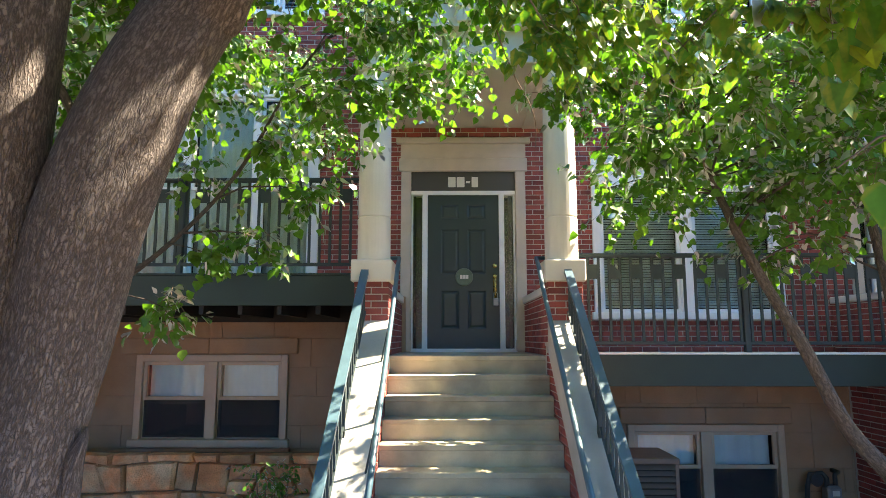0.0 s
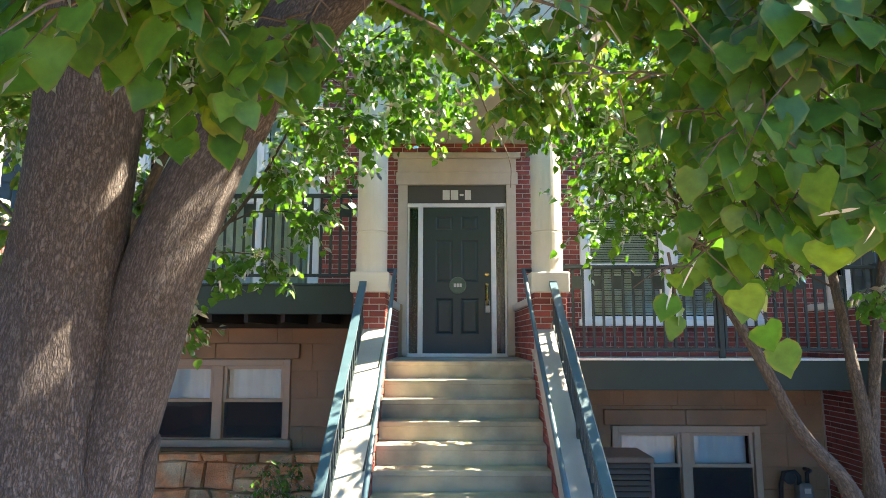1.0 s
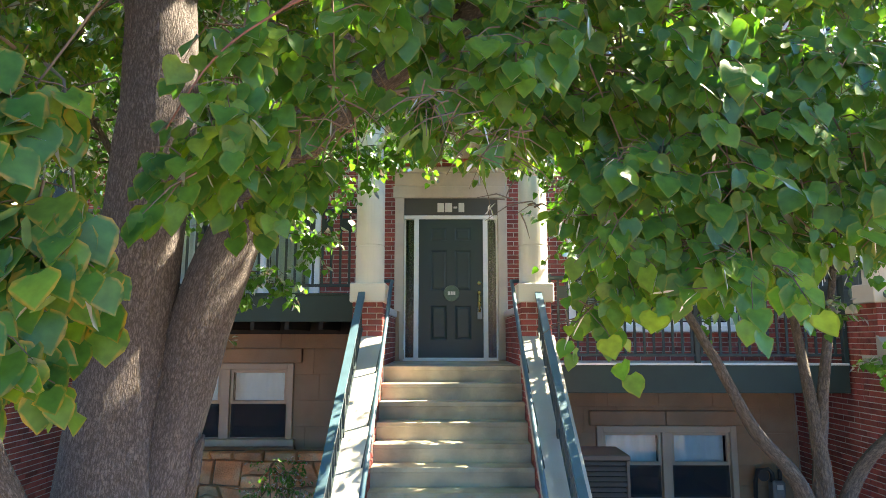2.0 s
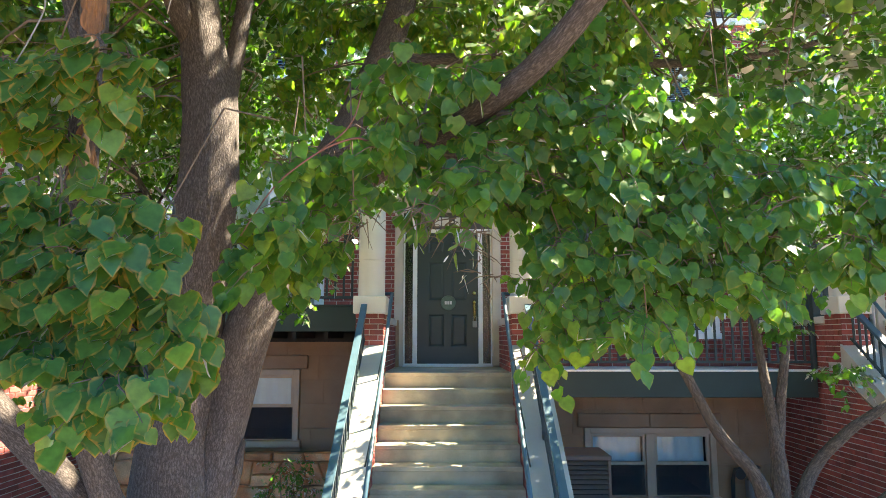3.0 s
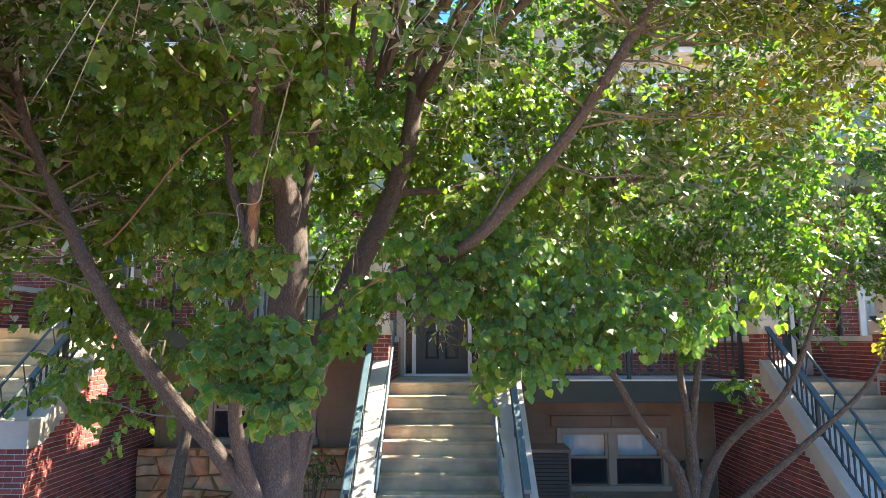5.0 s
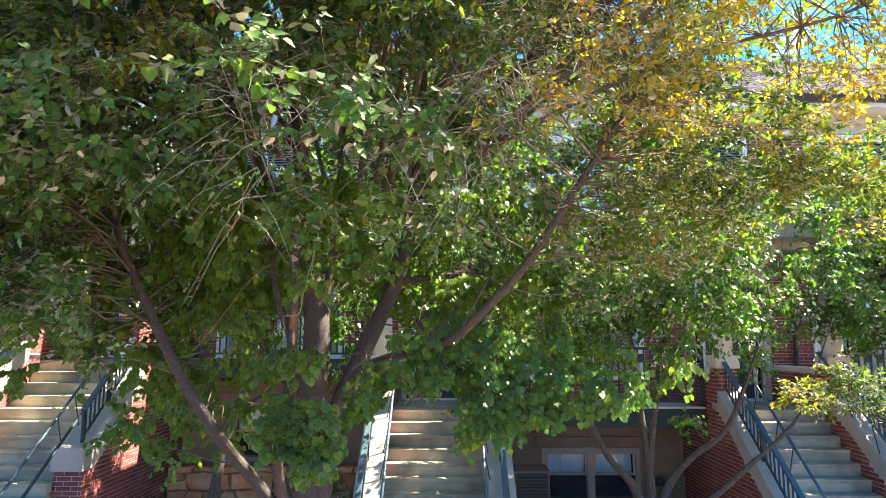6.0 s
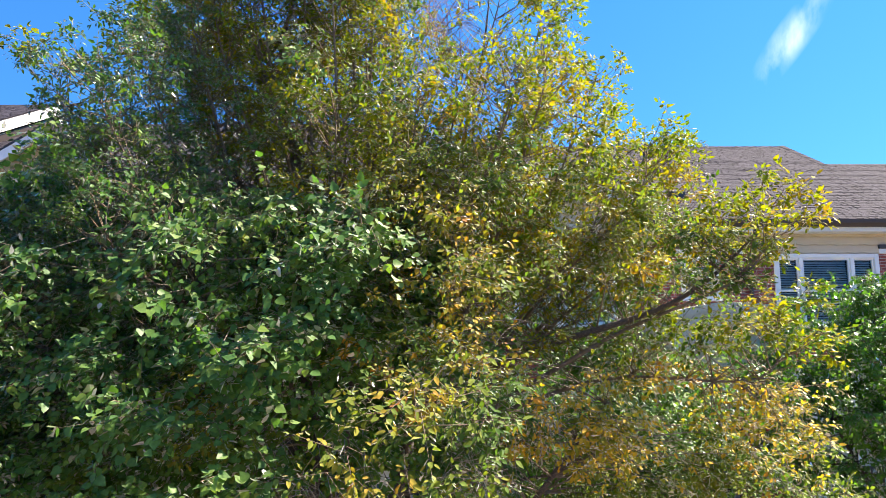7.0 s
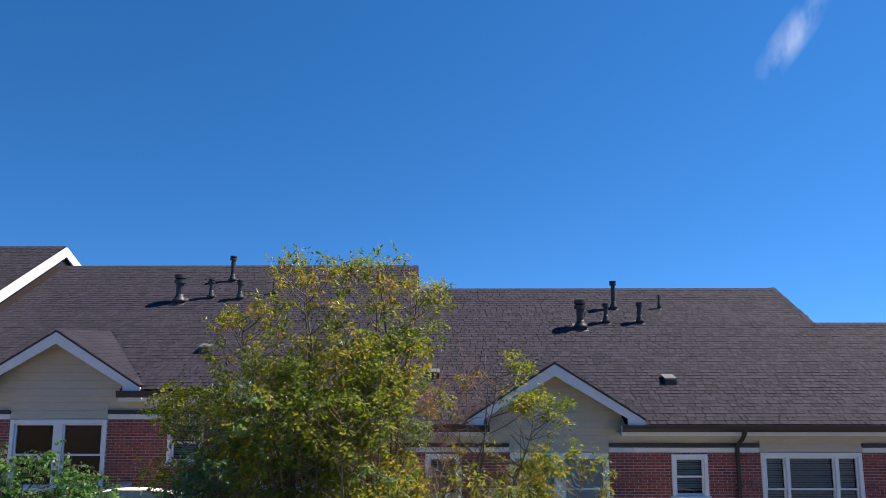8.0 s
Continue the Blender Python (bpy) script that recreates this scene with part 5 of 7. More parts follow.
balcony(-5.05, -1.12, S + LIFT + 0.07, False, True)
balcony(7.15, 11.2, S + 0.01, True, False)
balcony(-11.0, -7.45, S + LIFT + 0.01, True, False)

# ---- things beside the stairs ----
t = thing("air_conditioner", "taupe louvred air-conditioner unit on a block beside the steps", "air conditioner", at=(1.57, -2.60, -0.07))
g = Geo()
g.box(-0.30, 0.30, -0.02, 0.6, 0.0, 0.42, 0.01)
part("base_block", g, CONCRETE, t, "concrete base block")
g = Geo()
for sx in (-0.28, 0.25):
    for sy in (0.0, 0.53):
        g.box(sx, sx + 0.03, sy, sy + 0.03, 0.42, 1.32)
g.box(-0.29, 0.29, -0.01, 0.57, 1.29, 1.345, 0.01).box(-0.28, 0.28, 0.0, 0.56, 0.42, 0.50)
part("casing", g, ACM, t)
for k in range(15):
    g = Geo()
    z = 0.52 + k * 0.052
    g.add([(-0.25, -0.005, z), (0.25, -0.005, z), (0.25, 0.025, z + 0.034), (-0.25, 0.025, z + 0.034), (-0.25, -0.001, z - 0.004), (0.25, -0.001, z - 0.004), (0.25, 0.029, z + 0.030), (-0.25, 0.029, z + 0.030)], [(0, 1, 2, 3), (7, 6, 5, 4), (0, 4, 5, 1), (2, 6, 7, 3)])
    g.add([(0.283, 0.03, z), (0.283, 0.53, z), (0.255, 0.53, z + 0.034), (0.255, 0.03, z + 0.034)], [(0, 1, 2, 3)])
    g.add([(-0.283, 0.03, z), (-0.283, 0.53, z), (-0.255, 0.53, z + 0.034), (-0.255, 0.03, z + 0.034)], [(3, 2, 1, 0)])
    part("louvre", g, ACM, t)
g = Geo()
g.box(-0.24, 0.24, 0.04, 0.52, 0.50, 1.28)
part("coil", g, DARK, t)

t = thing("gas_meter", "grey gas meter with pipes on the basement wall", "meter", at=(4.33, -0.40, 0.0))
g = Geo()
g.box(0.0, 0.17, -0.08, 0.10, 0.28, 0.58, 0.03)
part("meter_body", g, GREYMETAL, t)
g = Geo()
g.box(0.045, 0.125, -0.088, -0.078, 0.47, 0.53, 0.002)
part("dial", g, SIGNBAR, t, "pale dial plate with unreadable marks")
g = Geo()
g.tube([(-0.18, 0.1, 0.0), (-0.18, 0.05, 0.55), (-0.15, 0.03, 0.70), (-0.02, 0.0, 0.72), (0.03, 0.0, 0.66), (0.03, 0.0, 0.55)], [0.028] * 6, 10)
g.tube([(0.13, 0.0, 0.56), (0.13, 0.0, 0.70), (0.2, 0.05, 0.72), (0.2, 0.18, 0.72)], [0.026] * 4, 10)
part("pipe", g, PIPE, t, smooth=True)
g = Geo()
g.tube([(-0.10, -0.03, 0.64), (-0.10, 0.05, 0.64)], [0.075, 0.06], 16)
part("regulator", g, PIPE, t)

# ---- fieldstone retaining wall in front of the basement ----
def fieldstone(x0, x1, y, top):
    w = thing("retaining_wall", "dry-laid tan and rust fieldstone retaining wall", "wall", "", "structure")
    g = Geo()
    g.box(x0, x1, y + 0.05, y + 0.45, -0.2, top - 0.05)
    part("wall_core", g, SOIL, w)
    rng = random.Random(31)

    def stone(ring):
        """One split-faced stone from its outline (x, z)."""
        n = len(ring)
        cx, cz = sum(p[0] for p in ring) / n, sum(p[1] for p in ring) / n
        d, tx, tz = rng.uniform(-0.01, 0.05), rng.uniform(-0.10, 0.10), rng.uniform(-0.12, 0.12)
        ring = [(cx + (px - cx) * 0.965 + rng.uniform(-0.006, 0.006), cz + (pz - cz) * 0.95 + rng.uniform(-0.006, 0.006)) for px, pz in ring]
        face = [(cx + (px - cx) * rng.uniform(0.84, 0.93), cz + (pz - cz) * rng.uniform(0.82, 0.92)) for px, pz in ring]
        depth = lambda px, pz: y - d + tx * (px - cx) + tz * (pz - cz) - rng.uniform(0.0, 0.02)
        gg = Geo()
        gg.add([(px, y + 0.12, pz) for px, pz in ring] + [(px, y - d + 0.035, pz) for px, pz in ring] + [(px, depth(px, pz), pz) for px, pz in face] + [(cx, y - d - 0.022, cz)],
               [(k, (k + 1) % n, n + (k + 1) % n, n + k) for k in range(n)] + [(n + k, n + (k + 1) % n, 2 * n + (k + 1) % n, 2 * n + k) for k in range(n)] + [(2 * n + k, 2 * n + (k + 1) % n, 3 * n) for k in range(n)])
        part("stone", gg, FIELD, w)

    level, rows = [0.0], 0
    while level[-1] < top - 0.45:
        level.append(level[-1] + rng.uniform(0.17, 0.32))
    level += [top - 0.10, top]
    wave = lambda r, x: level[r] + (0.0 if r == 0 else (0.012 if r == len(level) - 1 else 0.045) * noise.noise(Vector((x * 2.3, r * 7.1, 0.5))))
    for r in range(len(level) - 1):
        slab, x, lean = r == len(level) - 2, x0, 0.0
        while x < x1 - 0.05:
            wd = rng.uniform(0.28, 0.62) if slab else rng.uniform(0.20, 0.60)
            xe, tilt = min(x + wd, x1), rng.uniform(-0.03, 0.03) if slab else rng.uniform(-0.09, 0.09)
            if x1 - xe < 0.12:
                xe, tilt = x1, 0.0
            a0, a1, b0, b1 = x - lean, x + lean, xe - tilt, xe + tilt
            low_ = [(a0 + (b0 - a0) * q, wave(r, a0 + (b0 - a0) * q)) for q in (0.0, 0.35, 0.7, 1.0)]
            high = [(b1 + (a1 - b1) * q, wave(r + 1, b1 + (a1 - b1) * q)) for q in (0.0, 0.3, 0.65, 1.0)]
            if not slab and wd > 0.3 and rng.random() < 0.3:
                mid = [((p[0] + q[0]) / 2, (p[1] + q[1]) / 2 + rng.uniform(-0.03, 0.03)) for p, q in zip(low_, high[::-1])]
                stone(low_ + mid[::-1])
                stone(mid + high)
            else:
                stone(low_ + high)
            x, lean = xe, tilt
    return w


fieldstone(-5.0, -1.14, -0.95, 1.02)


# ---- trees ----
HEART = ([(0, 0.05, 0), (0, 0.5, 0), (0, 1.05, 0), (0.25, -0.04, 0), (0.45, 0.13, 0), (0.5, 0.37, 0), (0.37, 0.66, 0), (0.14, 0.89, 0), (-0.25, -0.04, 0), (-0.45, 0.13, 0), (-0.5, 0.37, 0), (-0.37, 0.66, 0), (-0.14, 0.89, 0)],
         [(0, 3, 4, 5, 1), (1, 5, 6, 7, 2), (0, 1, 10, 9, 8), (1, 2, 12, 11, 10)])
HEART_LITE = ([(0, 0.05, 0), (0.30, -0.03, 0), (0.5, 0.30, 0), (0.27, 0.75, 0), (0, 1.05, 0), (-0.30, -0.03, 0), (-0.5, 0.30, 0), (-0.27, 0.75, 0)], [(0, 1, 2, 3, 4), (0, 4, 7, 6, 5)])
BROAD = ([(0, 0.0, 0), (0.40, 0.08, 0), (0.46, 0.42, 0), (0, 1.05, 0), (-0.40, 0.08, 0), (-0.46, 0.42, 0)], [(0, 1, 2, 3), (0, 3, 5, 4)])
OVAL = ([(0, 0.0, 0), (0.24, 0.30, 0), (0.20, 0.68, 0), (0, 1.05, 0), (-0.24, 0.30, 0), (-0.20, 0.68, 0)], [(0, 1, 2, 3), (0, 3, 5, 4)])
STRAP = ([(0, 0.0, 0), (0.10, 0.25, 0), (0.10, 0.8, 0), (0, 1.05, 0), (-0.10, 0.25, 0), (-0.10, 0.8, 0)], [(0, 1, 2, 3), (0, 3, 5, 4)])


def unit(a):
    return a / np.maximum(np.linalg.norm(a, axis=-1, keepdims=True), 1e-9)


def fast_mesh(name, verts, loops, sizes, mat, smooth=False):
    me = bpy.data.meshes.new(name)
    me.vertices.add(len(verts))
    me.vertices.foreach_set("co", np.asarray(verts, np.float32).ravel())
    me.loops.add(len(loops))
    me.loops.foreach_set("vertex_index", np.asarray(loops, np.int32))
    me.polygons.add(len(sizes))
    me.polygons.foreach_set("loop_start", np.r_[0, np.cumsum(sizes)[:-1]].astype(np.int32))
    me.update(calc_edges=True)
    me.validate()
    if smooth:
        me.polygons.foreach_set("use_smooth", np.ones(len(me.polygons), bool))
    me.materials.append(mat)
    return me


def leaf_mesh(name, at, tip, up, size, shape, mat, rng, fold=0.16, curl=0.14):
    """One mesh of many leaves: at (stalk end), tip direction, upper side, length."""
    tpl, faces = np.array(shape[0], float), shape[1]
    n = len(at)
    tip = unit(tip)
    side = unit(np.cross(tip, up))
    nrm = np.cross(side, tip)
    fo = fold * rng.uniform(0.3, 1.6, (n, 1))
    cu = curl * rng.uniform(-0.3, 1.8, (n, 1))
    x, y = tpl[None, :, 0], tpl[None, :, 1]
    wob = 0.05 * rng.standard_normal((n, len(tpl)))
    z = fo * np.abs(x) - cu * y * y + wob * (np.abs(x) > 0.05)
    wide = rng.uniform(0.85, 1.12, (n, 1))
    v = at[:, None] + size[:, None, None] * ((x * wide)[..., None] * side[:, None] + y[..., None] * tip[:, None] + z[..., None] * nrm[:, None])
    base = (np.arange(n) * len(tpl))[:, None]
    loops = np.concatenate([base + np.array(f)[None] for f in faces], 1).ravel()
    sizes = np.tile([len(f) for f in faces], n)
    me = fast_mesh(name, v.reshape(-1, 3), loops, sizes, mat, len(tpl) >= 8)
    rim = me.attributes.new("rim", "FLOAT", "POINT")
    one = (np.abs(tpl[:, 0]) > 0.01).astype(np.float32)
    one[tpl[:, 1] > 1.0] = 1.0
    rim.data.foreach_set("value", np.tile(one, n) if len(tpl) >= 8 else np.zeros(n * len(tpl), np.float32))
    return me


def twig_mesh(name, a, m, b, r, mat, bent=True):
    """Three-sided twigs from a by m to b, or straight from a to b."""
    n = len(a)
    d = unit(b - a)
    s = unit(np.cross(d, np.array([0.3, 0.2, 1.0])[None] + 0 * d))
    u = np.cross(d, s)
    rings = []
    for p, k in (((a, 1.0), (m, 0.75), (b, 0.35)) if bent else ((a, 1.0), (b, 0.35))):
        for j in range(3):
            an = 2 * np.pi * j / 3
            rings.append(p + (s * np.cos(an) + u * np.sin(an)) * (r[:, None] * k))
    v = np.stack(rings, 1).reshape(-1, 3)
    h = 2 if bent else 1
    base = (np.arange(n) * (3 * h + 3))[:, None]
    f = [(i * 3 + j, i * 3 + (j + 1) % 3, i * 3 + 3 + (j + 1) % 3, i * 3 + 3 + j) for i in range(h) for j in range(3)]
    loops = np.concatenate([base + np.array(q)[None] for q in f], 1).ravel()
    return fast_mesh(name, v, loops, np.full(n * 3 * h, 4), mat)


# a gap in the branches from the steps out to the open, as two straight runs
GAP = np.array([(-0.16, -8.4, 2.30), (0.02, -9.7, 2.49), (0.10, -11.3, 2.74), (0.22, -13.3, 3.30), (0.28, -14.4, 4.7), (0.30, -15.3, 6.9), (0.33, -16.2, 10.4)])


def clear_of_gap(p, r):
    keep = np.ones(len(p), bool)
    for a, b in zip(GAP, GAP[1:]):
        d = b - a
        s = np.clip(((p - a) @ d) / (d @ d), 0, 1)
        keep &= np.linalg.norm(p - (a + s[:, None] * d), axis=1) > r
    return keep


def foliage(clumps, per, leaf, rng, droop=0.5, flat=0.7, per_twig=7, spread=1.0, gap=0.34, axis=None, face=None, hang=None, start=0.0, loose=1.0):
    """Leaf places for clumps (x, y, z, r): twigs fan out from each clump's middle and carry leaves by turns."""
    c = np.repeat(np.array(clumps, float), max(1, per // per_twig), 0)
    n = len(c)
    out = unit(rng.standard_normal((n, 3)) * [1, 1, flat])
    ln = c[:, 3:4] * rng.uniform(0.45, 1.0, (n, 1)) * spread
    a = c[:, :3] + rng.standard_normal((n, 3)) * c[:, 3:4] * 0.18
    b = a + out * ln + np.array([0, 0, -1.0]) * ln * droop * rng.uniform(0.2, 1.0, (n, 1))
    m = (a + b) / 2 + np.array([0, 0, 1.0]) * ln * 0.12
    s = np.linspace(0.25, 1.0, per_twig)[None, :] + rng.uniform(-0.05, 0.05, (n, per_twig))
    s = np.clip(s, 0, 1)[..., None]
    p = (1 - s) ** 2 * a[:, None] + 2 * s * (1 - s) * m[:, None] + s ** 2 * b[:, None]
    d = unit(b - a)
    lat = unit(np.cross(d, np.array([0, 0, 1.0])[None] + 0.3 * rng.standard_normal((n, 3))))
    sign = np.where(np.arange(per_twig) % 2, 1.0, -1.0)[None, :, None]
    if face is not None:
        look_out = np.array(face)[None] + 0 * a
    elif axis is not None:
        look_out = unit((a - np.array([axis[0], axis[1], 0])) * [1, 1, 0]) * 0.45 + np.array([0, 0, 0.85])
    else:
        look_out = out * 0.5 + np.array([0, 0, 0.7])
    hang = max(droop, 0.35) if hang is None else hang
    tip = 0.25 * d[:, None] + 0.40 * sign * lat[:, None] + 0.25 * (look_out * [1, 1, 0])[:, None] + np.array([0, 0, -hang]) + 0.28 * loose * rng.standard_normal((n, per_twig, 3))
    up = look_out[:, None] + 0.36 * loose * rng.standard_normal((n, per_twig, 3))
    tip = unit(tip)
    p = p + tip * leaf * 0.35
    size = leaf * rng.uniform(0.55, 1.2, (n, per_twig))
    p, tip, up, size = p.reshape(-1, 3), tip.reshape(-1, 3), up.reshape(-1, 3), size.ravel()
    keep = clear_of_gap(p, gap) & ((np.linalg.norm(p - GAP[0], axis=1) > start) | (p[:, 0] < -0.35))
    kt = clear_of_gap(b, gap) & clear_of_gap(m, gap)
    return (p[keep], tip[keep], up[keep], size[keep]), (a[kt], m[kt], b[kt])


def smooth_line(pts, k=4):
    """Points eased into a flowing line, with radii (x, y, z, r)."""
    p = np.array(pts, float)
    q = np.vstack([2 * p[0] - p[1], p, 2 * p[-1] - p[-2]])
    out = []
    for i in range(1, len(q) - 2):
        for t in np.linspace(0, 1, k, endpoint=False):
            out.append(0.5 * (2 * q[i] + (q[i + 1] - q[i - 1]) * t + (2 * q[i - 1] - 5 * q[i] + 4 * q[i + 1] - q[i + 2]) * t * t + (3 * q[i] - q[i - 1] - 3 * q[i + 1] + q[i + 2]) * t ** 3))
    return np.array(out + [p[-1]])


def limb_part(tree, name, pts, mat, n=14, rough=0.16, k=5):
    line = smooth_line(pts, k)
    g = Geo()
    g.tube([tuple(q[:3]) for q in line], [max(q[3], 0.003) for q in line], n, rough, seed=len(tree.children) * 1.7)
    ob = part(name, g, mat, tree, smooth=True)
    run = np.r_[0, np.cumsum(np.linalg.norm(np.diff(line[:, :3], axis=0), axis=1))]
    turn = np.arange(n) * 2 * np.pi / n
    rad = np.maximum(line[:, 3], 0.03)[:, None]
    grain = np.stack([rad * np.cos(turn), rad * np.sin(turn), np.repeat(run[:, None], n, 1)], -1)
    ob.data.attributes.new("grain", "FLOAT_VECTOR", "POINT").data.foreach_set("vector", grain.astype(np.float32).ravel())
    return line


def feeders(tree, clumps, lines, mat, rng, r=0.012):
    """Branches from the nearest limb point below to each clump, in one mesh."""
    pts = np.concatenate(lines)
    g = Geo()
    for x, y, z, cr in clumps:
        c = np.array((x, y, z))
        d = np.linalg.norm(pts[:, :3] - c, axis=1) + 1.5 * np.maximum(0, pts[:, 2] - z)
        q = pts[int(np.argmin(d))]
        a = q[:3]
        L = np.linalg.norm(c - a)
        if L < 0.08 or L > 1.5:
            continue
        w = rng.standard_normal(3) * 0.10 * L
        m1, m2 = a + (c - a) * 0.35 + w + [0, 0, 0.10 * L], a + (c - a) * 0.7 + w * 0.6 + [0, 0, 0.08 * L]
        if not clear_of_gap(np.array([m1, m2, c]), 0.3).all():
            continue
        r0 = min(q[3] * 0.6, r * (0.6 + 0.5 * L))
        g.tube([a, m1, m2, c], [r0, r0 * 0.75, r0 * 0.5, r0 * 0.25], 6)
    part("branchwork", g, mat, tree, kind="stuff", smooth=True)


def add_leaves(tree, name, clumps, per, leaf, shape, mat, rng, label="", twigmat=None, twig_r=0.0022, **kw):
    (p, t, u, s), (a, m, b) = foliage(clumps, per, leaf, rng, **kw)
    ob = new(name, leaf_mesh(name, p, t, u, s, shape, mat, rng))
    ob.parent = tree
    tagged(ob, label, "", "", "stuff")
    tw = new("twigwork", twig_mesh("twigwork", a, m, b, twig_r * rng.uniform(0.7, 1.4, len(a)), twigmat or TWIG, shape is HEART or shape is HEART_LITE))
    tw.parent = tree
    tagged(tw, "", "", "", "stuff")
    return ob


def egg(n, c, r, seed, lo=-9.0, hole=-0.25, size=(0.32, 0.5)):
    q, out = random.Random(seed), []
    while len(out) < n:
        v = Vector((q.gauss(0, 1), q.gauss(0, 1), q.gauss(0, 1))).normalized() * (q.random() ** 0.4)
        p = (c[0] + v.x * r[0], c[1] + v.y * r[1], c[2] + v.z * r[2])
        if p[2] < lo or noise.noise(Vector(p) * 0.9) < hole:
            continue
        out.append((*p, q.uniform(*size)))
    return out


# the big many-stemmed linden
rng = np.random.default_rng(11)
linden = thing("linden_tree", "large many-stemmed linden with heart-shaped leaves turning yellow outside", "tree", "street trees")
L = []
L.append(limb_part(linden, "trunk", [(-1.05, -7.30, -0.1, 0.36), (-1.04, -7.30, 0.5, 0.27), (-1.06, -7.31, 1.2, 0.24), (-1.10, -7.32, 1.9, 0.165), (-1.08, -7.32, 2.4, 0.138), (-1.01, -7.34, 3.1, 0.128), (-0.99, -7.40, 3.6, 0.112), (-1.03, -7.47, 3.95, 0.082), (-1.15, -7.6, 5.2, 0.070), (-1.3, -7.75, 7.0, 0.048), (-1.55, -8.05, 8.6, 0.030), (-1.35, -8.2, 9.8, 0.016), (-1.4, -8.4, 10.9, 0.004)], BARK, 28, 0.13, 8))
L.append(limb_part(linden, "leaning_stem", [(-1.0, -7.29, 1.2, 0.14), (-0.99, -7.27, 1.8, 0.112), (-0.915, -7.25, 2.25, 0.100), (-0.79, -7.26, 2.72, 0.097), (-0.58, -7.16, 3.25, 0.085), (-0.27, -7.03, 4.0, 0.075), (-0.12, -7.0, 4.8, 0.066), (-0.05, -7.1, 6.5, 0.05), (-0.3, -7.35, 9.0, 0.03), (-0.6, -7.54, 11.3, 0.007)], BARK, 26, 0.12, 8))
L.append(limb_part(linden, "limb", [(-0.60, -7.18, 3.08, 0.05), (-0.30, -7.55, 3.19, 0.044), (0.23, -8.13, 3.345, 0.039), (0.50, -8.40, 3.575, 0.035), (0.78, -8.68, 3.88, 0.030), (1.12, -9.05, 4.4, 0.024), (1.6, -9.5, 5.2, 0.010)], BARK, 14, 0.14))
L.append(limb_part(linden, "limb", [(-0.97, -7.36, 3.45, 0.06), (-0.90, -7.36, 3.85, 0.042), (-0.85, -7.36, 4.3, 0.036), (-0.74, -7.42, 5.6, 0.024), (-0.5, -7.6, 7.4, 0.008)], BARK, 12, 0.14))
L.append(limb_part(linden, "limb", [(-0.985, -8.31, 3.32, 0.030), (-1.08, -8.27, 3.55, 0.026), (-1.17, -8.2, 3.80, 0.023), (-1.3, -8.1, 4.6, 0.012), (-1.4, -8.1, 5.3, 0.004)], BARK, 10, 0.14))
L.append(limb_part(linden, "limb", [(-1.12, -7.42, 1.6, 0.06), (-1.18, -7.85, 2.25, 0.046), (-1.05, -8.18, 2.75, 0.042), (-1.0, -8.29, 3.1, 0.040), (-0.98, -8.33, 3.6, 0.038), (-0.93, -8.45, 4.7, 0.030), (-0.75, -8.8, 6.2, 0.018), (-0.6, -9.2, 7.6, 0.006)], BARK, 14, 0.16))
L.append(limb_part(linden, "limb", [(-1.02, -7.38, 1.35, 0.085), (-1.15, -7.55, 1.75, 0.066), (-1.34, -7.72, 2.10, 0.055), (-1.60, -7.88, 2.47, 0.050), (-1.87, -8.08, 2.95, 0.045), (-2.19, -8.12, 3.55, 0.040), (-2.42, -8.2, 4.1, 0.034), (-2.68, -8.2, 4.95, 0.026), (-3.1, -8.4, 6.2, 0.008)], BARK, 14, 0.14))
L.append(limb_part(linden, "limb", [(-0.30, -7.05, 3.92, 0.034), (0.45, -6.9, 4.0, 0.028), (1.53, -6.71, 4.07, 0.022), (2.5, -6.6, 4.4, 0.012), (3.3, -6.8, 5.2, 0.005)], BARK, 10, 0.12))
L.append(limb_part(linden, "limb", [(-1.14, -7.58, 5.1, 0.06), (-1.9, -7.3, 6.0, 0.045), (-2.9, -7.0, 7.2, 0.025), (-3.5, -7.0, 8.2, 0.006)], BARK, 10, 0.12))
L.append(limb_part(linden, "limb", [(-0.08, -7.05, 5.6, 0.05), (0.7, -7.3, 6.5, 0.036), (1.7, -7.6, 7.3, 0.02), (2.5, -7.9, 7.9, 0.005)], BARK, 10, 0.12))
L.append(limb_part(linden, "limb", [(-0.06, -7.1, 6.4, 0.04), (0.4, -7.8, 7.6, 0.026), (0.7, -8.3, 8.8, 0.012), (0.8, -8.5, 9.9, 0.004)], BARK, 10, 0.12))
L.append(limb_part(linden, "limb", [(-1.05, -7.45, 3.8, 0.05), (-1.3, -8.3, 4.8, 0.036), (-1.6, -9.3, 5.8, 0.018), (-1.8, -10.0, 6.4, 0.005)], BARK, 10, 0.12))
L.append(limb_part(linden, "limb", [(-0.10, -7.0, 4.7, 0.050), (0.55, -8.1, 5.3, 0.040), (1.2, -9.0, 5.65, 0.032), (2.2, -9.6, 6.03, 0.020), (2.78, -10.0, 6.6, 0.006)], BARK, 10, 0.12))
# an old branch collar on the leaning stem, and a broken stub low on its flank
L.append(limb_part(linden, "knot", [(-0.66, -7.22, 2.98, 0.075), (-0.61, -7.27, 3.03, 0.066), (-0.565, -7.31, 3.08, 0.046), (-0.545, -7.33, 3.105, 0.040), (-0.542, -7.335, 3.11, 0.018)], BARK, 16, 0.3))
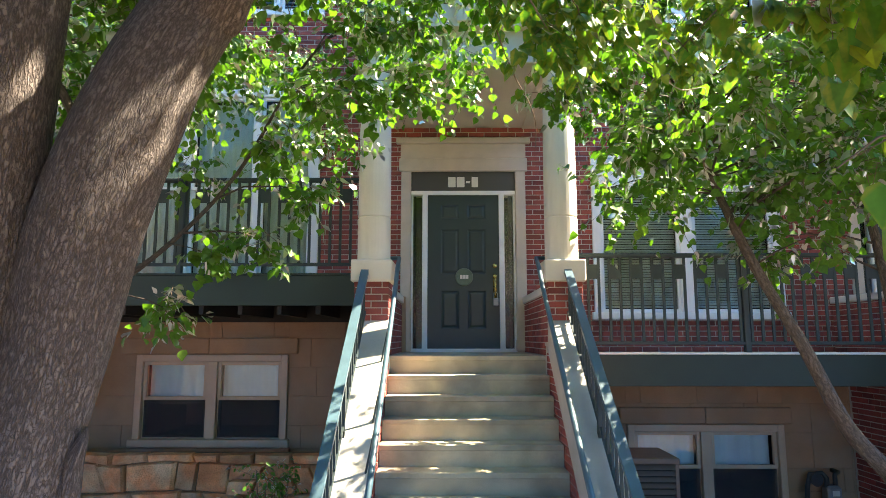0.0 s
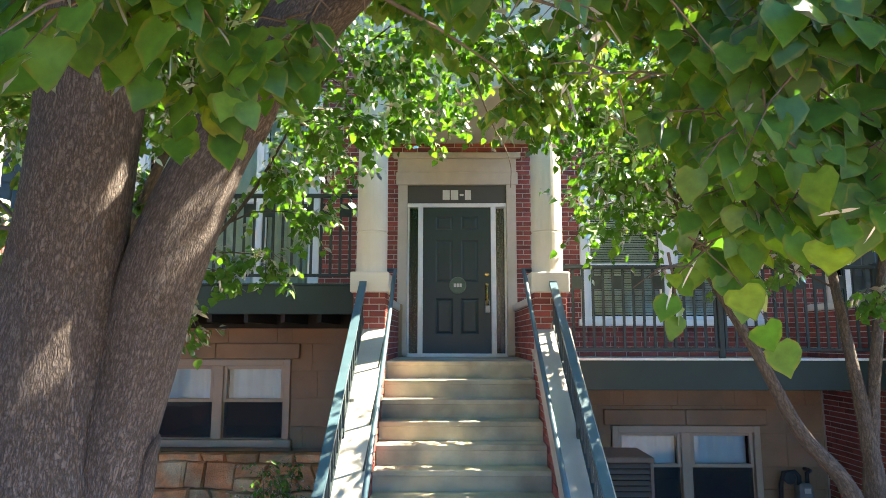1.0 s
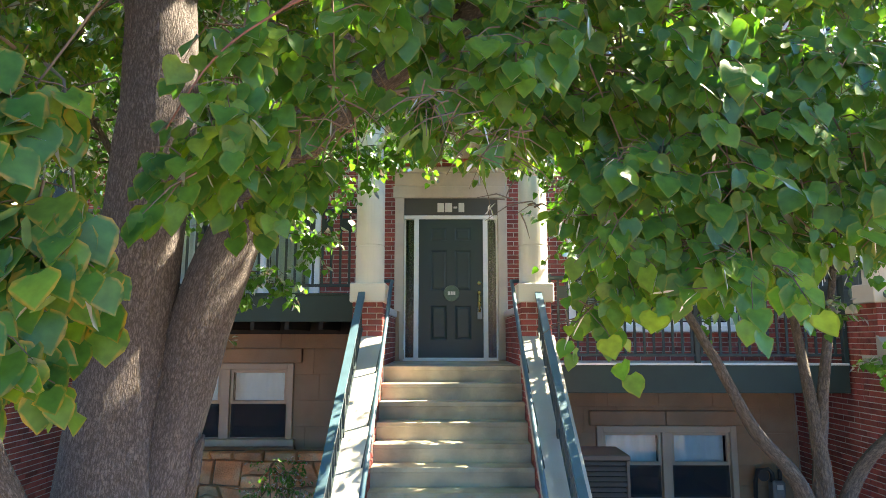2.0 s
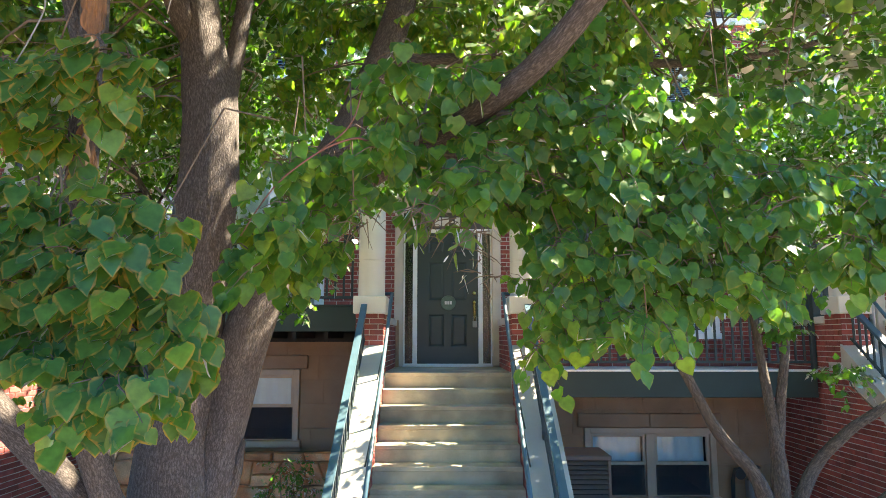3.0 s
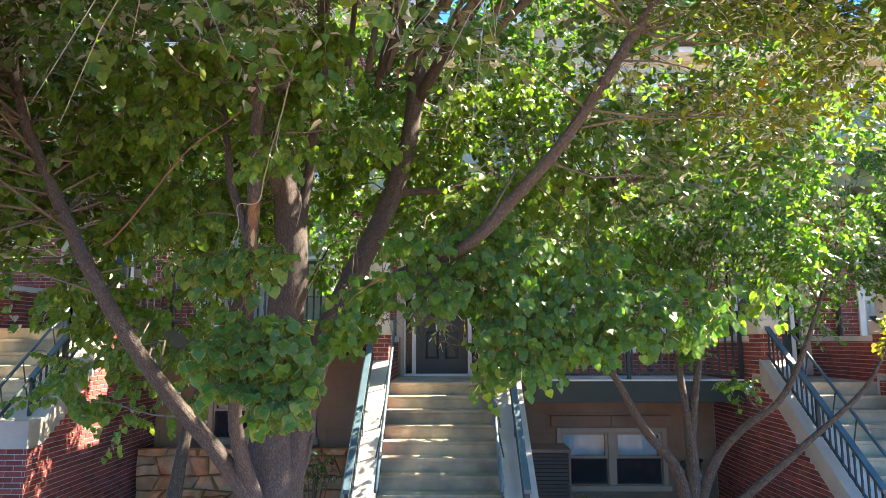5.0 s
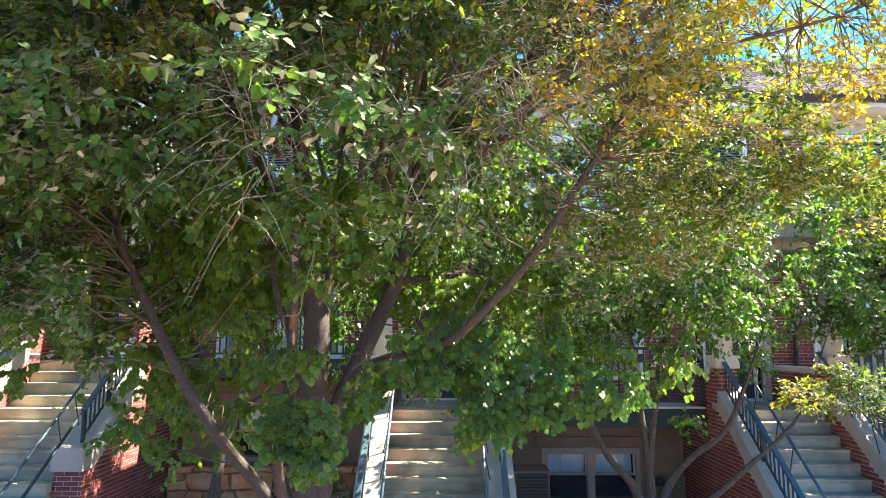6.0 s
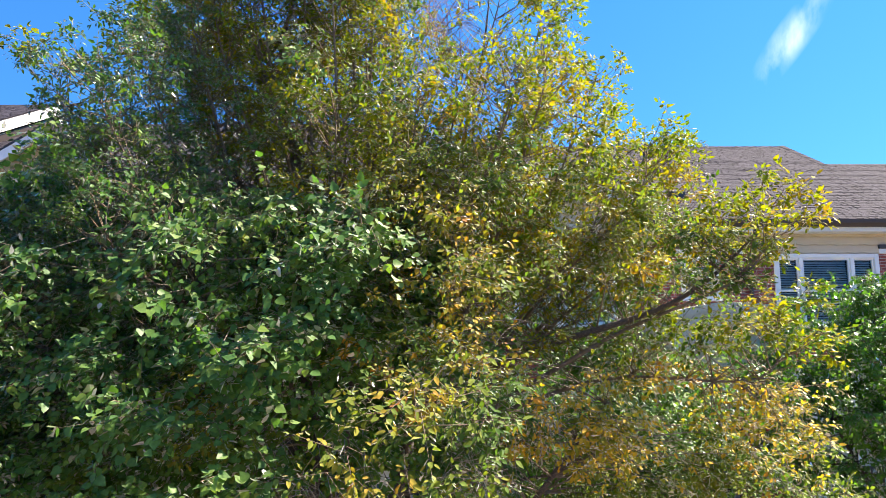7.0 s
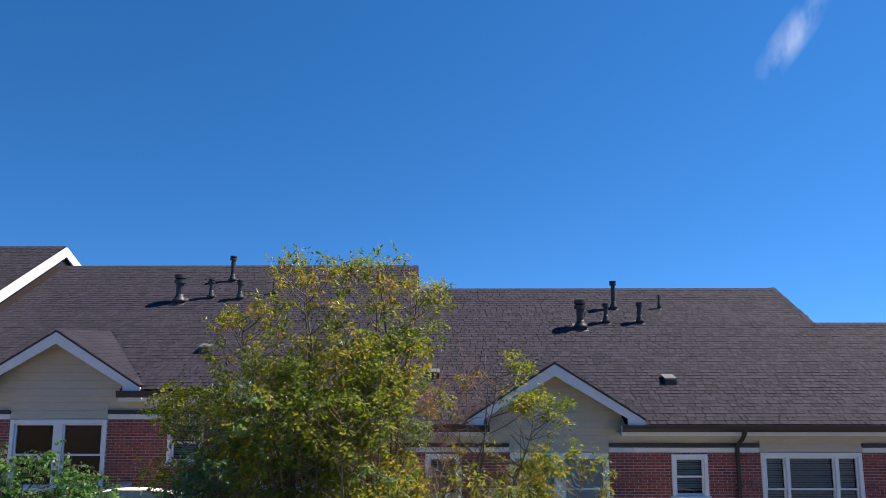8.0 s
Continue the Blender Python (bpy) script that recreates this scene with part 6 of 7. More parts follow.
limb_part(linden, "broken_stub", [(-0.905, -7.25, 1.86, 0.030), (-0.860, -7.26, 2.00, 0.026), (-0.838, -7.27, 2.09, 0.017), (-0.824, -7.27, 2.13, 0.009), (-0.820, -7.27, 2.15, 0.003)], BARK, 10, 0.35)
# torn bark wounds on one limb: a dark lip, rust-coloured inner bark, pale bare wood
def scar(line, z, half, wide, lift, mat, name, label, seed):
    """A patch on the limb's sunny flank, fitted to its round."""
    out_, side_ = Vector((0.45, -0.893, 0)), Vector((0.893, 0.45, 0))
    nu, nv, g = 6, 12, Geo()
    vs = []
    for j in range(nv + 1):
        v = -1 + 2 * j / nv
        zz = z + half * v
        c = Vector([float(np.interp(zz, line[:, 2], line[:, k])) for k in range(2)] + [zz])
        r = float(np.interp(zz, line[:, 2], line[:, 3]))
        w_ = wide * math.sqrt(max(0.02, 1 - v * v)) * (1 + 0.35 * noise.noise(Vector((v * 2.5, seed, 0))))
        for i in range(nu + 1):
            u = -1 + 2 * i / nu
            th = max(-1.3, min(1.3, u * w_ / r + 0.25 * noise.noise(Vector((v * 3, seed + 5, 0)))))
            vs.append(c + (out_ * math.cos(th) + side_ * math.sin(th)) * (r + lift - 0.003 * abs(u) + 0.003 * noise.noise(Vector((u * 3, v * 6, seed)))))
    g.add(vs, [(j * (nu + 1) + i, j * (nu + 1) + i + 1, (j + 1) * (nu + 1) + i + 1, (j + 1) * (nu + 1) + i) for j in range(nv) for i in range(nu)])
    part(name, g, mat, linden, label, smooth=True)


hurt = next(q for q in L if abs(q[0][0] + 1.12) < 0.01 and abs(q[0][2] - 1.6) < 0.01)
for z, half, wide, seed in ((3.03, 0.135, 0.036, 1.0), (3.33, 0.10, 0.024, 2.0), (3.50, 0.085, 0.034, 3.0)):
    scar(hurt, z, half, wide, 0.007, RUSTBARK, "torn_bark", "rust-brown torn bark", seed)
for z, half, wide, seed in ((3.05, 0.085, 0.017, 4.0), (3.36, 0.05, 0.010, 5.0)):
    scar(hurt, z, half, wide, 0.011, WOODCUT, "bare_wood", "pale bare wood in the wound", seed)
# long bare twigs hanging loose among the limbs
for name, mat, r, pts in (("hanging_twig", REDTWIG, 0.0055, [(-1.60, -8.75, 3.26), (-1.56, -8.7, 3.32), (-1.41, -8.7, 3.51), (-1.22, -8.68, 3.78), (-0.96, -8.6, 4.04), (-0.9, -8.5, 4.3)]),
                          ("hanging_twig", DEADTWIG, 0.0045, [(-0.73, -8.5, 4.33), (-0.80, -8.52, 3.97), (-0.87, -8.5, 3.70), (-0.90, -8.5, 3.54), (-1.01, -8.5, 3.52), (-1.00, -8.52, 3.39), (-1.07, -8.55, 3.18)]),
                          ("hanging_twig", DEADTWIG, 0.0035, [(-0.80, -8.5, 3.97), (-0.80, -8.53, 3.83), (-0.72, -8.55, 3.67), (-0.66, -8.52, 3.54), (-0.69, -8.5, 3.40)]),
                          ("hanging_twig", DEADTWIG, 0.0035, [(0.21, -8.4, 4.38), (0.16, -8.43, 4.20), (0.14, -8.4, 4.06), (0.10, -8.38, 3.90)]),
                          ("hanging_twig", REDTWIG, 0.004, [(-0.18, -8.2, 3.14), (-0.23, -8.3, 3.13), (-0.33, -8.3, 3.09), (-0.45, -8.32, 2.98), (-0.54, -8.3, 2.85)]),
                          ("hanging_twig", REDTWIG, 0.003, [(-0.33, -8.3, 3.09), (-0.24, -8.3, 3.17), (-0.21, -8.3, 3.27)]),
                          ("hanging_twig", DEADTWIG, 0.004, [(0.55, -5.6, 3.80), (0.68, -5.6, 3.67), (0.80, -5.6, 3.56), (0.90, -5.62, 3.45), (1.03, -5.6, 3.46), (1.00, -5.58, 3.37)]),
                          ("hanging_twig", TWIG, 0.004, [(0.03, -5.6, 3.9), (0.07, -5.6, 3.73), (0.14, -5.6, 3.54), (0.23, -5.6, 3.34), (0.24, -5.6, 3.18)])):
    line = smooth_line([(*p, r * (1 - 0.7 * k / len(pts))) for k, p in enumerate(pts)], 6)
    g = Geo()
    g.tube([(q[0] + 0.008 * noise.noise(Vector((q[2] * 9, 1, 0))), q[1], q[2] + 0.006 * noise.noise(Vector((q[0] * 9, 2, 0)))) for q in line], [q[3] for q in line], 6)
    part(name, g, mat, linden, smooth=True)
# hanging curtains of large leaves: an outline (x, z) at a depth, filled with sprays
LEFT_EDGE = [(-1.17, 2.66), (-1.05, 2.92), (-0.82, 2.93), (-0.66, 2.82), (-0.60, 2.58), (-0.66, 2.42), (-0.80, 2.38), (-0.92, 2.50), (-1.08, 2.52)]
TIER_EDGE = [(-1.24, 3.12), (-1.05, 3.28), (-0.72, 3.27), (-0.70, 3.16), (-0.90, 3.08), (-1.1, 3.05)]
MID_EDGE = [(-0.46, 3.08), (-0.34, 3.25), (-0.22, 3.35), (-0.03, 3.39), (0.16, 3.35), (0.18, 2.92), (0.24, 2.75), (0.18, 2.7), (0.1, 2.78), (-0.06, 2.92), (-0.21, 2.92), (-0.33, 2.77), (-0.53, 2.75), (-0.57, 2.88)]
RIGHT_EDGE = [(0.2, 3.45), (0.36, 3.5), (0.86, 3.44), (1.34, 3.25), (1.82, 3.08), (1.77, 2.8), (1.23, 2.8), (1.04, 2.71), (0.84, 2.64), (0.66, 2.58), (0.47, 2.56), (0.35, 2.48), (0.24, 2.52), (0.28, 2.63), (0.34, 2.8), (0.19, 3.0)]


def in_outline(x, z, edge):
    odd = False
    for (ax, az), (bx, bz) in zip(edge, edge[1:] + edge[:1]):
        if (az > z) != (bz > z) and x < ax + (bx - ax) * (z - az) / (bz - az):
            odd = not odd
    return odd


def curtain(edge, y, dy, n, r, apart, q):
    out, xs, zs = [], [a for a, b in edge], [b for a, b in edge]
    for k in range(6000):
        x, z = q.uniform(min(xs), max(xs)), q.uniform(min(zs), max(zs)) 
        if len(out) < n and in_outline(x, z, edge) and all((x - o[0]) ** 2 + (z - o[2]) ** 2 > apart ** 2 for o in out):
            out.append((x, y + q.uniform(-dy, dy), z + 0.03, r))
    return out


pick = random.Random(3)
left_low = curtain(LEFT_EDGE, -8.47, 0.12, 60, 0.10, 0.055, pick) + curtain(TIER_EDGE, -8.50, 0.10, 16, 0.09, 0.06, pick)
left_low = [c for c in left_low if not (-1.0 < c[0] < -0.84 and c[2] > 2.9 and c[2] < 3.2)]
low = curtain(MID_EDGE, -8.10, 0.16, 36, 0.12, 0.07, pick) + curtain(RIGHT_EDGE, -7.95, 0.16, 110, 0.13, 0.066, pick)
low = [c for c in low if c[1] < -8.3 or c[2] > 2.40 + 0.554 * (c[1] + 8.47) or c[0] + 0.16 > 0.66 * (c[1] + 8.47)]


def sunny_gap(c):
    """Where the low curtain opens towards the lit small tree beyond."""
    return c[0] > 0.93 + 0.41 * (c[1] + 8.0) and c[2] > 3.14 + 0.265 * (c[1] + 8.0)


low = [c for k, c in enumerate(low) if not sunny_gap(c) or k % 3 == 0]
hang = Geo()
for x, y, z, r in (left_low + low)[::9]:
    dx, dy = pick.uniform(-0.25, 0.25), pick.uniform(-0.1, 0.35)
    top = (x + dx, y + dy, z + pick.uniform(0.3, 0.5))
    if clear_of_gap(np.array([top, (x, y, z)]), 0.35).all():
        hang.tube([top, (x + dx * 0.5, y + dy * 0.4, z + 0.35), (x, y, z)], [0.004, 0.003, 0.002], 5)
part("branchwork", hang, TWIG, linden, kind="stuff", smooth=True)
add_leaves(linden, "crown", left_low, 25, 0.062, HEART, LIN_GREEN, rng, "large heart-shaped leaves with browned rims", droop=0.6, flat=0.4, per_twig=5, face=(0.1, -0.75, 0.65), gap=0.30, start=0.72, hang=0.7, loose=0.6)
add_leaves(linden, "crown", low, 35, 0.054, HEART, LIN_PLAIN, rng, "large heart-shaped green leaves", droop=0.75, flat=0.5, per_twig=5, face=(0.0, -0.8, 0.6), gap=0.30, start=0.72, hang=0.9, loose=0.8)
# the crown: bushy clumps inside an uneven egg
RAD = [(3.4, 2.6), (4.2, 3.5), (5.0, 4.2), (6.0, 4.45), (7.0, 3.9), (8.0, 3.15), (9.0, 2.45), (10.0, 1.45), (11.0, 0.75), (11.5, 0.3)]
rz, rr = [q[0] for q in RAD], [q[1] for q in RAD]
green, turning = [], []
for k in range(1900):
    z = pick.uniform(3.5, 11.4)
    R = float(np.interp(z, rz, rr))
    if pick.random() > (R / 4.25) ** 1.3 + 0.10:
        continue
    a, q = pick.uniform(0, 2 * math.pi), math.sqrt(pick.uniform(0.30, 1.0))
    bump = 1 + 0.24 * noise.noise(Vector((math.cos(a) * 1.6, math.sin(a) * 1.6, z * 0.55)))
    x, y = -1.05 + 0.05 * max(0.0, 7.0 - z) + math.cos(a) * R * q * bump, -7.7 + math.sin(a) * R * 0.80 * q * bump
    if z < 4.6 and y > -6.4:
        continue
    if z < 3.7 + 0.30 * max(0.0, -8.4 - y):
        continue
    if -1.5 < x < 1.1 and y < -7.3 and z < 2.9 + 0.554 * (y + 11.31) and pick.random() < 0.85:
        continue
    if noise.noise(Vector((x * 0.8, y * 0.8, z * 0.8))) < -0.24 or (z > 7.2 and pick.random() < 0.9):
        continue
    turn = x + 0.25 * (-8.0 - y) + 0.45 * (z - 7.0) + 1.2 * noise.noise(Vector((x * 0.5, y * 0.5 + 9, z * 0.5))) > -0.3
    if y > -8.7 and z < 5.8 + 0.8 * max(0.0, y + 8.0):
        turn = False
    (turning if turn else green).append((x, y, z, pick.uniform(0.32, 0.52)))
for k in range(100):
    x, y = pick.uniform(-4.6, -2.1), pick.uniform(-9.8, -7.0)
    green.append((x, y, pick.uniform(3.2 + 0.35 * max(0.0, -8.6 - y), 5.2), pick.uniform(0.3, 0.45)))
green += [c for c in egg(70, (-1.0, -9.2, 5.4), (1.7, 0.7, 1.3), 33, 4.0) if c[2] > 3.0 + 0.554 * (c[1] + 11.31)]
turning += egg(45, (0.1, -9.3, 6.8), (1.1, 0.6, 1.0), 35, size=(0.24, 0.38))
# upright shoots of the top: a fan of rising branches, each with side twigs that carry the leaves
TIPS = [(2.75, -10.0, 6.7), (3.0, -9.6, 5.9), (-1.38, -8.4, 11.15), (-0.61, -7.54, 11.3), (-0.14, -7.8, 10.95), (-2.3, -7.9, 10.6), (-3.1, -7.6, 9.6), (0.95, -7.8, 9.9), (1.40, -7.9, 9.5), (2.0, -7.8, 8.7), (2.6, -8.0, 7.7), (2.2, -9.0, 7.5), (1.6, -8.8, 8.0), (2.5, -8.6, 7.1), (-2.6, -8.2, 9.5), (-2.0, -8.4, 9.9), (-3.0, -8.0, 8.7), (-1.7, -8.6, 9.3), (-2.4, -7.5, 9.2), (-2.2, -8.7, 8.8), (-0.3, -8.3, 10.3)]
while len(TIPS) < 70:
    a, r = pick.uniform(0, 2 * math.pi), 3.6 * math.sqrt(pick.random())
    x, y = -1.05 + r * math.cos(a), -7.8 + 0.7 * r * math.sin(a)
    TIPS.append((x, y, 11.2 - 0.72 * r - 0.05 * r * r - pick.uniform(0.0, 1.6) - 0.9 * (x < -3.2)))
shoots, sprays, green_sprays, side_a, side_b = Geo(), [], [], [], []
for tx, ty, tz in TIPS:
    low_z = max(4.9, tz - pick.uniform(3.0, 4.4))
    bx, by = -0.7 + 0.35 * (tx + 0.7), -7.5 + 0.40 * (ty + 7.5)
    line = smooth_line([(bx, by, low_z, 0.028), (bx + 0.5 * (tx - bx) + pick.uniform(-0.1, 0.1), by + 0.4 * (ty - by), low_z + 0.45 * (tz - low_z), 0.018), (tx - 0.08 * (tx - bx), ty, tz - 0.5, 0.008), (tx, ty, tz, 0.003)], 6)
    shoots.tube([tuple(q[:3]) for q in line], [q[3] for q in line], 7, 0.1)
    L.append(line)
    n = len(line)
    for k in range(4, n):
        q, s = line[k], k / n
        for again in range(5 if s < 0.7 else 3):
            a, ln = pick.uniform(0, 2 * math.pi), (1 - s) * 0.75 + pick.uniform(0.10, 0.25)
            e = (q[0] + math.cos(a) * ln, q[1] + math.sin(a) * ln, q[2] + ln * pick.uniform(0.4, 1.1))
            side_a.append(tuple(q[:3]))
            side_b.append(e)
            bare_spot = (e[0] - 0.55) ** 2 / 0.55 + (e[2] - 9.1) ** 2 / 1.9 < 1.0
            if pick.random() < (0.88 if bare_spot else 0.34):
                continue
            leafy = (e[0], e[1], e[2], pick.uniform(0.15, 0.24))
            turned = e[0] + 0.45 * (e[2] - 8.0) + 1.1 * noise.noise(Vector((e[0] * 0.7, e[1] * 0.7, e[2] * 0.7))) > -1.8 or (e[0] < -2.8 and e[2] > 8.2)
            (sprays if turned else green_sprays).append(leafy)
part("shoot_layer", shoots, BARK2, linden, kind="stuff", smooth=True)
side_a, side_b = np.array(side_a), np.array(side_b)
st = new("twigwork", twig_mesh("twigwork", side_a, (side_a + side_b) / 2 - np.array([0, 0, 0.03]), side_b, np.full(len(side_a), 0.0055), TWIG))
st.parent = linden
tagged(st, "thin rising side twigs", "", "", "stuff")
add_leaves(linden, "crown", sprays, 58, 0.056, OVAL, LIN_TOP, rng, "olive and yellow leaves on rising twigs", droop=-0.1, per_twig=9, axis=(-1.0, -7.4), hang=0.05)
add_leaves(linden, "crown", green_sprays, 81, 0.050, OVAL, LIN_DARK, rng, "green leaves on rising twigs", droop=-0.05, per_twig=9, axis=(-1.0, -7.4), hang=0.1)
# a turning limb low on the sunny side
turning += egg(10, (2.5, -9.8, 6.35), (0.5, 0.3, 0.4), 58, size=(0.2, 0.32)) + egg(38, (2.8, -8.9, 4.5), (1.3, 0.6, 0.65), 51, size=(0.26, 0.42)) + egg(12, (-1.6, -9.9, 5.2), (0.6, 0.3, 0.4), 52, size=(0.24, 0.36)) + egg(10, (3.9, -7.0, 2.95), (0.42, 0.35, 0.33), 53, size=(0.18, 0.28))
green += egg(60, (-2.6, -9.2, 4.9), (1.5, 0.8, 1.3), 55, size=(0.3, 0.45)) + egg(24, (-0.9, -9.0, 6.4), (1.6, 0.8, 0.9), 56, size=(0.3, 0.45))
for k in range(14):
    turning.append((pick.uniform(1.4, 3.3), pick.uniform(-9.6, -7.8), pick.uniform(3.9, 6.2), pick.uniform(0.28, 0.42)))
# the leafy ceiling over the steps, and leaves beside and beyond the stems
ceiling_leaves = []
while len(ceiling_leaves) < 140:
    x, y, z = pick.uniform(-3.3, 2.3), pick.uniform(-8.0, -5.6), pick.uniform(3.1, 5.0)
    front = y < -6.95 and -1.45 < x < 1.9
    if z > 2.62 + 0.56 * (y + 8.47) and not front and (abs(x) > 0.5 or z > 3.4):
        ceiling_leaves.append((x, y, z, 0.26))
# clumps added between sun and trunk to keep a sun patch off the bark
for x, z in ((-0.1, 4.2), (-0.35, 3.95), (0.2, 4.5), (0.1, 4.1), (-0.2, 4.5), (-0.55, 4.3)):
    ceiling_leaves.append((x, -6.85, z, 0.26))
for x, y, z, r in egg(30, (-0.95, -8.35, 4.25), (0.9, 0.35, 0.55), 61):
    ceiling_leaves.append((x, y, z, 0.24))
while len(ceiling_leaves) < 188:
    x, y = pick.uniform(0.05, 1.35), pick.uniform(-6.0, -5.3)
    ceiling_leaves.append((x, y, pick.uniform(3.6, 4.2) + 0.3 * (y + 5.6), 0.22))
for k in range(14):
    ceiling_leaves.append((pick.uniform(0.35, 1.5), pick.uniform(-7.7, -7.0), pick.uniform(3.5, 4.1), 0.24))
for k in range(15):
    ceiling_leaves.append((pick.uniform(0.5, 1.8), pick.uniform(-7.5, -6.9), pick.uniform(3.05, 3.5), 0.20))
for k in range(13):
    ceiling_leaves.append((pick.uniform(-2.75, -1.75), pick.uniform(-7.4, -6.9), pick.uniform(2.3, 3.1), 0.24))
for k in range(6):
    ceiling_leaves.append((pick.uniform(0.1, 0.45), pick.uniform(-7.5, -7.3), pick.uniform(3.6, 3.95), 0.2))
for k in range(18):
    ceiling_leaves.append((pick.uniform(-2.5, -1.4), pick.uniform(-8.2, -7.2), pick.uniform(3.1, 4.3), 0.26))
for x, z in ((-2.6, 3.3), (-2.3, 3.0), (-2.9, 2.8), (-2.5, 2.5), (-2.2, 2.3), (-3.1, 3.3), (-2.0, 3.4), (-2.7, 2.2), (-3.3, 2.6), (-1.9, 2.8), (-3.0, 2.3), (-2.8, 2.6), (-3.4, 2.4)):
    ceiling_leaves.append((x, -6.2, z, 0.30))
ceiling_leaves = [c for k, c in enumerate(ceiling_leaves) if not sunny_gap(c) or k % 5 == 0]
add_leaves(linden, "crown", ceiling_leaves, 81, 0.063, HEART_LITE, LIN_PLAIN, rng, "large heart-shaped green leaves", droop=0.7, flat=0.6, per_twig=9, face=(0.0, -0.6, 0.7), hang=0.85, loose=0.75)
turning += egg(30, (2.55, -8.95, 4.2), (1.15, 0.5, 0.75), 64, size=(0.22, 0.36))
turning = [c for c in turning if not (c[1] < -9.1 and 0.7 < c[0] < 3.6 and 4.0 < c[2] < 6.0)]
feeders(linden, green + turning + ceiling_leaves, L, BARK2, rng, 0.007)
add_leaves(linden, "crown", green, 168, 0.060, BROAD, LIN_DARK, rng, "dense dark green leaves of the crown", droop=0.3, per_twig=14, axis=(-1.0, -7.4), hang=0.2)
add_leaves(linden, "crown", turning, 165, 0.054, OVAL, LIN_TURN, rng, "yellow and olive turning leaves", droop=0.25, per_twig=14, flat=0.45, axis=(-1.0, -7.4), hang=0.15)
orange = egg(36, (1.6, -9.55, 5.05), (0.9, 0.4, 0.45), 38, size=(0.2, 0.34)) + egg(50, (2.4, -9.4, 5.05), (1.2, 0.5, 0.55), 31, size=(0.24, 0.38)) + egg(14, (0.4, -9.7, 5.6), (1.0, 0.5, 0.4), 32, size=(0.2, 0.3)) + egg(18, (1.8, -8.9, 6.5), (0.9, 0.5, 0.5), 36, size=(0.2, 0.3)) + egg(10, (0.2, -9.9, 6.2), (0.6, 0.3, 0.5), 37, size=(0.2, 0.3))
feeders(linden, orange, L, BARK2, rng, 0.007)
add_leaves(linden, "crown", orange, 68, 0.054, OVAL, LIN_ORANGE, rng, "orange and golden leaves of one sunny limb", droop=0.2, per_twig=14, flat=0.4, axis=(-1.0, -7.4), hang=0.12)
# seed bracts and bare twigs among the leaves
add_leaves(linden, "bract_layer", left_low + low, 3, 0.050, STRAP, BRACT, rng, "pale green strap-shaped bracts", droop=0.5, per_twig=3, spread=0.7)
bare = [(pick.uniform(-1.1, 1.0), pick.uniform(-10.2, -9.5), pick.uniform(4.2, 5.6), 0.5) for k in range(15)]
(_p, _t, _u, _s), (ba, bm, bb) = foliage(bare, 90, 0.05, rng, droop=0.8, per_twig=6, spread=1.1)
fans = [(pick.uniform(-0.1, 0.7), -7.9 + pick.uniform(-0.4, 0.4), 8.3 + 0.12 * k, 0.42) for k in range(14)]
(_p, _t, _u, _s), (fa, fm, fb) = foliage(fans, 110, 0.05, rng, droop=-0.9, per_twig=6, spread=1.2)
rt = new("red_twigwork", twig_mesh("red_twigwork", fa, fm, fb, np.full(len(fa), 0.004), REDTWIG))
rt.parent = linden
tagged(rt, "upright reddish twigs almost bare of leaves", "", "", "stuff")
dt = new("bare_twigwork", twig_mesh("bare_twigwork", ba, bm, bb, np.full(len(ba), 0.0028), DEADTWIG))
dt.parent = linden
tagged(dt, "pale leafless twigs", "", "", "stuff")


def small_tree(name, label, stems, clumps, seed, per=140, leaf=0.066, mat=SMALL_LEAF, bark=BARK3):
    r = np.random.default_rng(seed)
    t = thing(name, label, "tree", "small trees by the houses")
    q = random.Random(seed)
    bent = [[s[0]] + [(x + q.uniform(-0.05, 0.05), y + q.uniform(-0.05, 0.05), z, w) for x, y, z, w in s[1:]] for s in stems]
    lines = [limb_part(t, "stem", [(x, y, z, w * 0.84) for x, y, z, w in s], bark, 12, 0.22, 6) for s in bent]
    feeders(t, clumps, lines, bark, r, 0.010)
    add_leaves(t, "crown", clumps, per, leaf, BROAD, mat, r, "small broad bright green leaves", droop=0.45, per_twig=9, gap=0.4)
    return t


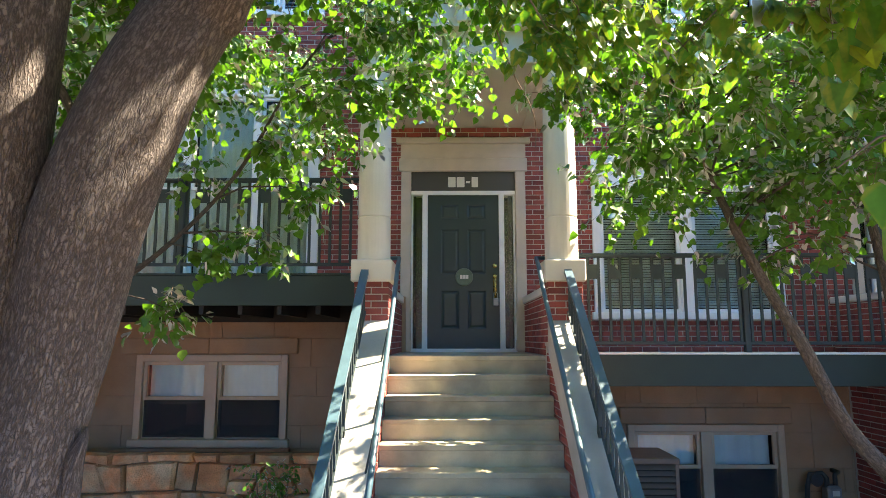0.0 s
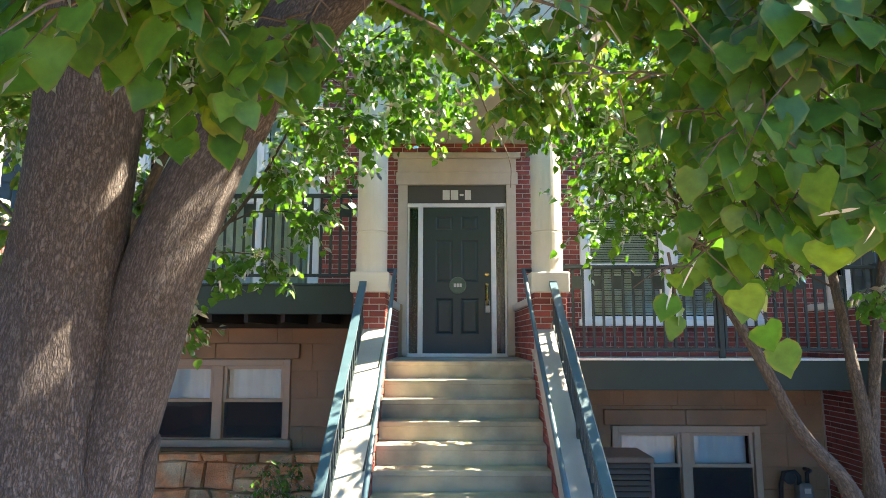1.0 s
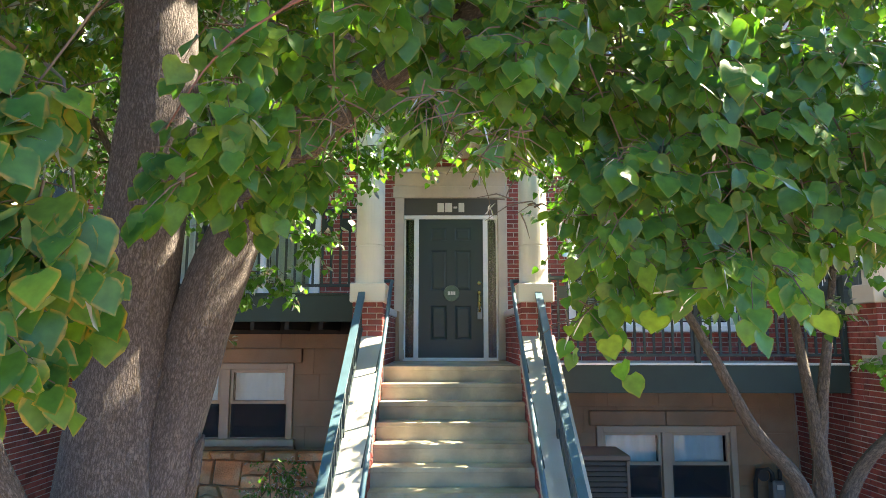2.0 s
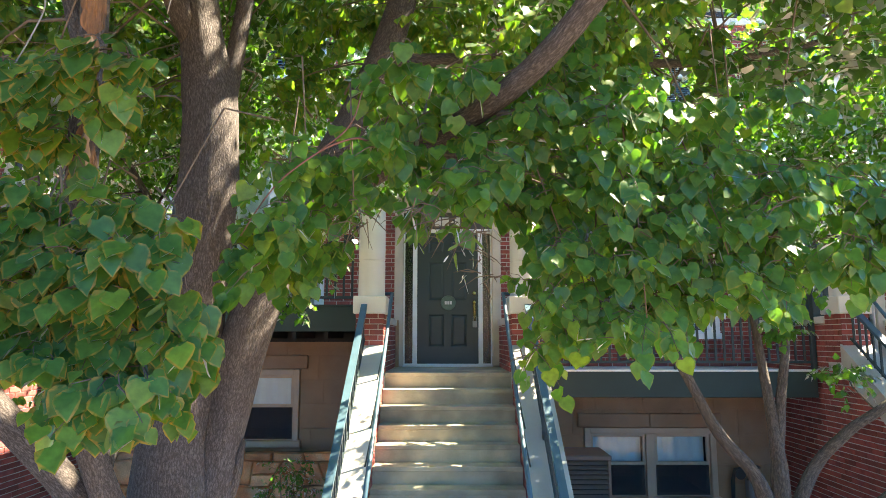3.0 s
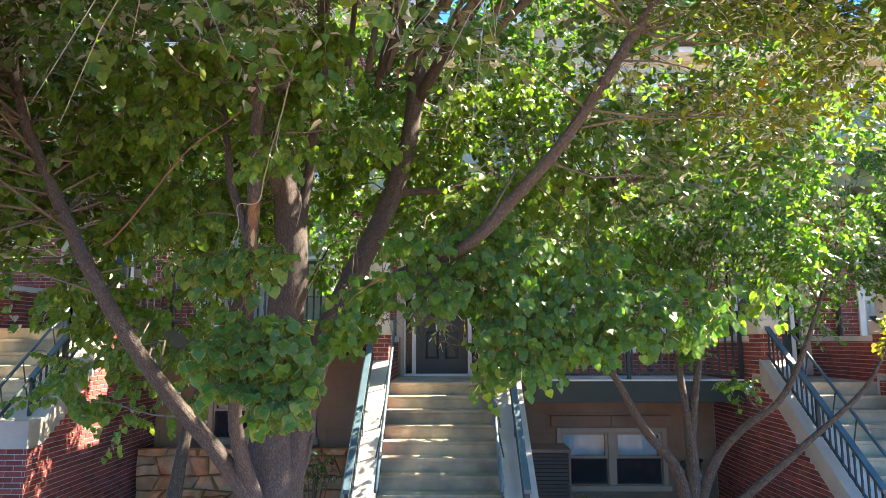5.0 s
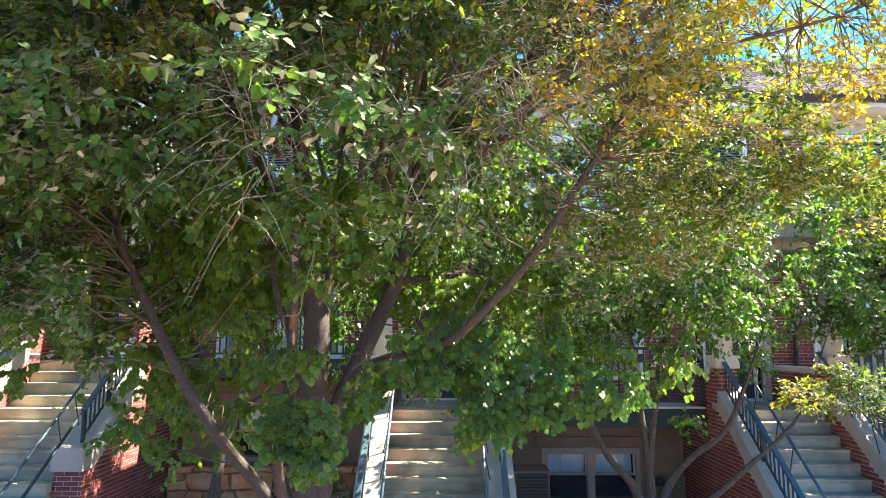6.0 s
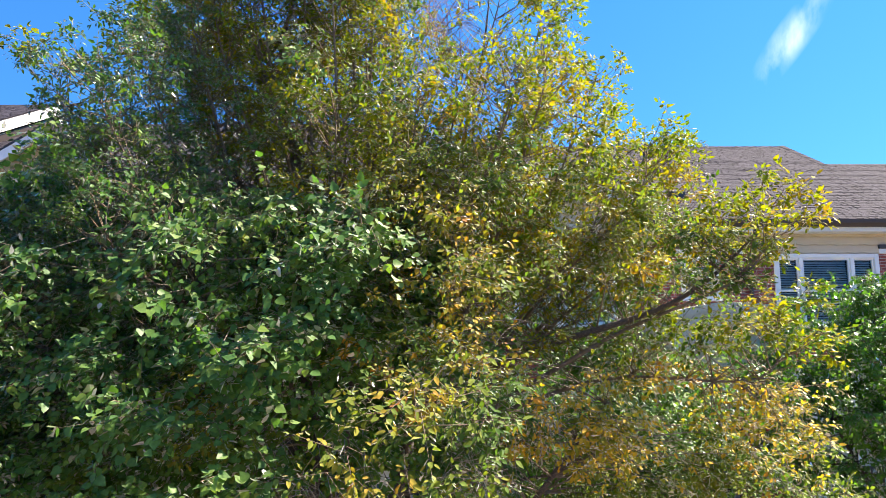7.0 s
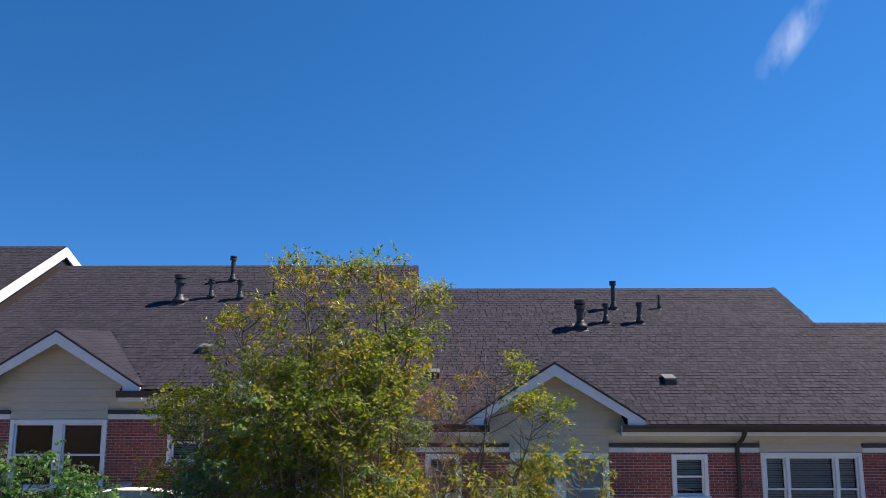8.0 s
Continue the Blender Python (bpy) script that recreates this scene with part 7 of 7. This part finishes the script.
small_tree("small_tree", "small multi-stemmed tree with grey bark in front of the balcony",
           [[(2.98, -4.05, -0.1, 0.15), (2.97, -4.04, 0.7, 0.12), (2.80, -4.06, 1.3, 0.075), (2.5, -4.1, 1.72, 0.06), (2.1, -4.2, 2.3, 0.05), (1.8, -4.2, 2.9, 0.038), (1.6, -4.1, 3.7, 0.02), (1.3, -4.0, 4.6, 0.006)],
            [(3.0, -4.03, 0.6, 0.10), (3.0, -4.0, 1.3, 0.08), (3.0, -3.9, 2.2, 0.05), (2.85, -3.8, 3.4, 0.03), (2.7, -3.7, 4.6, 0.008)],
            [(3.0, -4.02, 1.0, 0.09), (3.07, -3.98, 1.5, 0.065), (3.15, -3.95, 2.4, 0.045), (3.3, -3.9, 3.4, 0.028), (3.5, -3.9, 4.8, 0.006)],
            [(3.0, -4.05, 0.7, 0.09), (3.31, -4.08, 1.35, 0.07), (3.55, -4.2, 1.75, 0.055), (4.0, -4.4, 2.2, 0.042), (4.4, -4.5, 3.2, 0.02), (4.7, -4.5, 4.2, 0.006)],
            [(3.05, -4.05, 0.5, 0.08), (3.5, -4.35, 1.1, 0.055), (4.1, -4.6, 1.7, 0.04), (4.8, -4.7, 2.4, 0.025), (5.3, -4.6, 3.4, 0.006)]],
           # second egg: added clumps on the far side that dapple the steps with shade
           egg(180, (3.3, -4.1, 4.2), (2.9, 1.5, 1.55), 5) + egg(46, (2.6, -2.6, 4.5), (1.5, 0.5, 0.8), 15) + [(x, -4.3, z, 0.26) for x, z in ((1.05, 3.65), (1.35, 3.55), (1.85, 3.2), (2.3, 3.0), (3.0, 2.7), (3.5, 2.3), (0.95, 4.0), (1.5, 4.0), (0.8, 4.5), (1.2, 4.6), (1.6, 4.5), (1.3, 4.2), (0.6, 4.75), (1.0, 4.9), (1.9, 4.4), (2.3, 3.6))], 21)
small_tree("small_tree", "small tree with bright leaves in front of the raised balcony",
           [[(-3.05, -4.4, -0.1, 0.12), (-3.0, -4.4, 0.8, 0.10), (-2.75, -4.4, 2.0, 0.07), (-2.3, -4.4, 3.2, 0.05), (-1.9, -4.4, 4.4, 0.03), (-1.6, -4.3, 5.6, 0.006)],
            [(-2.6, -4.4, 2.4, 0.025), (-2.0, -4.4, 2.9, 0.018), (-1.55, -4.4, 3.4, 0.014), (-1.1, -4.4, 4.2, 0.010), (-0.4, -4.4, 4.8, 0.005)],
            [(-2.3, -4.4, 3.2, 0.04), (-2.9, -4.5, 4.2, 0.028), (-3.5, -4.6, 5.2, 0.006)]],
           # second egg: clumps added in the sun's path to shade the left stairs
           egg(130, (-2.3, -3.9, 4.7), (2.6, 1.8, 1.2), 6, 3.7) + egg(34, (-3.3, -2.5, 5.2), (1.4, 0.45, 0.7), 16) + [(x, -4.4, z, 0.25) for x, z in ((-2.2, 3.4), (-1.7, 2.85), (-1.95, 2.5), (-1.4, 2.95), (-1.05, 3.25), (-1.35, 3.6), (-1.1, 3.9), (-0.75, 3.95), (-0.45, 4.0), (-0.4, 4.4), (0.1, 4.55), (0.4, 4.6), (0.5, 3.95), (0.75, 4.3))], 22)
small_tree("small_tree", "leafy green tree standing by the next stairs",
           [[(8.3, -3.4, -0.1, 0.16), (8.3, -3.4, 1.5, 0.12), (8.2, -3.3, 3.5, 0.08), (8.1, -3.2, 5.5, 0.04), (8.0, -3.0, 7.0, 0.006)], [(8.28, -3.4, 1.8, 0.06), (7.4, -3.3, 3.6, 0.04), (6.8, -3.2, 5.0, 0.006)], [(8.28, -3.4, 2.0, 0.06), (9.2, -3.3, 3.8, 0.04), (10.0, -3.2, 5.4, 0.006)]],
           egg(250, (7.9, -3.3, 4.7), (2.2, 1.5, 2.2), 7), 23, 180, 0.064)
small_tree("small_tree", "tall leafy green tree in front of the higher houses",
           [[(-7.6, -4.6, -0.1, 0.18), (-7.6, -4.6, 2.0, 0.13), (-7.4, -4.5, 5.0, 0.08), (-7.1, -4.4, 8.2, 0.006)], [(-7.55, -4.6, 2.6, 0.06), (-8.8, -4.7, 5.0, 0.04), (-9.4, -4.7, 7.0, 0.006)], [(-7.5, -4.6, 3.2, 0.06), (-6.2, -4.7, 5.2, 0.04), (-5.4, -4.8, 6.4, 0.006)]],
           egg(215, (-6.9, -4.7, 5.8), (3.2, 1.8, 2.8), 8) + [(x, -4.5, z, 0.4) for x, z in ((-6.7, 8.4), (-6.4, 8.1), (-7.0, 8.2), (-6.0, 7.8), (-7.3, 7.9), (-6.6, 7.7), (-5.8, 7.4))], 24, 170, 0.066)


def bush(x, y, z, r, seed, leaf=0.045):
    q = np.random.default_rng(seed)
    t = thing("bush", "small leafy green shrub", "shrub", "shrubs along the walls", at=(0, 0, 0))
    g = Geo()
    cl = egg(9, (x, y, z), (r, r * 0.8, r * 0.7), seed, size=(0.16, 0.24))
    for cx, cy, cz, cr in cl:
        g.tube([(x, y, -0.05), ((x + cx) / 2, (y + cy) / 2, cz * 0.55), (cx, cy, cz)], [0.012, 0.009, 0.004], 5)
    part("stems", g, TWIG, t, kind="stuff")
    add_leaves(t, "crown", cl, 70, leaf, OVAL, SMALL_LEAF, q, droop=0.1, gap=0.3)


bush(-1.70, -2.85, 1.04, 0.33, 41)
bush(-5.6, -2.9, 0.75, 0.5, 42)
bush(2.15, -3.2, 0.62, 0.28, 43)
bush(5.1, -4.9, 0.55, 0.45, 44)


# ---- brick facing of the front wall ----
front = thing("wall_front", "red brick front wall of the townhouses", "wall", "", "structure")
near, rest, back = [], [], Geo()
for who, rects in brick_jobs:
    for r in rects:
        back.box(r[0], r[1], 0.0, 0.28, r[2], r[3])
        for b in brick_rects([r], 0.0):
            (near if -1.15 < (b[0] + b[1]) / 2 < 1.75 and 2.6 < b[2] < 4.75 and len(near) < 300 else rest).append(b)
part("wall_core", back, MORTAR, front)
part("bricks", brick_geo(rest, 0.0), BRICK, front, kind="stuff")
for b in near:
    part("brick", brick_geo([b], 0.0), BRICK_P, front)
